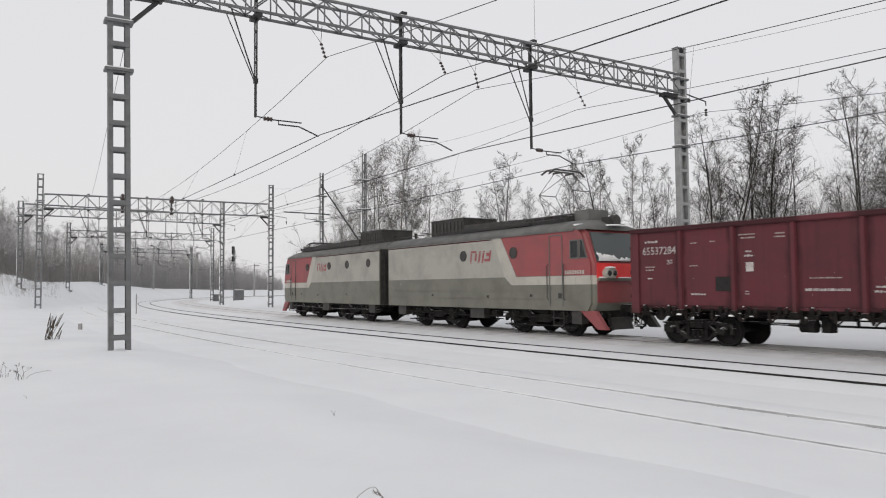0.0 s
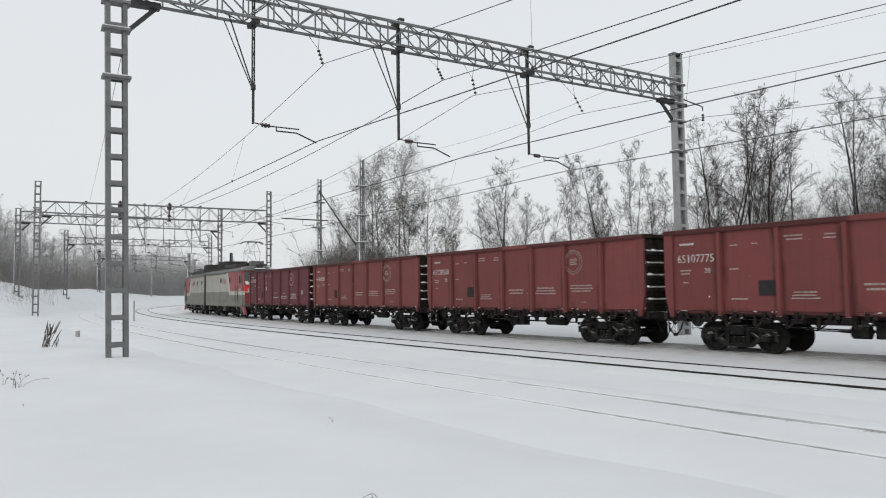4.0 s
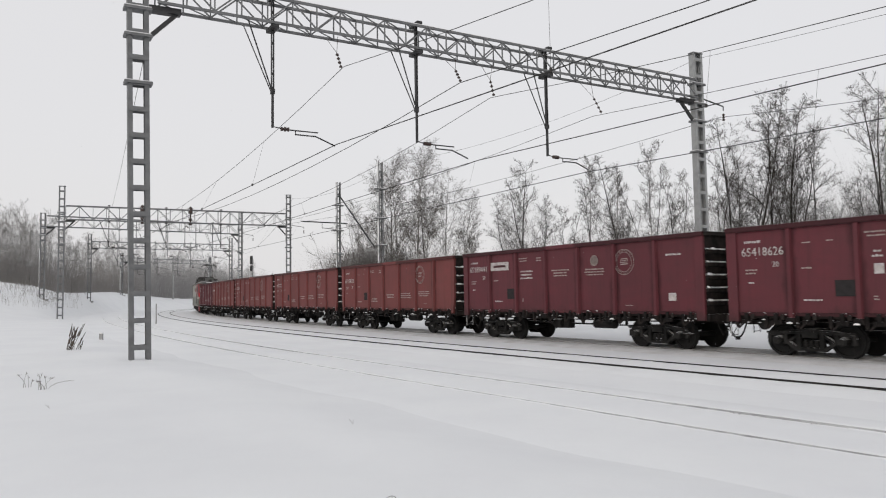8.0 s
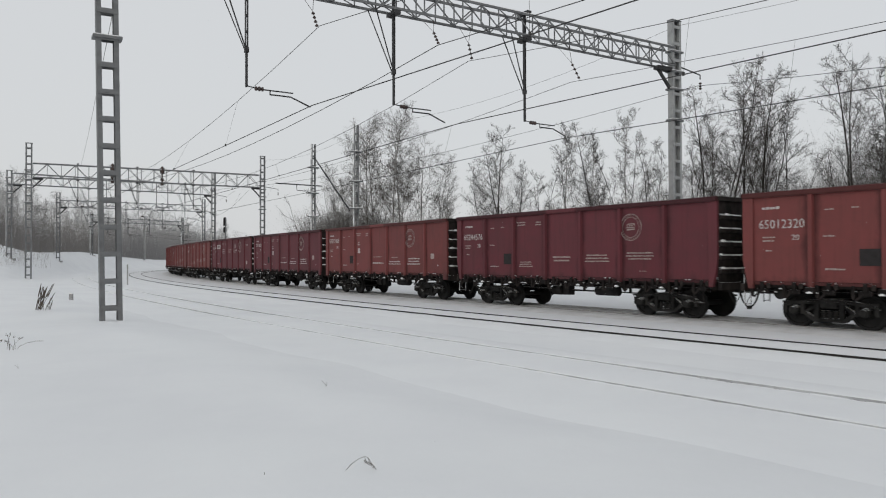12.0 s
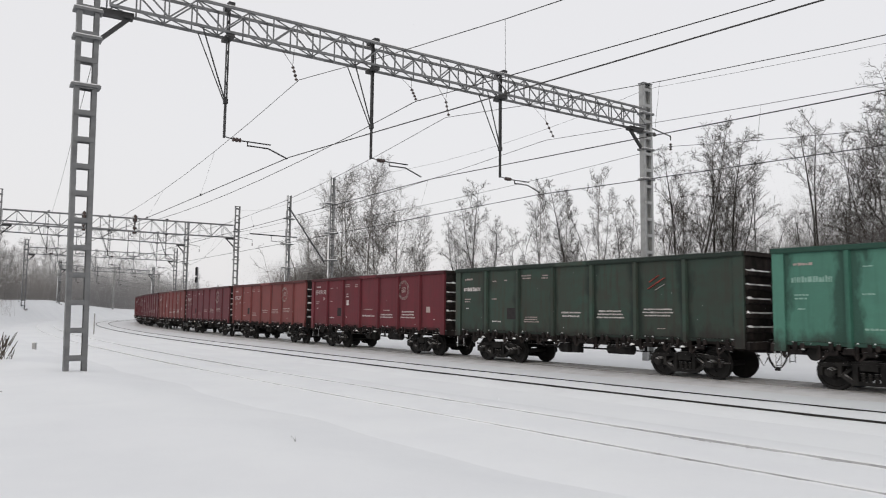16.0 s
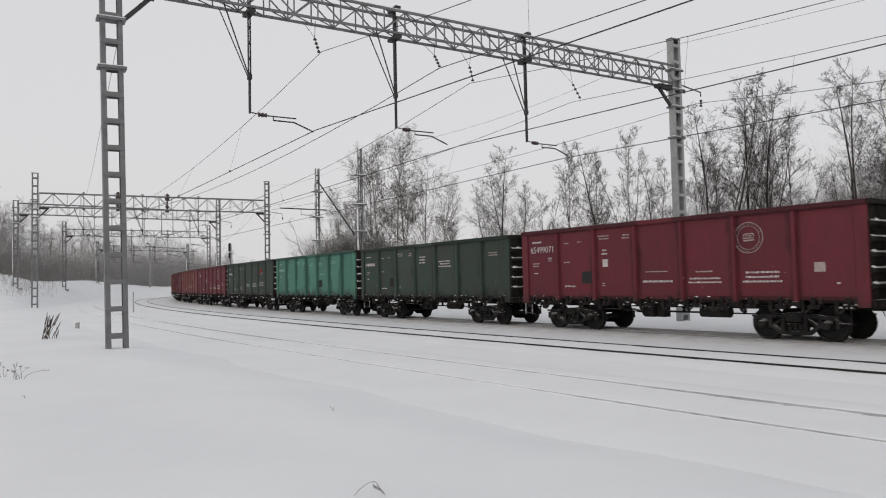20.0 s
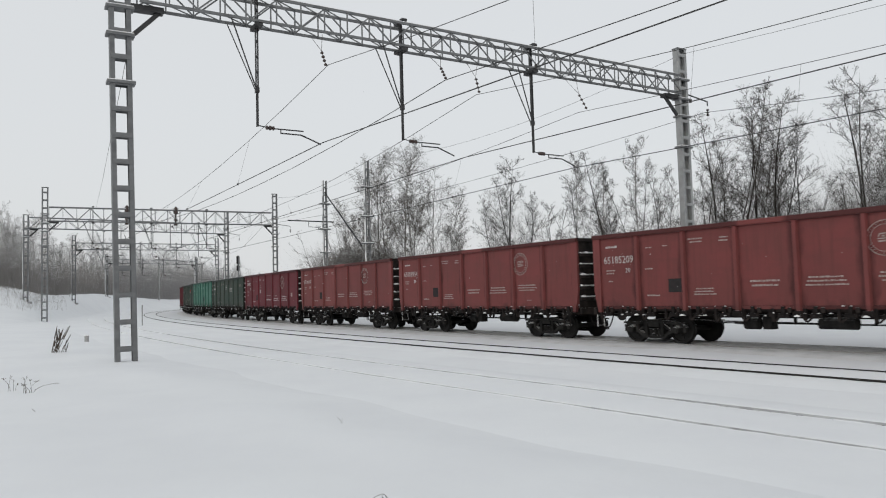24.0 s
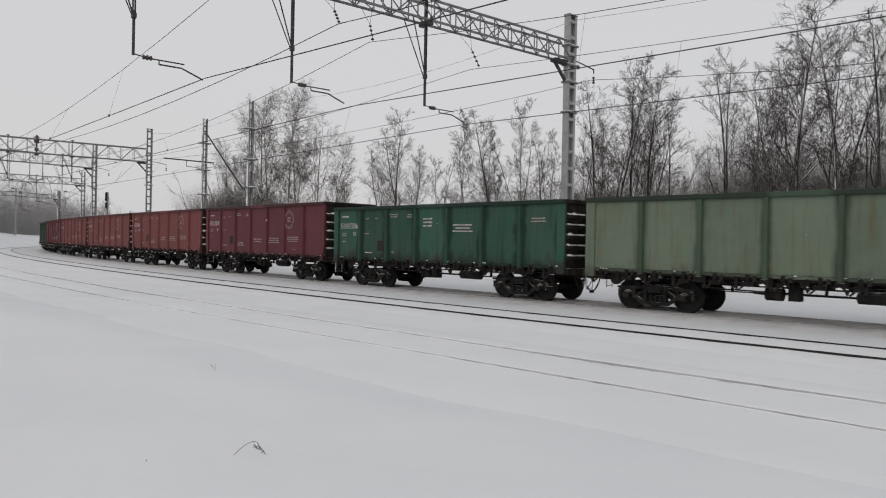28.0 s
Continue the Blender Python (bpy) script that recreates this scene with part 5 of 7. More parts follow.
def loco_section(raised, box_x):
    root = tagged(new("locomotive_section"), "red, beige and grey-green electric locomotive section, snow on its cab", "locomotive", "sections of the locomotive")
    bm = bmesh.new()
    prism(bm, [(-7.72, 1.0), (6.07, 1.0), (6.07, 4.12), (-7.72, 4.12)], -BW, BW)
    part("body_shell", bm, LOCO_GREY, root, "grey-green body")
    for name, poly, mat, lab in (("nose_lower", [(6.07, 1.0), (6.87, 1.0), (7.02, 1.25), (7.02, 1.97), (6.07, 1.97)], LOCO_GREY, "grey-green lower nose"),
                                 ("nose_stripe", [(6.07, 1.97), (7.02, 1.97), (7.02, 2.3), (6.07, 2.3)], LOCO_CREAM, "cream nose stripe"),
                                 ("nose_upper", [(6.07, 2.3), (7.02, 2.3), (7.02, 2.75), (6.55, 3.95), (6.32, 4.12), (6.07, 4.12)], LOCO_RED, "red cab nose")):
        bm = bmesh.new()
        prism(bm, poly, -BW, BW)
        fr = [e for e in bm.edges if min(v.co.x for v in e.verts) > 6.27 and abs(e.verts[0].co.y - e.verts[1].co.y) < 0.01 and abs(e.verts[0].co.z - e.verts[1].co.z) > 0.05]
        bmesh.ops.bevel(bm, geom=fr, offset=0.16, segments=3, affect="EDGES")
        part(name, bm, mat, root, lab)
    bm = bmesh.new()
    ring = [(BW + 0.03, 4.0), (BW + 0.03, 4.08), (1.38, 4.26), (1.0, 4.40), (0.5, 4.47), (0, 4.49), (-0.5, 4.47), (-1.0, 4.40), (-1.38, 4.26), (-BW - 0.03, 4.08), (-BW - 0.03, 4.0)]
    rows = []
    for x, k, dz in ((-7.77, 1.0, 0), (5.67, 1.0, 0), (6.27, 0.985, -0.05), (6.67, 0.93, -0.16)):
        rows.append([bm.verts.new((x, y * k, 4.0 + (z - 4.0) * (1 if x < 6.0 else 0.8 if x < 6.5 else 0.45) + (dz if z > 4.1 else 0) * 0.3)) for y, z in ring])
    for a, b in zip(rows[:-1], rows[1:]):
        for i in range(len(ring) - 1):
            bm.faces.new((a[i], a[i + 1], b[i + 1], b[i]))
    bm.faces.new(rows[0])
    bm.faces.new(rows[-1][::-1])
    part("roof", bm, LOCO_ROOF, root, "dull grey rounded roof", True)
    for sy in (1, -1):
        def skin(name, poly, material, proud, label=""):
            b = bmesh.new()
            y = sy * BW
            prism(b, poly, y, y + sy * proud)
            return part(name, b, material, root, label)
        skin("upper_side", [(-7.7, 2.3), (2.15, 2.3), (1.15, 3.97), (-7.7, 3.97)], LOCO_BEIGE, 0.006, "beige-grey upper side")
        skin("stripe", [(1.97, 2.3), (2.40, 1.97), (6.09, 1.97), (6.09, 2.3), (2.72, 2.3), (1.72, 3.97), (1.17, 3.97)], LOCO_CREAM, 0.007, "cream stripe")
        skin("cab_side", [(2.74, 2.32), (6.09, 2.32), (6.09, 3.97), (1.74, 3.97)], LOCO_RED, 0.006, "red cab side")
        for z in (1.42, 1.75, 2.62, 3.0, 3.4, 3.72):
            b = bmesh.new()
            y = sy * (BW + 0.006)
            x1 = 1.0 if z > 2.3 else 5.2
            bx(b, -7.62, x1, min(y, y + sy * 0.012), max(y, y + sy * 0.012), z - 0.012, z + 0.012)
            part("side_rib", b, LOCO_GREY if z < 2.5 else LOCO_BEIGE, root)
            if z > 2.5:
                b = bmesh.new()
                bx(b, 2.95 - (z - 2.62) * 0.6, 4.6, min(y, y + sy * 0.012), max(y, y + sy * 0.012), z - 0.012, z + 0.012)
                part("side_rib", b, LOCO_RED, root)
        b = bmesh.new()
        y = sy * (BW + 0.02)
        bx(b, -7.7, 6.07, min(y, y + sy * 0.05), max(y, y + sy * 0.05), 3.97, 4.03)
        part("gutter", b, LOCO_ROOF, root)
        b = bmesh.new()
        y = sy * (BW + 0.008)
        bx(b, -7.68, 1.1, min(y, y + sy * 0.004), max(y, y + sy * 0.004), 3.90, 3.945)
        part("trim_line", b, PAINTS["red"], root, "thin dark red line under the roof")
        # cab door, windows, portholes
        b = bmesh.new()
        for x in (4.72, 5.42):
            bx(b, x - 0.015, x + 0.015, min(sy * BW, sy * (BW + 0.03)), max(sy * BW, sy * (BW + 0.03)), 1.15, 3.85)
        bx(b, 4.72, 5.42, min(sy * BW, sy * (BW + 0.03)), max(sy * BW, sy * (BW + 0.03)), 3.83, 3.87)
        part("cab_door", b, LOCO_ROOF, root)
        lo, hi = sorted((sy * BW, sy * (BW + 0.012)))
        for poly in ([(5.86, 2.95), (6.28, 2.95), (6.28, 3.62), (5.86, 3.62)], [(6.36, 2.95), (6.70, 2.95), (6.50, 3.62), (6.36, 3.62)]):
            b = bmesh.new()
            prism(b, poly, lo, hi)
            w = part("side_window", b, LOCO_GLASS, root, "dark cab window")
            b = bmesh.new()
            for (xa, za), (xb, zb) in zip(poly, poly[1:] + poly[:1]):
                bar(b, (xa, sy * (BW + 0.012), za), (xb, sy * (BW + 0.012), zb), 0.04, 0.045)
            part("window_frame", b, LOCO_ROOF, w)
        for x in ((2.55, -1.0, -3.6, -6.4) if sy > 0 else (2.55, -0.95)):
            b = bmesh.new()
            disc(b, (x, sy * BW, 3.3), "y", [(0, 0.24), (sy * 0.035, 0.24), (sy * 0.035, 0.19), (sy * 0.02, 0.185), (sy * 0.02, 0.01)], 20)
            part("porthole", b, LOCO_DARK, root, "round dark porthole")
        # the owner's mark as plain strokes
        mx = 0.95 if sy > 0 else -0.45
        b = bmesh.new()
        u = sy * -1
        y0, y1 = sorted((sy * (BW + 0.006), sy * (BW + 0.011)))
        for poly in ([(0, 0), (0.09, 0), (0.17, 0.42), (0.5, 0.42), (0.5, 0.52), (0.07, 0.52)], [(0.36, 0.1), (0.5, 0.1), (0.58, 0.42), (0.44, 0.42)], [(0.62, 0), (0.76, 0), (0.9, 0.5), (0.76, 0.5)],
                     [(0.92, 0.0), (1.05, 0.0), (1.2, 0.5), (1.06, 0.5)], [(1.15, 0.05), (1.6, 0.05), (1.72, 0.5), (1.58, 0.5), (1.5, 0.17), (1.18, 0.17)], [(1.32, 0.27), (1.55, 0.27), (1.6, 0.45), (1.3, 0.45)]):
            prism(b, [(mx + u * px * 0.9, 2.95 + pz * 1.05) for px, pz in poly], y0, y1)
        part("owner_mark", b, LOCO_RED, root, "red painted owner's mark")
        b = bmesh.new()
        for k in range(8):
            x = 5.55 + 0.13 * k
            bx(b, x, x + 0.09, y0 + (0.004 if sy > 0 else -0.004), y1 + (0.004 if sy > 0 else -0.004), 2.36, 2.50)
        part("number_bars", b, LOCO_CREAM, root, "row of pale bars where the number stands")
        for x, z, w, h in ((-3.5, 1.55, 0.12, 0.1), (0.8, 1.5, 0.14, 0.1), (3.6, 1.55, 0.12, 0.1), (5.3, 1.55, 0.24, 0.2)):
            b = bmesh.new()
            bx(b, x - w / 2, x + w / 2, min(sy * BW, sy * (BW + 0.015)), max(sy * BW, sy * (BW + 0.015)), z - h / 2, z + h / 2)
            part("step_hole", b, LOCO_DARK, root)
        for x in (4.62, 5.52):
            b = bmesh.new()
            tube(b, [(x, sy * BW, 1.4), (x, sy * (BW + 0.07), 1.45), (x, sy * (BW + 0.07), 2.7), (x, sy * BW, 2.75)], 0.018, 6)
            part("handrail", b, LOCO_DARK, root)
    # cab front, set back from the coupler
    nose = pose(-0.53, 0, 0)
    b = bmesh.new()
    v = [b.verts.new(p) for p in ((7.575, -1.36, 2.82), (7.575, 1.36, 2.82), (7.155, 1.28, 3.9), (7.155, -1.28, 3.9), (7.53, -1.36, 2.81), (7.53, 1.36, 2.81), (7.11, 1.28, 3.89), (7.11, -1.28, 3.89))]
    for q in ((0, 1, 2, 3), (7, 6, 5, 4), (0, 4, 5, 1), (1, 5, 6, 2), (2, 6, 7, 3), (3, 7, 4, 0)):
        b.faces.new([v[i] for i in q])
    ws = part("windscreen", b, SCREEN_GLASS, root, "dark windscreen half covered with snow", at=nose)
    b = bmesh.new()
    rng = random.Random(8)
    strip, h = [], 0.3
    for k in range(41):
        y = -1.33 + 2.66 * k / 40
        h = min(max(h + rng.uniform(-0.09, 0.09), 0.08), 0.62)
        strip.append([b.verts.new((7.60 - 0.39 * q * h + (0.05 if 0 < q < 1 else 0), y, 2.82 + q * h)) for q in (0, 0.35, 0.8, 1)] + [b.verts.new((7.565 - 0.39 * h, y, 2.82 + h))])
    for p, q in zip(strip[:-1], strip[1:]):
        for i in range(4):
            b.faces.new((p[i], q[i], q[i + 1], p[i + 1]))
    part("windscreen_snow", b, CRUST, ws, "snow caked on the glass")
    b = bmesh.new()
    bx(b, 7.552, 7.575, -1.40, 1.40, 2.2, 2.74)
    part("front_band", b, LOCO_BRIGHT, root, "bright red front band", at=nose)
    b = bmesh.new()
    bx(b, 7.552, 7.66, -1.36, 1.36, 2.10, 2.19)
    ledge = part("front_ledge", b, LOCO_GREY, root, "grey ledge under the lamps", at=nose)
    b = bmesh.new()
    for y0, y1, h in ((-1.3, -0.5, 0.05), (-0.3, 0.5, 0.035), (0.7, 1.3, 0.055)):
        prism(b, [(7.56, 2.192), (7.65, 2.192), (7.63, 2.192 + h), (7.57, 2.2 + h)], y0, y1)
    part("ledge_snow", b, CRUST, ledge, "snow lying on the ledge")
    b = bmesh.new()
    bx(b, 7.552, 7.57, -1.38, 1.38, 1.3, 2.15)
    part("front_apron", b, LOCO_RED, root, at=nose)
    for sy in (1, -1):
        b = bmesh.new()
        disc(b, (7.57, sy * 0.82, 2.38), "x", [(0, 0.25), (0.16, 0.24), (0.2, 0.21), (0.2, 0.1)], 18)
        for v in b.verts:
            v.co.y, v.co.z = sy * 0.82 + (v.co.y - sy * 0.82) * 1.3, 2.38 + (v.co.z - 2.38) * 0.85
        pod = part("lamp_pod", b, LOCO_CREAM, root, "pale round lamp housing with a snow cap", at=nose)
        for dy in (-0.14, 0.14):
            b = bmesh.new()
            disc(b, (7.77, sy * 0.82 + dy, 2.37), "x", [(0, 0.1), (0.02, 0.1), (0.03, 0.04)], 14)
            part("lamp", b, LAMP_LENS, pod)
        b = bmesh.new()
        disc(b, (7.67, sy * 0.82, 2.56), "z", [(0, 0.2), (0.03, 0.19), (0.06, 0.1)], 12)
        part("pod_snow", b, CRUST, pod, "cap of snow")
        b = bmesh.new()
        prism(b, [(6.35, 1.0), (7.1, 1.0), (7.62, 0.34), (7.2, 0.34)], sy * 1.3, sy * 1.48)
        part("plough_wing", b, LOCO_RED if (sy < 0) == raised else LOCO_DARK, root, "red plough wing" if (sy < 0) == raised else "dark plough wing", at=pose(-0.1, 0, 0))
    b = bmesh.new()
    prism(b, [(7.2, 0.75), (7.35, 0.75), (7.55, 0.3), (7.4, 0.3)], -0.55, 0.55)
    part("plough", b, LOCO_DARK, root, at=nose)
    b = bmesh.new()
    bx(b, 6.75, 7.15, -0.24, 0.24, 4.16, 4.52)
    disc(b, (7.15, 0, 4.38), "x", [(0, 0.22), (0.16, 0.21), (0.17, 0.15)], 18)
    part("headlight", b, LOCO_DARK, root, "dark roof headlight", at=nose)
    b = bmesh.new()
    for x0, x1, y0, y1, h in ((6.1, 7.1, 0.5, 1.4, 0.14), (5.9, 7.0, -1.4, -0.5, 0.12), (6.9, 7.15, -1.3, 1.3, 0.08)):
        disc(b, ((x0 + x1) / 2, (y0 + y1) / 2, 4.16), "z", [(0, 0.52), (h * 0.6, 0.45), (h, 0.2)], 14)
    part("roof_snow", b, CRUST, root, "patch of snow on the cab roof", at=nose)
    b = bmesh.new()
    bx(b, 6.95, 8.1, -0.12, 0.12, 0.95, 1.22)
    prism(b, [(8.05, 0.88), (8.2, 0.88), (8.25, 1.05), (8.2, 1.28), (8.05, 1.28)], -0.18, 0.2)
    part("coupler", b, RUNNING, root)
    b = bmesh.new()
    bx(b, -8.2, -7.72, -0.62, 0.62, 1.2, 3.5)
    for k in range(6):
        bx(b, -8.19 + 0.075 * k, -8.16 + 0.075 * k, -0.68, 0.68, 1.15, 3.56)
    part("gangway", b, LOCO_DARK, root, "black bellows between the sections")
    # end wall in LOCO_DARK: its own dark tone plus the gap's painted shade
    b = bmesh.new()
    bx(b, -7.745, -7.722, -1.5, 1.5, 1.02, 4.0)
    for y in (-1.2, 1.2):
        bx(b, -7.80, -7.745, y - 0.06, y + 0.06, 1.1, 3.9)
    part("end_wall", b, LOCO_DARK, root, "dark end wall, recess shade put into its colour")
    # pipes, hoses and steps under the buffer beam
    b = bmesh.new()
    bx(b, 6.2, 6.8, -1.25, 1.25, 0.72, 1.0)
    for y in (-1.1, -0.75, 0.62, 0.95, 1.2):
        tube(b, [(6.75, y, 1.05), (7.0, y, 0.85), (7.05, y * 0.98, 0.5), (6.9, y * 0.96, 0.36)], 0.028, 5)
    for y in (-1.0, 0.9):
        bar(b, (7.0, y - 0.2, 0.95), (7.05, y - 0.2, 0.38), 0.03, 0.03)
        bar(b, (7.0, y + 0.2, 0.95), (7.05, y + 0.2, 0.38), 0.03, 0.03)
        bx(b, 6.92, 7.12, y - 0.22, y + 0.22, 0.36, 0.39)
    tube(b, [(7.0, 0.4, 0.98), (7.2, 0.42, 0.7), (7.45, 0.42, 0.5), (7.7, 0.42, 0.46)], 0.026, 6)
    part("buffer_beam", b, RUNNING, root, "black pipes and steps under the cab front")
    b = bmesh.new()
    bx(b, -7.5, 6.0, -1.1, 1.1, 0.86, 1.0)
    for sy in (1, -1):
        for x in (-6.9, -5.1, -2.3, -0.6, 0.9, 2.4, 5.1, 5.9):
            bx(b, x - 0.16, x + 0.16, min(sy * 1.0, sy * 1.3), max(sy * 1.0, sy * 1.3), 0.62, 0.9)
        tube(b, [(-7.2, sy * 1.3, 0.72), (-2.0, sy * 1.34, 0.66), (2.0, sy * 1.34, 0.68), (5.9, sy * 1.3, 0.74)], 0.03, 5)
        tube(b, [(-6.2, sy * 1.15, 0.34), (-1.5, sy * 1.15, 0.4)], 0.025, 5)
        tube(b, [(1.5, sy * 1.15, 0.34), (6.0, sy * 1.15, 0.4)], 0.025, 5)
    part("underframe", b, RUNNING, root, "black underframe hung with pipes and boxes")
    # running gear
    for xb in (3.75, -3.75):
        b = bmesh.new()
        bx(b, -0.3, 0.3, -1.0, 1.0, 0.55, 0.95)
        bx(b, -2.0, 2.0, -0.35, 0.35, 0.5, 0.8)
        bogie = part("bogie", b, RUNNING, root, "black motor bogie", at=pose(xb, 0, 0))
        for sy in (1, -1):
            b = bmesh.new()
            prism(b, [(-2.25, 0.72), (-1.9, 0.92), (-0.7, 0.95), (-0.5, 0.8), (0.5, 0.8), (0.7, 0.95), (1.9, 0.92), (2.25, 0.72), (2.2, 0.5), (1.9, 0.72), (0.9, 0.72), (0.5, 0.5), (-0.5, 0.5), (-0.9, 0.72), (-1.9, 0.72), (-2.2, 0.5)],
                  sy * 1.05, sy * 1.18)
            part("side_frame", b, RUNNING, bogie)
            for x in (-1.5, 1.5):
                b = bmesh.new()
                disc(b, (x, sy * 1.1, 0.625), "y", [(-0.1, 0.17), (0.16, 0.17), (0.2, 0.12), (0.2, 0.02)] if sy > 0 else [(0.1, 0.17), (-0.16, 0.17), (-0.2, 0.12), (-0.2, 0.02)], 12)
                part("axle_box", b, RUNNING, bogie)
                b = bmesh.new()
                for k in range(7):
                    bx(b, x - 0.55 + 0.05 * k, x + 0.55 - 0.05 * k, sy * 1.12 - 0.05, sy * 1.12 + 0.05, 0.38 - 0.028 * k, 0.40 - 0.028 * k)
                part("leaf_spring", b, RUNNING, bogie)
        for x in (-1.5, 1.5):
            b = bmesh.new()
            disc(b, (x * 0.52, 0, 0.66), "y", [(-0.68, 0.2), (-0.66, 0.4), (0.66, 0.4), (0.68, 0.2)], 14)
            bx(b, x * 0.52 - 0.3, x * 0.52 + 0.3, -0.95, 0.95, 0.3, 0.52)
            part("traction_motor", b, RUNNING, bogie)
            for sy in (1, -1):
                b = bmesh.new()
                tube(b, [(x * 1.36, sy * 1.0, 0.9), (x * 1.38, sy * 0.98, 0.45), (x * 1.3, sy * 0.85, 0.16)], 0.03, 6)
                part("sand_pipe", b, RUNNING, bogie)
                b = bmesh.new()
                bx(b, x - 0.32, x + 0.32, min(sy * 1.08, sy * 1.24), max(sy * 1.08, sy * 1.24), 0.52, 0.86)
                part("axle_guide", b, RUNNING, bogie)
            wheelset(bogie, x, 0.625, "loco")
    for sy in (1, -1):
        for x0, x1, z0 in ((-0.65, 0.35, 0.55), (-6.9, -6.2, 0.55), (5.75, 6.25, 0.5)):
            b = bmesh.new()
            bx(b, x0, x1, min(sy * 1.05, sy * 1.42), max(sy * 1.05, sy * 1.42), z0, 1.0)
            part("equipment_box", b, LOCO_ROOF if x0 == -0.75 else LOCO_DARK, root)
        b = bmesh.new()
        for x in (4.8, 5.35):
            bar(b, (x, sy * 1.45, 1.0), (x, sy * 1.45, 0.4), 0.03, 0.03)
        for z in (0.42, 0.7):
            bx(b, 4.8, 5.35, min(sy * 1.38, sy * 1.52), max(sy * 1.38, sy * 1.52), z - 0.015, z + 0.015)
        part("cab_steps", b, LOCO_DARK, root)
    # roof equipment
    b = bmesh.new()
    x0, x1 = box_x
    bx(b, x0, x1, -1.0, 1.0, 4.4, 5.12)
    housing = part("blower_housing", b, LOCO_DARK, root, "dark slatted roof housing")
    for k in range(9):
        x = x0 + 0.15 + (x1 - x0 - 0.3) * k / 8
        part("slat", shared("blower_slat", lambda q: bx(q, -0.03, 0.03, -1.04, 1.04, 4.5, 5.0), LOCO_DARK), LOCO_DARK, housing, at=pose(x, 0, 0))
    b = bmesh.new()
    bx(b, x0 - 0.05, x1 + 0.05, -1.05, 1.05, 5.12, 5.16)
    part("housing_lid", b, LOCO_DARK, housing)
    b = bmesh.new()
    for y in (-1.05, 0.3):
        prism(b, [(x1 + 0.1, 4.42), (3.0, 4.42), (2.9, 4.70), (x1 + 0.1, 4.78)], y, y + 0.75)
    part("roof_duct", b, LOCO_DARK, root)
    b = bmesh.new()
    bx(b, 2.6, 5.05, -0.95, 0.95, 4.42, 4.6)
    for x in (2.8, 3.3, 3.9, 4.5, 4.9):
        bx(b, x - 0.05, x + 0.05, -1.1, 1.1, 4.56, 4.66)
    part("pantograph_base", b, LOCO_DARK, root, "dark grimy deck under the pantograph")
    b = bmesh.new()
    bx(b, 5.1, 5.85, -0.55, 0.55, 4.40, 4.86)
    part("roof_box", b, LOCO_ROOF, root)
    for k in range(12):
        x = -7.1 + k * 1.02
        if x0 - 0.2 < x < x1 + 0.2:
            continue
        b = bmesh.new()
        disc(b, (x, -0.85 if k % 2 else 0.85, 4.52), "z", [(-0.1, 0.04), (0, 0.09), (0.04, 0.05), (0.08, 0.09), (0.12, 0.05), (0.16, 0.08), (0.2, 0.03)], 9)
        part("roof_insulator", b, PORCELAIN, root)
    b = bmesh.new()
    for y in (-1.2, 1.2):
        tube(b, [(-7.6, y, 4.52), (5.3, y, 4.52)], 0.02, 5)
        for k in range(14):
            tube(b, [(-7.5 + k, y, 4.35), (-7.5 + k, y, 4.52)], 0.014, 4)
    tube(b, [(-7.2, 0.2, 4.78), (x0, 0.2, 4.78)], 0.025, 5)
    part("roof_rail", b, LOCO_DARK, root)
    # pantograph
    c = 3.95
    b = bmesh.new()
    for y in (-0.65, 0.65):
        bar(b, (c - 1.2, y, 4.72), (c + 1.2, y, 4.72), 0.06, 0.07)
    for x in (-1.1, 0, 1.1):
        bar(b, (c + x, -0.7, 4.72), (c + x, 0.7, 4.72), 0.06, 0.06)
    for x in (-1.1, 1.1):
        for y in (-0.6, 0.6):
            disc(b, (c + x, y, 4.48), "z", [(0, 0.05), (0.05, 0.09), (0.1, 0.05), (0.15, 0.09), (0.2, 0.05)], 9)
    pan = part("pantograph", b, LOCO_DARK, root, "raised diamond pantograph" if raised else "folded diamond pantograph")
    top = 6.62 if raised else 5.02
    knee_z, knee_x = (5.70, 0.98) if raised else (4.86, 1.75)
    b = bmesh.new()
    for y in (-0.55, 0.55):
        for sx in (-1, 1):
            tube(b, [(c + sx * 0.45, y, 4.76), (c + sx * knee_x, y * 0.85, knee_z), (c + sx * 0.22, y * 0.6, top - 0.12)], 0.017, 6)
    for sx in (-1, 1):
        tube(b, [(c + sx * knee_x, -0.47, knee_z), (c + sx * knee_x, 0.47, knee_z)], 0.02, 5)
        if raised:
            tube(b, [(c + sx * knee_x, -0.47, knee_z), (c + sx * 0.22, 0.33, top - 0.12)], 0.012, 4)
            tube(b, [(c + sx * 0.45, 0.55, 4.76), (c + sx * knee_x, -0.47, knee_z)], 0.012, 4)
    part("pantograph_arms", b, LOCO_DARK, pan)
    b = bmesh.new()
    for sx in (-1, 1):
        tube(b, [(c + sx * 0.22, -1.0, top - 0.2), (c + sx * 0.22, -0.7, top), (c + sx * 0.22, 0.7, top), (c + sx * 0.22, 1.0, top - 0.2)], 0.04, 6)
    for y in (-0.35, 0.35):
        bar(b, (c - 0.25, y, top - 0.1), (c + 0.25, y, top - 0.1), 0.05, 0.06)
    part("collector_head", b, LOCO_DARK, pan)
    return root


SECTIONS = [loco_section(True, (-4.4, -1.7)), loco_section(False, (-6.9, -4.3))]


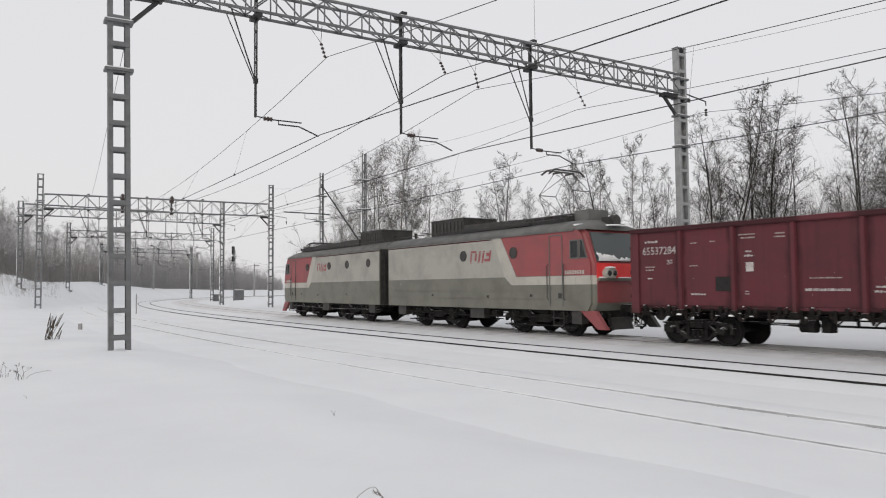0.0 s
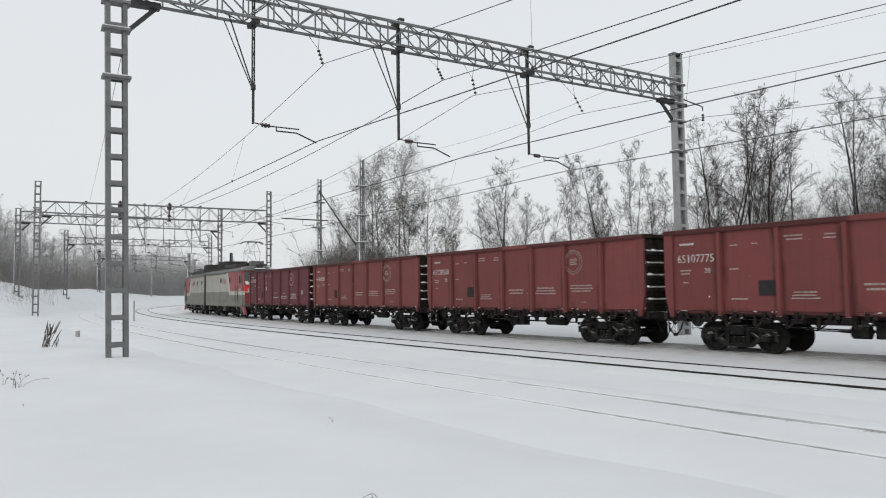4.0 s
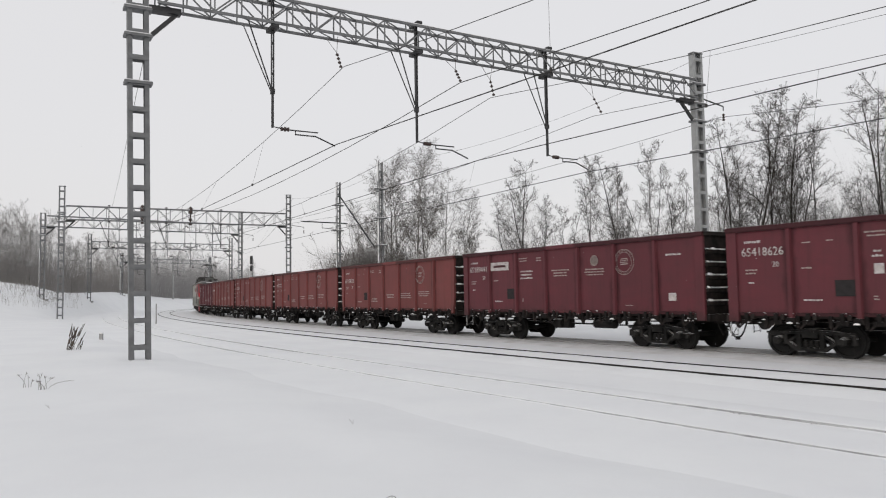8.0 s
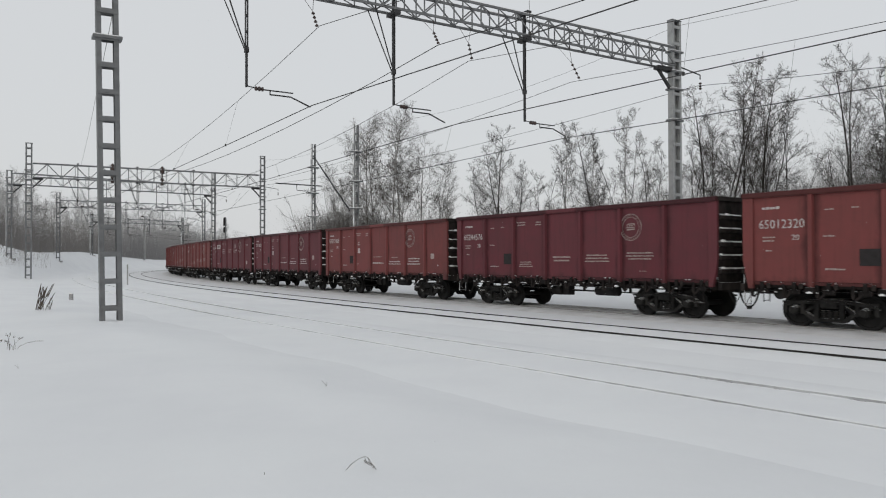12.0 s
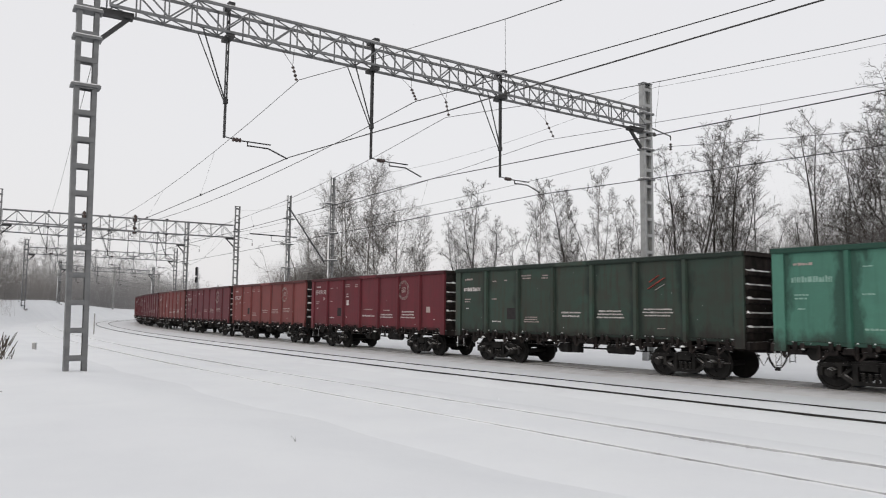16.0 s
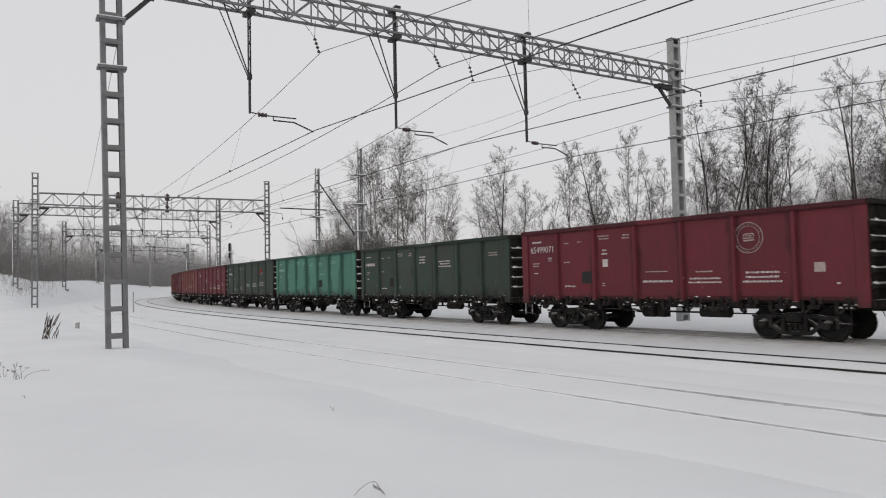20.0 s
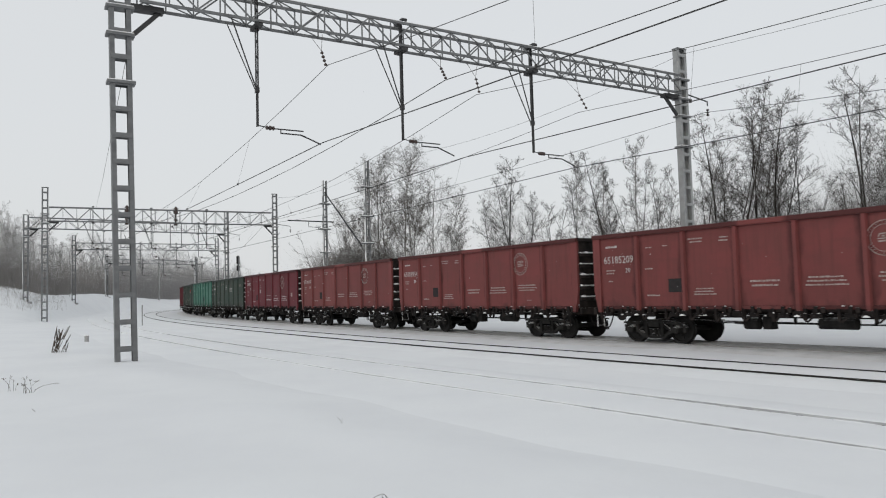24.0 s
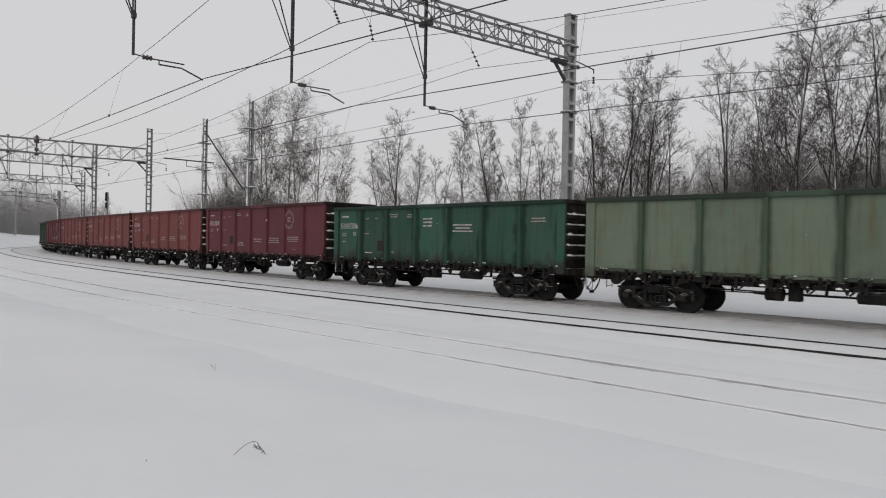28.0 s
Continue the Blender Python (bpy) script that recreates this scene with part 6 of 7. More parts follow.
# ---- trees ----
def grow(seed, height, counts, girth, stems=1, low=0.25, spread=0.34, upright=0.3, bend=0.16, twig=0.0066, sides=(7, 4, 3), crook=0.05, full=0.75, splay=0.09):
    """A bare tree as (verts, faces) of trunk and of crown: crooked stems, boughs that turn up, branches, fine pointed twigs."""
    rng = random.Random(seed)
    wood, crown = ([], []), ([], [])

    def limb(out, pts, r0, r1, n):
        v, f = out
        first, last = len(v), len(pts) - 1
        for k, p in enumerate(pts):
            d, a, b = frame_of(pts[max(k - 1, 0)], pts[min(k + 1, last)])
            r = r0 + (r1 - r0) * k / last
            if k == last:
                v.append(tuple(p))
                break
            for i in range(n):
                t = 2 * math.pi * i / n
                v.append(tuple(p + (a * math.cos(t) + b * math.sin(t)) * r))
        for k in range(last - 1):
            for i in range(n):
                j = (i + 1) % n
                f.append((first + k * n + i, first + k * n + j, first + (k + 1) * n + j, first + (k + 1) * n + i))
        tip, base = first + last * n, first + (last - 1) * n
        for i in range(n):
            f.append((base + i, base + (i + 1) % n, tip))

    def wander(p, d, length, segs, wild, lift):
        pts = [p.copy()]
        for _ in range(segs):
            d = (d + Vector((rng.gauss(0, wild), rng.gauss(0, wild), rng.gauss(0, wild) + lift))).normalized()
            p = p + d * (length / segs)
            pts.append(p)
        return pts

    def along(pts, u):
        x = u * (len(pts) - 1)
        k = min(int(x), len(pts) - 2)
        return pts[k].lerp(pts[k + 1], x - k), (pts[k + 1] - pts[k]).normalized()

    def branch(pts, length, r0, level):
        first = low if level == 0 else 0.18
        n = counts[level]
        for k in range(n):
            u = first + (0.97 - first) * (k + rng.random()) / n
            p, d = along(pts, u)
            side = d.cross(Vector((rng.gauss(0, 1), rng.gauss(0, 1), rng.gauss(0, 1)))).normalized()
            opened = rng.uniform(0.6, 1.3)
            nd = (d * (1.15 - opened * 0.5) + side * opened + Vector((0, 0, upright * (0.6 if level else 1.0)))).normalized()
            if level == 0:
                nl = height * spread * (1.15 - full * u) * rng.uniform(0.6, 1.2)
            else:
                nl = length * rng.uniform(0.3, 0.6) * (1.15 - 0.55 * u)
            nr = max(r0 * (1 - 0.88 * u) * rng.uniform(0.28, 0.5), twig * (2.0, 1.4, 1.0, 1.0)[level])
            if level == len(counts) - 1:
                limb(crown, [p, p + nd * nl * 1.25], twig, 0, 3)
                continue
            q = wander(p, nd, nl, (6, 3, 1, 1)[level], bend * 1.15, 0.04)
            limb(wood if level == 0 else crown, q, nr, nr * 0.2, sides[min(level + 1, len(sides) - 1)])
            branch(q, nl, nr, level + 1)

    for s in range(stems):
        lean = Vector((rng.uniform(-0.06, 0.06), rng.uniform(-0.06, 0.06), 1)) + Vector((rng.gauss(0, splay), rng.gauss(0, splay), 0)) * (1 if stems > 1 else 0.3)
        tall = height * (1 if s == 0 else rng.uniform(0.65, 0.95))
        trunk = wander(Vector((rng.gauss(0, 0.03) * s * height, rng.gauss(0, 0.03) * s * height, -0.3)), lean.normalized(), tall, 12, crook, 0.035)
        g = girth * (1 if s == 0 else 0.75)
        limb(wood, trunk, g, g * 0.1, sides[0])
        branch(trunk, tall, g, 0)
    k = height / max(p[2] for p in crown[0])
    return tuple(([(x * k, y * k, z * k) for x, y, z in v], f) for v, f in (wood, crown))


def tree_meshes(name, bark, fine, **kw):
    meshes = []
    for (v, f), mat, tag in zip(grow(**kw), (bark, fine), ("trunk", "crown")):
        me = bpy.data.meshes.new(name + "_" + tag)
        me.from_pydata(v, [], f)
        me.materials.append(mat)
        me.polygons.foreach_set("use_smooth", [True] * len(me.polygons))
        meshes.append(me)
    return meshes


def plant(kind_name, meshes, x, y, size, turn_deg, label, group, lean=0.0):
    root = tagged(new(kind_name), label, "tree", group)
    root.matrix_basis = pose(x, y, gz(x, y), lean, 0, turn_deg) @ Matrix.Diagonal((size, size, size, 1))
    part("trunk", meshes[0], BARK, root)
    part("crown", meshes[1], TWIG, root)
    return root


NEAR_TREES = [tree_meshes("tree", bark, TWIG, seed=20 + k, height=10.0, counts=counts, girth=girth, stems=stems, low=low, spread=spread, upright=up, bend=bend, crook=crook)
              for k, (bark, counts, girth, stems, low, spread, up, bend, crook) in enumerate((
                  (BARK, (26, 8, 6, 3), 0.085, 1, 0.2, 0.27, 0.45, 0.11, 0.045), (BIRCH, (28, 7, 6, 3), 0.065, 1, 0.22, 0.2, 0.55, 0.1, 0.035), (BARK, (15, 8, 6, 3), 0.07, 2, 0.2, 0.25, 0.45, 0.12, 0.05),
                  (BARK, (26, 8, 6, 3), 0.09, 1, 0.22, 0.29, 0.35, 0.12, 0.05), (BARK, (15, 7, 6, 3), 0.06, 2, 0.18, 0.21, 0.55, 0.11, 0.04), (BARK, (11, 8, 6, 3), 0.065, 3, 0.22, 0.23, 0.45, 0.12, 0.05)))]
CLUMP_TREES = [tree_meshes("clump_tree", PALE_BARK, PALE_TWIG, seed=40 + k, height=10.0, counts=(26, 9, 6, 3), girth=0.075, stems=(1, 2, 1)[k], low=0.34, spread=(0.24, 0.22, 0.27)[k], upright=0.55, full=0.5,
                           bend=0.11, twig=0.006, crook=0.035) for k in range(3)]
# far trees carry the haze in their bark colour, in two steps
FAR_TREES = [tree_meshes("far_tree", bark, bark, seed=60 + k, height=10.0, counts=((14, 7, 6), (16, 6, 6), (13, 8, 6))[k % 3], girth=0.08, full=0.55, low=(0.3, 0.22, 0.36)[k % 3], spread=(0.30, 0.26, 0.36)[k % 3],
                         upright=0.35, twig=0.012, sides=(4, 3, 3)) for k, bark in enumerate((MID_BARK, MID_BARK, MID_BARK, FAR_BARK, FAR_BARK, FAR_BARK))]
SHRUBS = [tree_meshes("shrub", PALE_BARK, PALE_TWIG, seed=80 + k, height=3.0, counts=(6, 4, 4), girth=0.02, stems=5, splay=0.2, low=0.12, spread=0.3, upright=0.6, twig=0.0028, sides=(4, 3, 3)) for k in range(3)]

rng = random.Random(11)
# bearing (degrees right of the middle), distance, height, which tree
CLUMP = ((-7.6, 78, 11.5, 0), (-6.6, 74, 14.2, 1), (-5.3, 76, 16.6, 2), (-4.3, 80, 17.0, 0), (-3.5, 75, 17.2, 1), (-2.5, 78, 16.8, 0), (-1.3, 76, 14.8, 2), (-0.2, 79, 12.8, 1), (0.9, 77, 10.2, 0))
MIDDLE = ((4.3, 63, 10.6, 2), (5.1, 60, 13.8, 3), (5.8, 62, 12.2, 0), (6.2, 64, 11.4, 2), (8.4, 61, 12.3, 4), (9.9, 60, 13.6, 1), (11.2, 66, 12.6, 5), (12.0, 61, 12.8, 1), (13.0, 60, 13.8, 0), (14.2, 65, 13.2, 5), (15.2, 59, 14.6, 1),
          (16.2, 63, 12.4, 4), (16.9, 60, 13.2, 2))
RIGHT = ((19.2, 53, 12.2, 5), (20.2, 51, 14.4, 3), (20.9, 56, 14.6, 2), (21.5, 50, 16.0, 0), (22.5, 55, 15.2, 5), (23.0, 50, 14.6, 3), (24.1, 54, 14.0, 2), (24.8, 51, 14.6, 0), (25.7, 52, 13.9, 5), (26.4, 56, 10.5, 4),
         (27.6, 60, 7.6, 2), (28.6, 58, 8.4, 5))
FAR_RIGHT = ((29.6, 46, 13.2, 3), (30.8, 44, 12.6, 5), (31.8, 48, 13.6, 2), (33.0, 42, 13.2, 0), (34.1, 46, 14.6, 5), (35.2, 42, 15.4, 3), (36.3, 47, 15.6, 2), (37.3, 42, 14.4, 0), (38.4, 46, 14.2, 5), (39.4, 43, 14.2, 3),
             (40.6, 48, 15.0, 2), (42.0, 45, 14.5, 0))
BEYOND = ((44.5, 45, 14.5, 0), (47.5, 50, 15.5, 1), (51.0, 44, 13.5, 0), (55.0, 52, 15.0, 2), (59.0, 46, 14.0, 1))
for stand, meshes in ((CLUMP, CLUMP_TREES), (MIDDLE, NEAR_TREES), (RIGHT, NEAR_TREES), (FAR_RIGHT, NEAR_TREES), (BEYOND, FAR_TREES)):
    for bearing, d, h, v in stand:
        b = radians(bearing)
        x, y = math.sin(b) * d, math.cos(b) * d
        label = "tall pale-barked bare tree in a hazy clump" if stand is CLUMP else "pale birch, bare, with snow on its twigs" if v == 1 else "grey-barked bare winter tree, snow on its boughs"
        plant("bare_tree", meshes[v], x, y, (h * {CLUMP: 1.08, RIGHT: 0.95, FAR_RIGHT: 1.03}.get(stand, 0.97) - gz(x, y)) / 10.0, rng.uniform(0, 360), label, "bare trees beyond the railway", rng.uniform(-2, 2))
# bearing from, to, nearest, farthest, heights, how many
for b0, b1, d0, d1, h0, h1, n in ((-10.2, -7.6, 76, 86, 3.5, 7.5, 9), (-8.0, -4.0, 73, 84, 6.0, 11.0, 20), (-4.0, 1.2, 76, 84, 4.0, 8.0, 9), (4.2, 18.5, 56, 68, 3.0, 6.0, 17), (18.5, 27.0, 48, 58, 3.5, 7.0, 12),
                                  (27.0, 29.5, 52, 62, 3.5, 6.0, 5), (29.5, 44.0, 42, 52, 3.5, 7.0, 13), (44.0, 60.0, 40, 60, 3.0, 6.0, 8)):
    for k in range(n):
        b = radians(b0 + (b1 - b0) * (k + rng.random()) / n)
        d, h = rng.uniform(d0, d1), rng.uniform(h0, h1)
        root = plant("shrub", SHRUBS[rng.randrange(3)], math.sin(b) * d, math.cos(b) * d, h / 3.0, rng.uniform(0, 360), "leafless shrub with snow-dusted twigs", "shrubs under the trees")
        root["category"] = "shrub"

# woods on the rise to the left and behind the bend
for b0, b1, n in ((12.6, 20, 36), (20, 28, 44), (28, 36, 44), (36, 60, 20)):
    for k in range(n):
        bd = b0 + (b1 - b0) * (k + rng.uniform(0, 1)) / n
        b, d = radians(-bd), np.interp(bd, WOOD_AT, WOOD_EDGE) + rng.uniform(1, 38)
        x, y = math.sin(b) * d, math.cos(b) * d
        h = (1.65 + d * np.interp(bd, WOOD_AT, WOOD_CROWN) - gz(x, y)) * rng.uniform(0.74, 1.12)
        plant("wood_tree", FAR_TREES[rng.randrange(3) + (3 if d > 165 else 0)], x, y, max(h, 3.5) / 10.0, rng.uniform(0, 360), "snow-dusted bare tree of the far wood, haze put into its colour", "trees of the far wood")
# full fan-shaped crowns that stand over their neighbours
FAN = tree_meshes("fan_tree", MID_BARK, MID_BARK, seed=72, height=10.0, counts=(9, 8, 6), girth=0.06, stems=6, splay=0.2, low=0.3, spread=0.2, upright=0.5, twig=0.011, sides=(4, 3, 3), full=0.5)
for bd, d, h in ((31.3, 106.0, 14.4), (34.2, 101.0, 15.2), (35.4, 104.0, 14.0), (28.6, 126.0, 12.8)):
    b = radians(-bd)
    plant("wood_tree", FAN, math.sin(b) * d, math.cos(b) * d, (h - gz(math.sin(b) * d, math.cos(b) * d)) / 10.0, 40 + bd * 7, "tall round-crowned bare tree at the wood's edge", "trees of the far wood")


def thicket(name, label, b0, b1, deep, low, high, count, seed, material, near=None, share=0.0, fat=1.0):
    """Close-set thin stems that nobody could count, at the wood's edge or from a given distance on."""
    r = random.Random(seed)
    verts, faces = [], []
    for _ in range(count):
        bd = r.uniform(b0, b1)
        d = (near or float(np.interp(-bd, WOOD_AT, WOOD_EDGE))) + r.uniform(*deep)
        b = radians(bd)
        x, y = math.sin(b) * d, math.cos(b) * d
        z = gz(x, y)
        tall = (1.65 + d * float(np.interp(-bd, WOOD_AT, WOOD_CROWN)) - z) * share if share else 1.0
        for _ in range(5):
            h = r.uniform(low, high) * tall
            lx, ly, w = r.gauss(0, 0.28) * h, r.gauss(0, 0.28) * h, (0.00006 * d + 0.005) * fat
            ox, oy = r.uniform(-0.7, 0.7), r.uniform(-0.7, 0.7)
            i = len(verts)
            for k in range(3):
                t = 2.09 * k
                verts.append((x + ox + w * math.cos(t), y + oy + w * math.sin(t), z - 0.2))
            verts.append((x + ox + lx, y + oy + ly, z + h))
            faces += [(i, i + 1, i + 3), (i + 1, i + 2, i + 3), (i + 2, i, i + 3)]
    me = bpy.data.meshes.new(name)
    me.from_pydata(verts, [], faces)
    me.materials.append(material)
    return tagged(new(name, me), label, "thicket", kind="stuff")


thicket("bank_bushes", "low dry bushes half sunk in the snowy bank", -33.5, -28.2, (-22, -4), 0.3, 1.3, 260, 1, HAZEL, fat=0.6)
thicket("wood_undergrowth", "dense snow-dusted undergrowth of the wood, haze put into its colour", -60, -24, (0, 40), 0.2, 1.0, 12000, 2, MID_BARK, share=0.72, fat=0.7)
thicket("wood_undergrowth", "dense snow-dusted undergrowth behind the bend, haze put into its colour", -25, -12.6, (0, 40), 0.2, 1.0, 10000, 3, FAR_BARK, share=0.8, fat=0.75)
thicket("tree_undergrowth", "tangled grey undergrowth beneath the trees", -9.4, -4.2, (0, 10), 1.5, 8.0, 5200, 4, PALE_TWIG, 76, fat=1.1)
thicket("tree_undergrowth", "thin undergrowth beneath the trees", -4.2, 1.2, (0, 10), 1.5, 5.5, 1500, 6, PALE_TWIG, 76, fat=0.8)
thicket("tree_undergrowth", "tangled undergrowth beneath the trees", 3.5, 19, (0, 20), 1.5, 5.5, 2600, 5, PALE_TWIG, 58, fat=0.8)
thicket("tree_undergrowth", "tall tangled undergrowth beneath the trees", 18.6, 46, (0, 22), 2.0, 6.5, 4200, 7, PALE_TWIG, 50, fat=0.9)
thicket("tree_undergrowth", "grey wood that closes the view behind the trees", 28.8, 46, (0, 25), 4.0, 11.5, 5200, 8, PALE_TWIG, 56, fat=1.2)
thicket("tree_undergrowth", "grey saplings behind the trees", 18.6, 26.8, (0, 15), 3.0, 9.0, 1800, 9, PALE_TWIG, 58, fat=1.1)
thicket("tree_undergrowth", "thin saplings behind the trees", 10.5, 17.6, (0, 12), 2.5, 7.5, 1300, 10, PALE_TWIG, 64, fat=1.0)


# ---- small things beside the tracks ----
def signal(x, y):
    root = tagged(new("signal_mast"), "slim railway signal mast with a dark three-lamp head", "railway signal")
    z = gz(x, y)
    m = pose(x, y, z, 0, 0, 150)
    bm = bmesh.new()
    tube(bm, [(0, 0, -0.2), (0, 0, 9.4)], 0.09, 8)
    part("mast", bm, GALV, root, at=m)
    for z0, n in ((6.9, 2), (8.1, 3)):
        bm = bmesh.new()
        prism_x = [(-0.22, -0.1), (0.22, -0.1), (0.3, 0.05), (0.3, 0.46 * n - 0.2), (0.18, 0.46 * n), (-0.18, 0.46 * n), (-0.3, 0.46 * n - 0.2), (-0.3, 0.05)]
        lo, hi = [[bm.verts.new((x, y, z0 + z)) for y, z in prism_x] for x in (0.1, 0.22)]
        bm.faces.new(lo)
        bm.faces.new(hi[::-1])
        for i in range(8):
            bm.faces.new((lo[i], lo[(i + 1) % 8], hi[(i + 1) % 8], hi[i]))
        head = part("signal_head", bm, PATCH, root, "black signal head", at=m)
        for k in range(n):
            bm = bmesh.new()
            disc(bm, (0.22, 0, z0 + 0.15 + 0.46 * k), "x", [(0, 0.13), (0.22, 0.14), (0.22, 0.12), (0.04, 0.11), (0.04, 0.01)], 12)
            part("lamp_hood", bm, PATCH, head)
            bm = bmesh.new()
            bx(bm, 0.2, 0.46, -0.15, 0.15, z0 + 0.27 + 0.46 * k, z0 + 0.36 + 0.46 * k)
            part("snow_cap", bm, CRUST, head, "snow on the lamp hood")
    bm = bmesh.new()
    for yy in (-0.2, 0.2):
        bar(bm, (-0.35, yy, 0), (-0.12, yy, 8.8), 0.03, 0.03)
    for k in range(26):
        u = k / 26
        bar(bm, (-0.35 + 0.23 * u, -0.2, 8.8 * u + 0.2), (-0.35 + 0.23 * u, 0.2, 8.8 * u + 0.2), 0.02, 0.02)
    part("ladder", bm, GALV, root, at=m)
    return root


def relay_cabinet(x, y, w, h, label):
    root = tagged(new("relay_cabinet"), label, "relay cabinet", "trackside cabinets")
    m = pose(x, y, gz(x, y), 0, 0, 25)
    bm = bmesh.new()
    bx(bm, -w / 2, w / 2, -0.35, 0.35, -0.1, h)
    part("case", bm, GALV, root, at=m)
    bm = bmesh.new()
    bx(bm, -w / 2 - 0.05, w / 2 + 0.05, -0.42, 0.42, h, h + 0.06)
    part("lid", bm, DARK_STEEL, root, at=m)
    bm = bmesh.new()
    bx(bm, -w / 2 - 0.02, w / 2 + 0.02, -0.38, 0.38, h + 0.06, h + 0.22)
    part("snow_cap", bm, CRUST, root, "thick cap of snow", at=m)


signal(-36.4, 126.0)
relay_cabinet(-38.6, 124.0, 1.3, 1.1, "grey trackside cabinet under a cap of snow")
relay_cabinet(-36.6, 130.0, 1.6, 1.7, "tall grey trackside cabinet under a cap of snow")


def concrete_pole(x, y, h):
    root = tagged(new("concrete_pole"), "plain round concrete line pole far off in the snow", "pole", "far line poles")
    bm = bmesh.new()
    z = gz(x, y)
    tube(bm, [(x, y, z - 0.3), (x, y, z + h)], 0.24, 10, 0.16)
    part("shaft", bm, CONCRETE, root)
    bm = bmesh.new()
    bar(bm, (x - 1.2, y, z + h - 0.6), (x + 1.4, y, z + h - 0.5), 0.08, 0.1)
    part("cross_arm", bm, DARK_STEEL, root)


for bearing, d, h in ((-21.8, 190, 10.5), (-18.8, 215, 10.5), (-24.6, 176, 9.5), (-17.2, 240, 10.0), (-14.6, 205, 9.0)):
    concrete_pole(math.sin(radians(bearing)) * d, math.cos(radians(bearing)) * d, h)


def weed(x, y, h, stems, spread, seed, droop=0.3, heads=True, label="clump of dry dark weed stalks standing out of the snow"):
    r = random.Random(seed)
    root = tagged(new("dry_weed"), label, "weed", "dry weeds in the snow")
    z = gz(x, y)
    for _ in range(stems):
        a, lean, hh = r.uniform(0, 6.28), r.uniform(0.05, spread), h * r.uniform(0.55, 1.0)
        p0 = Vector((x + r.uniform(-0.2, 0.2) * h, y + r.uniform(-0.2, 0.2) * h, z - 0.03))
        dx, dy = math.cos(a) * lean, math.sin(a) * lean
        pts = [p0 + Vector((dx * u * u * hh * 2, dy * u * u * hh * 2, hh * (u - droop * lean * u ** 3))) for u in (0, 0.3, 0.6, 0.85, 1.0)]
        bm = bmesh.new()
        tube(bm, pts, 0.0015 + 0.006 * h, 4, 0.0012 + 0.002 * h)
        if heads:
            for k in range(6):
                c = pts[3].lerp(pts[4], k / 5)
                o = Vector((r.uniform(-0.07, 0.07), r.uniform(-0.07, 0.07), r.uniform(-0.05, 0.05))) * h
                bar(bm, c, c + o + Vector((0, 0, 0.03 * h)), 0.007 * h + 0.0008, 0.010 * h + 0.0008)
        part("stalk", bm, WEED, root)
    return root


def arched_stalk(x, y):
    """One thin stalk bowed over by the snow, three seed heads hanging from its end."""
    root = tagged(new("dry_weed"), "bowed dry stalk with hanging seed heads over the snow", "weed", "dry weeds in the snow")
    z = gz(x, y) - 0.01
    pts = [Vector((x + u, y + 0.02 * u, z + h)) for u, h in ((0, 0), (0.045, 0.05), (0.10, 0.092), (0.15, 0.112), (0.175, 0.105), (0.19, 0.085))]
    bm = bmesh.new()
    tube(bm, pts, 0.0022, 5, 0.0016)
    part("stalk", bm, WEED, root)
    for k, (u, h, dx, dz) in enumerate(((0.15, 0.112, 0.018, -0.05), (0.178, 0.10, 0.02, -0.05), (0.19, 0.088, 0.04, -0.07))):
        p = Vector((x + u, y, z + h))
        q = p + Vector((dx, 0.004 * k, dz))
        bm = bmesh.new()
        tube(bm, [p, p.lerp(q, 0.4), p.lerp(q, 0.7), q], 0.0016, 5, 0.0012)
        for i in range(4):
            c = p.lerp(q, 0.5 + 0.15 * i)
            bar(bm, c, c + Vector((0.012 * (1 if i % 2 else -1), 0.004, -0.012)), 0.005, 0.006)
        part("seed_head", bm, WEED, root)
    return root


def reeds(x, y, h, stems, seed):
    """Stiff stalks that all lean the same way, their narrow heads thick with seed."""
    r = random.Random(seed)
    root = tagged(new("dry_weed"), "clump of stiff dark reeds leaning over in the snow", "weed", "dry weeds in the snow")
    for _ in range(stems):
        px, py = x + r.uniform(-0.17, 0.17), y + r.uniform(-0.2, 0.2)
        p, hh = Vector((px, py, gz(px, py) - 0.03)), h * r.uniform(0.35, 1.0)
        q = p + Vector((hh * r.uniform(0.0, 0.6), hh * r.uniform(-0.1, 0.2), hh))
        bm = bmesh.new()
        tube(bm, [p, p.lerp(q, 0.5), q], 0.009, 5, 0.005)
        tube(bm, [p.lerp(q, 0.55), p.lerp(q, 0.75), q + (q - p) * 0.04], 0.021, 6, 0.008)
        part("stalk", bm, WEED, root)


reeds(-12.9, 23.78, 0.88, 15, 1)
reeds(-12.75, 23.6, 0.45, 4, 2)
weed(-7.8, 13.4, 0.40, 8, 0.9, 3, 0.5, True, "low clump of bent dry grass in the snow")
weed(-8.35, 13.9, 0.44, 4, 0.8, 4, 0.5, True, "bent dry stalks in the snow")
weed(-1.49, 9.77, 0.13, 2, 0.4, 5, 0.3, False, "single dry stalk poking through the snow")
arched_stalk(-0.70, 5.62)
weed(-1.28, 5.5, 0.06, 2, 0.9, 7, 0.6, False, "tip of a dry stalk in the snow")
weed(-3.0, 6.2, 0.07, 2, 0.9, 8, 0.6, False, "tip of a dry stalk in the snow")
weed(-6.4, 11.2, 0.14, 2, 0.4, 9, 0.2, False, "thin dry stalks in the snow")
weed(-15.5, 23.0, 0.55, 4, 0.7, 10, 0.3, False, "slanting dry reeds in the snow")


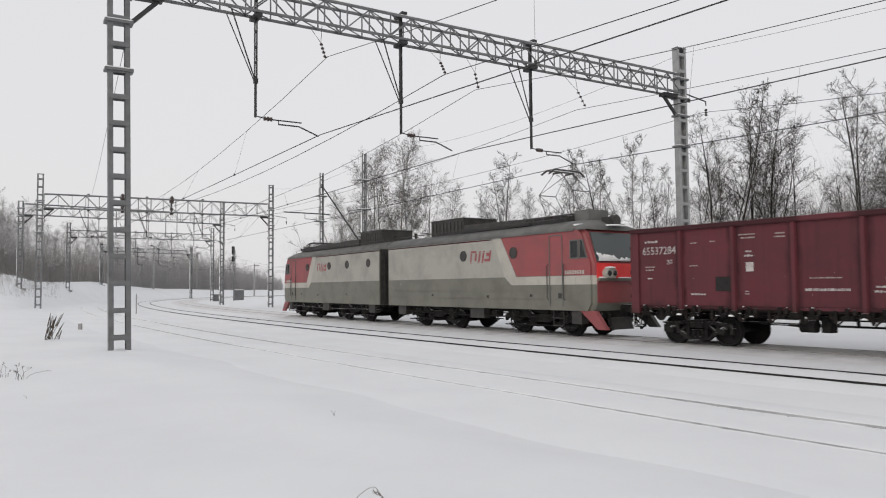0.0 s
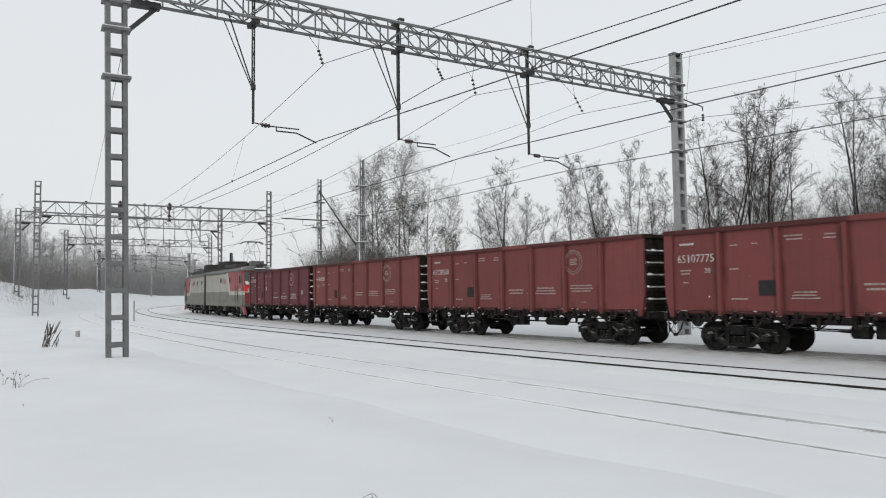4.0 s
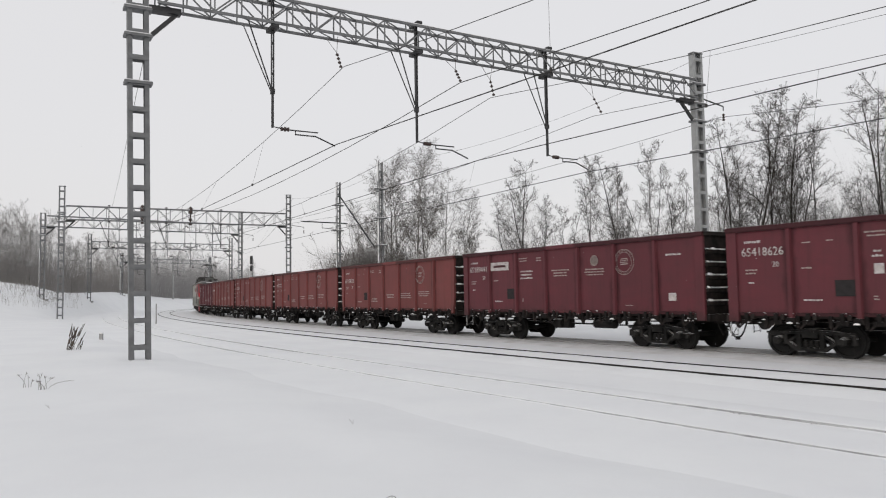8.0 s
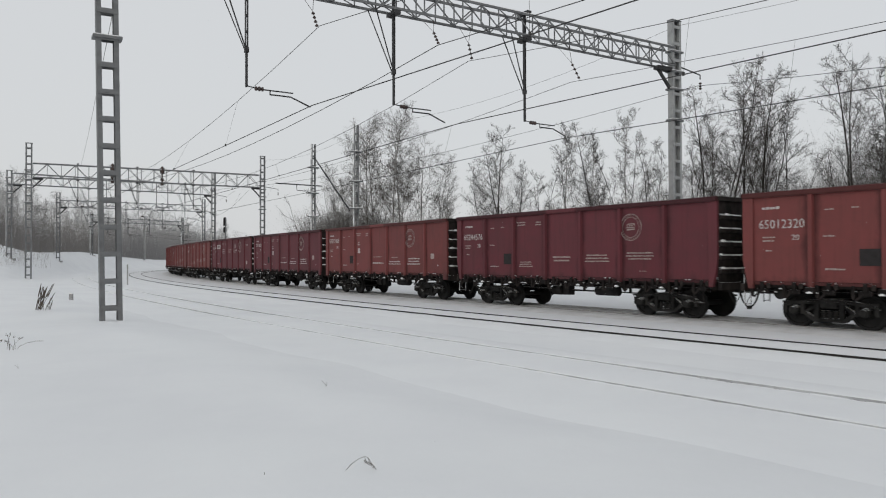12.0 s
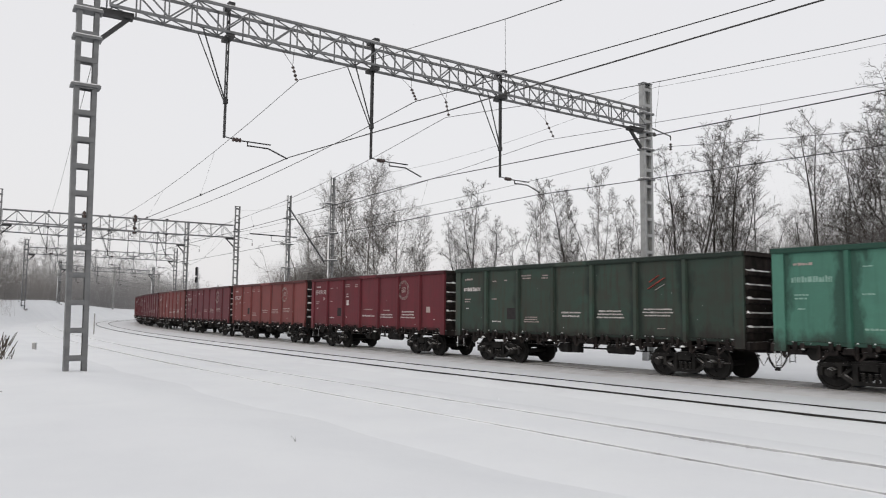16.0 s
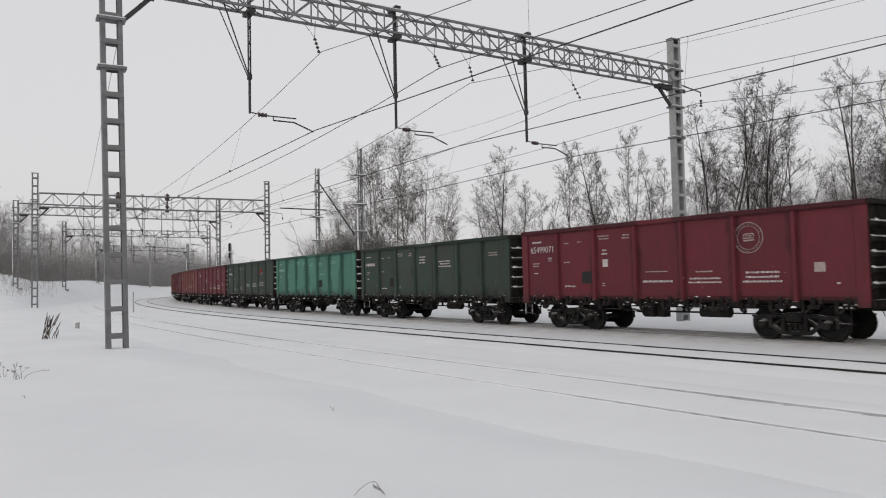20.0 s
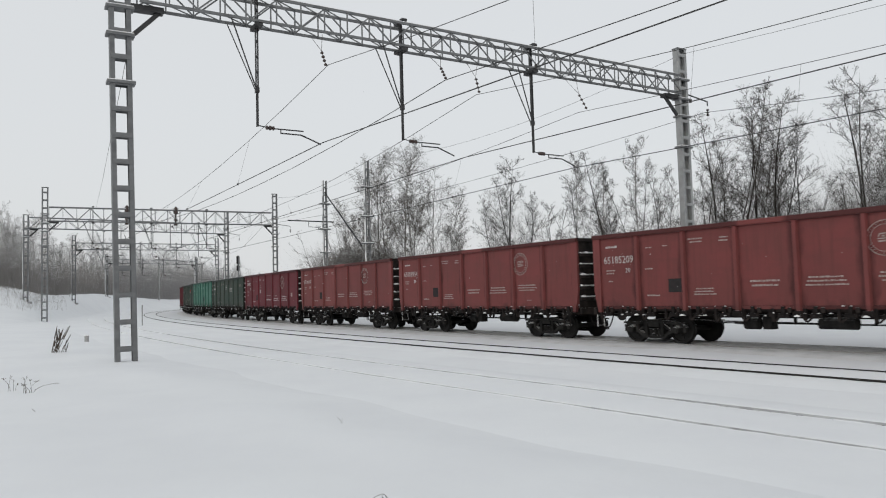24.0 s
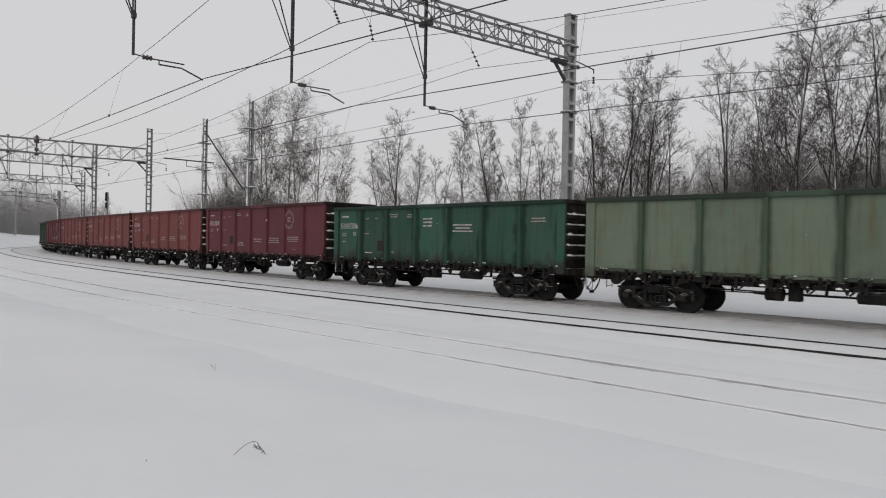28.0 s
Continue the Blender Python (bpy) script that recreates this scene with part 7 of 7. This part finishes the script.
def stake(x, y, h, w):
    root = tagged(new("marker_stake"), "short grey marker stake with a cap of snow", "stake", "marker stakes")
    z = gz(x, y)
    bm = bmesh.new()
    bx(bm, x - w, x + w, y - w, y + w, z - 0.2, z + h)
    part("post", bm, CONCRETE, root)
    bm = bmesh.new()
    bx(bm, x - w * 1.1, x + w * 1.1, y - w * 1.1, y + w * 1.1, z + h, z + h + 0.04)
    part("snow_cap", bm, CRUST, root)


stake(-17.08, 34.15, 0.28, 0.07)
stake(-25.73, 60.8, 1.7, 0.04)


# ---- what moves: the train slows a little as it rolls away round the curve ----
PITCH = 13.92


# the couplings give and take: small gains and losses on the even run, metres
SLACK_AT = (0, 3, 6, 8, 11, 13, 17, 20, 22, 25, 28)
SLACK = (-0.08, 0.05, 0.0, -0.12, -0.14, -0.15, -0.1, 0.03, 0.1, 0.0, -0.06)


def travelled(t):
    return float(np.interp(t, SLACK_AT, SLACK)) + ((-0.000777 * t + 0.016223) * t + 9.993708) * t - 7.751363


def flurry():
    """Sparse flakes that sink past the camera."""
    r = random.Random(8)
    verts, faces = [], []
    for _ in range(5200):
        x, y, z = r.uniform(-15, 17), r.uniform(3, 24), r.uniform(0, 46)
        if off_of(x, y)[1][0] < 3.2:
            continue
        a, i = r.uniform(0.0018, 0.0036), len(verts)
        verts += [(x - a, y, z), (x + a, y, z), (x, y - a, z), (x, y + a, z), (x, y, z - a), (x, y, z + a)]
        faces += [(i + p, i + q, i + s) for p, q, s in ((0, 2, 5), (2, 1, 5), (1, 3, 5), (3, 0, 5), (2, 0, 4), (1, 2, 4), (3, 1, 4), (0, 3, 4))]
    me = bpy.data.meshes.new("snowflakes")
    me.from_pydata(verts, [], faces)
    me.materials.append(CRUST)
    return tagged(new("snowflakes", me), "sparse white snowflakes sinking through the air", "snowfall", kind="stuff")


FLAKES = flurry()


def motions():
    walk(FLAKES, [(2.0 * k, pose(0, 0, -1.1 * 2.0 * k)) for k in range(15)])
    times = [0.5 * k for k in range(57)]
    for i, wagon in enumerate(TRAIN):
        walk(wagon, [(t, place(travelled(t) - PITCH * i, 4.325)) for t in times])
    for i, section in enumerate(SECTIONS):
        ahead = PITCH / 2 + 8.21 + 16.42 * i
        turned = pose(0, 0, 0, 0, 0, 180) if i == 0 else Matrix.Identity(4)
        walk(section, [(t, place(travelled(t) + ahead, 3.75) @ turned) for t in times])
    # wheels of one size and seat roll alike, so they share one set of keys
    for (x, r), sets in WHEELSETS.items():
        groups = {}
        for ob in sets:
            top = ob.parent.parent
            groups.setdefault(-1 if SECTIONS and top is SECTIONS[0] else 1, []).append(ob)
        for sense, obs in groups.items():
            n = int(28 * 10.4 / r / radians(80)) + 1
            rows = []
            for k in range(n + 1):
                t = round(28.0 * k / n * FPS) / FPS
                a = sense * math.degrees((travelled(t) - travelled(0)) / r)
                rows.append((t, pose(x, 0, r, 0, a, 0)))
            walk(obs[0], rows)
            keys = obs[0].animation_data
            for ob in obs[1:]:
                ob.rotation_mode = "QUATERNION"
                data = ob.animation_data_create()
                data.action = keys.action
                data.action_slot = keys.action_slot


motions()
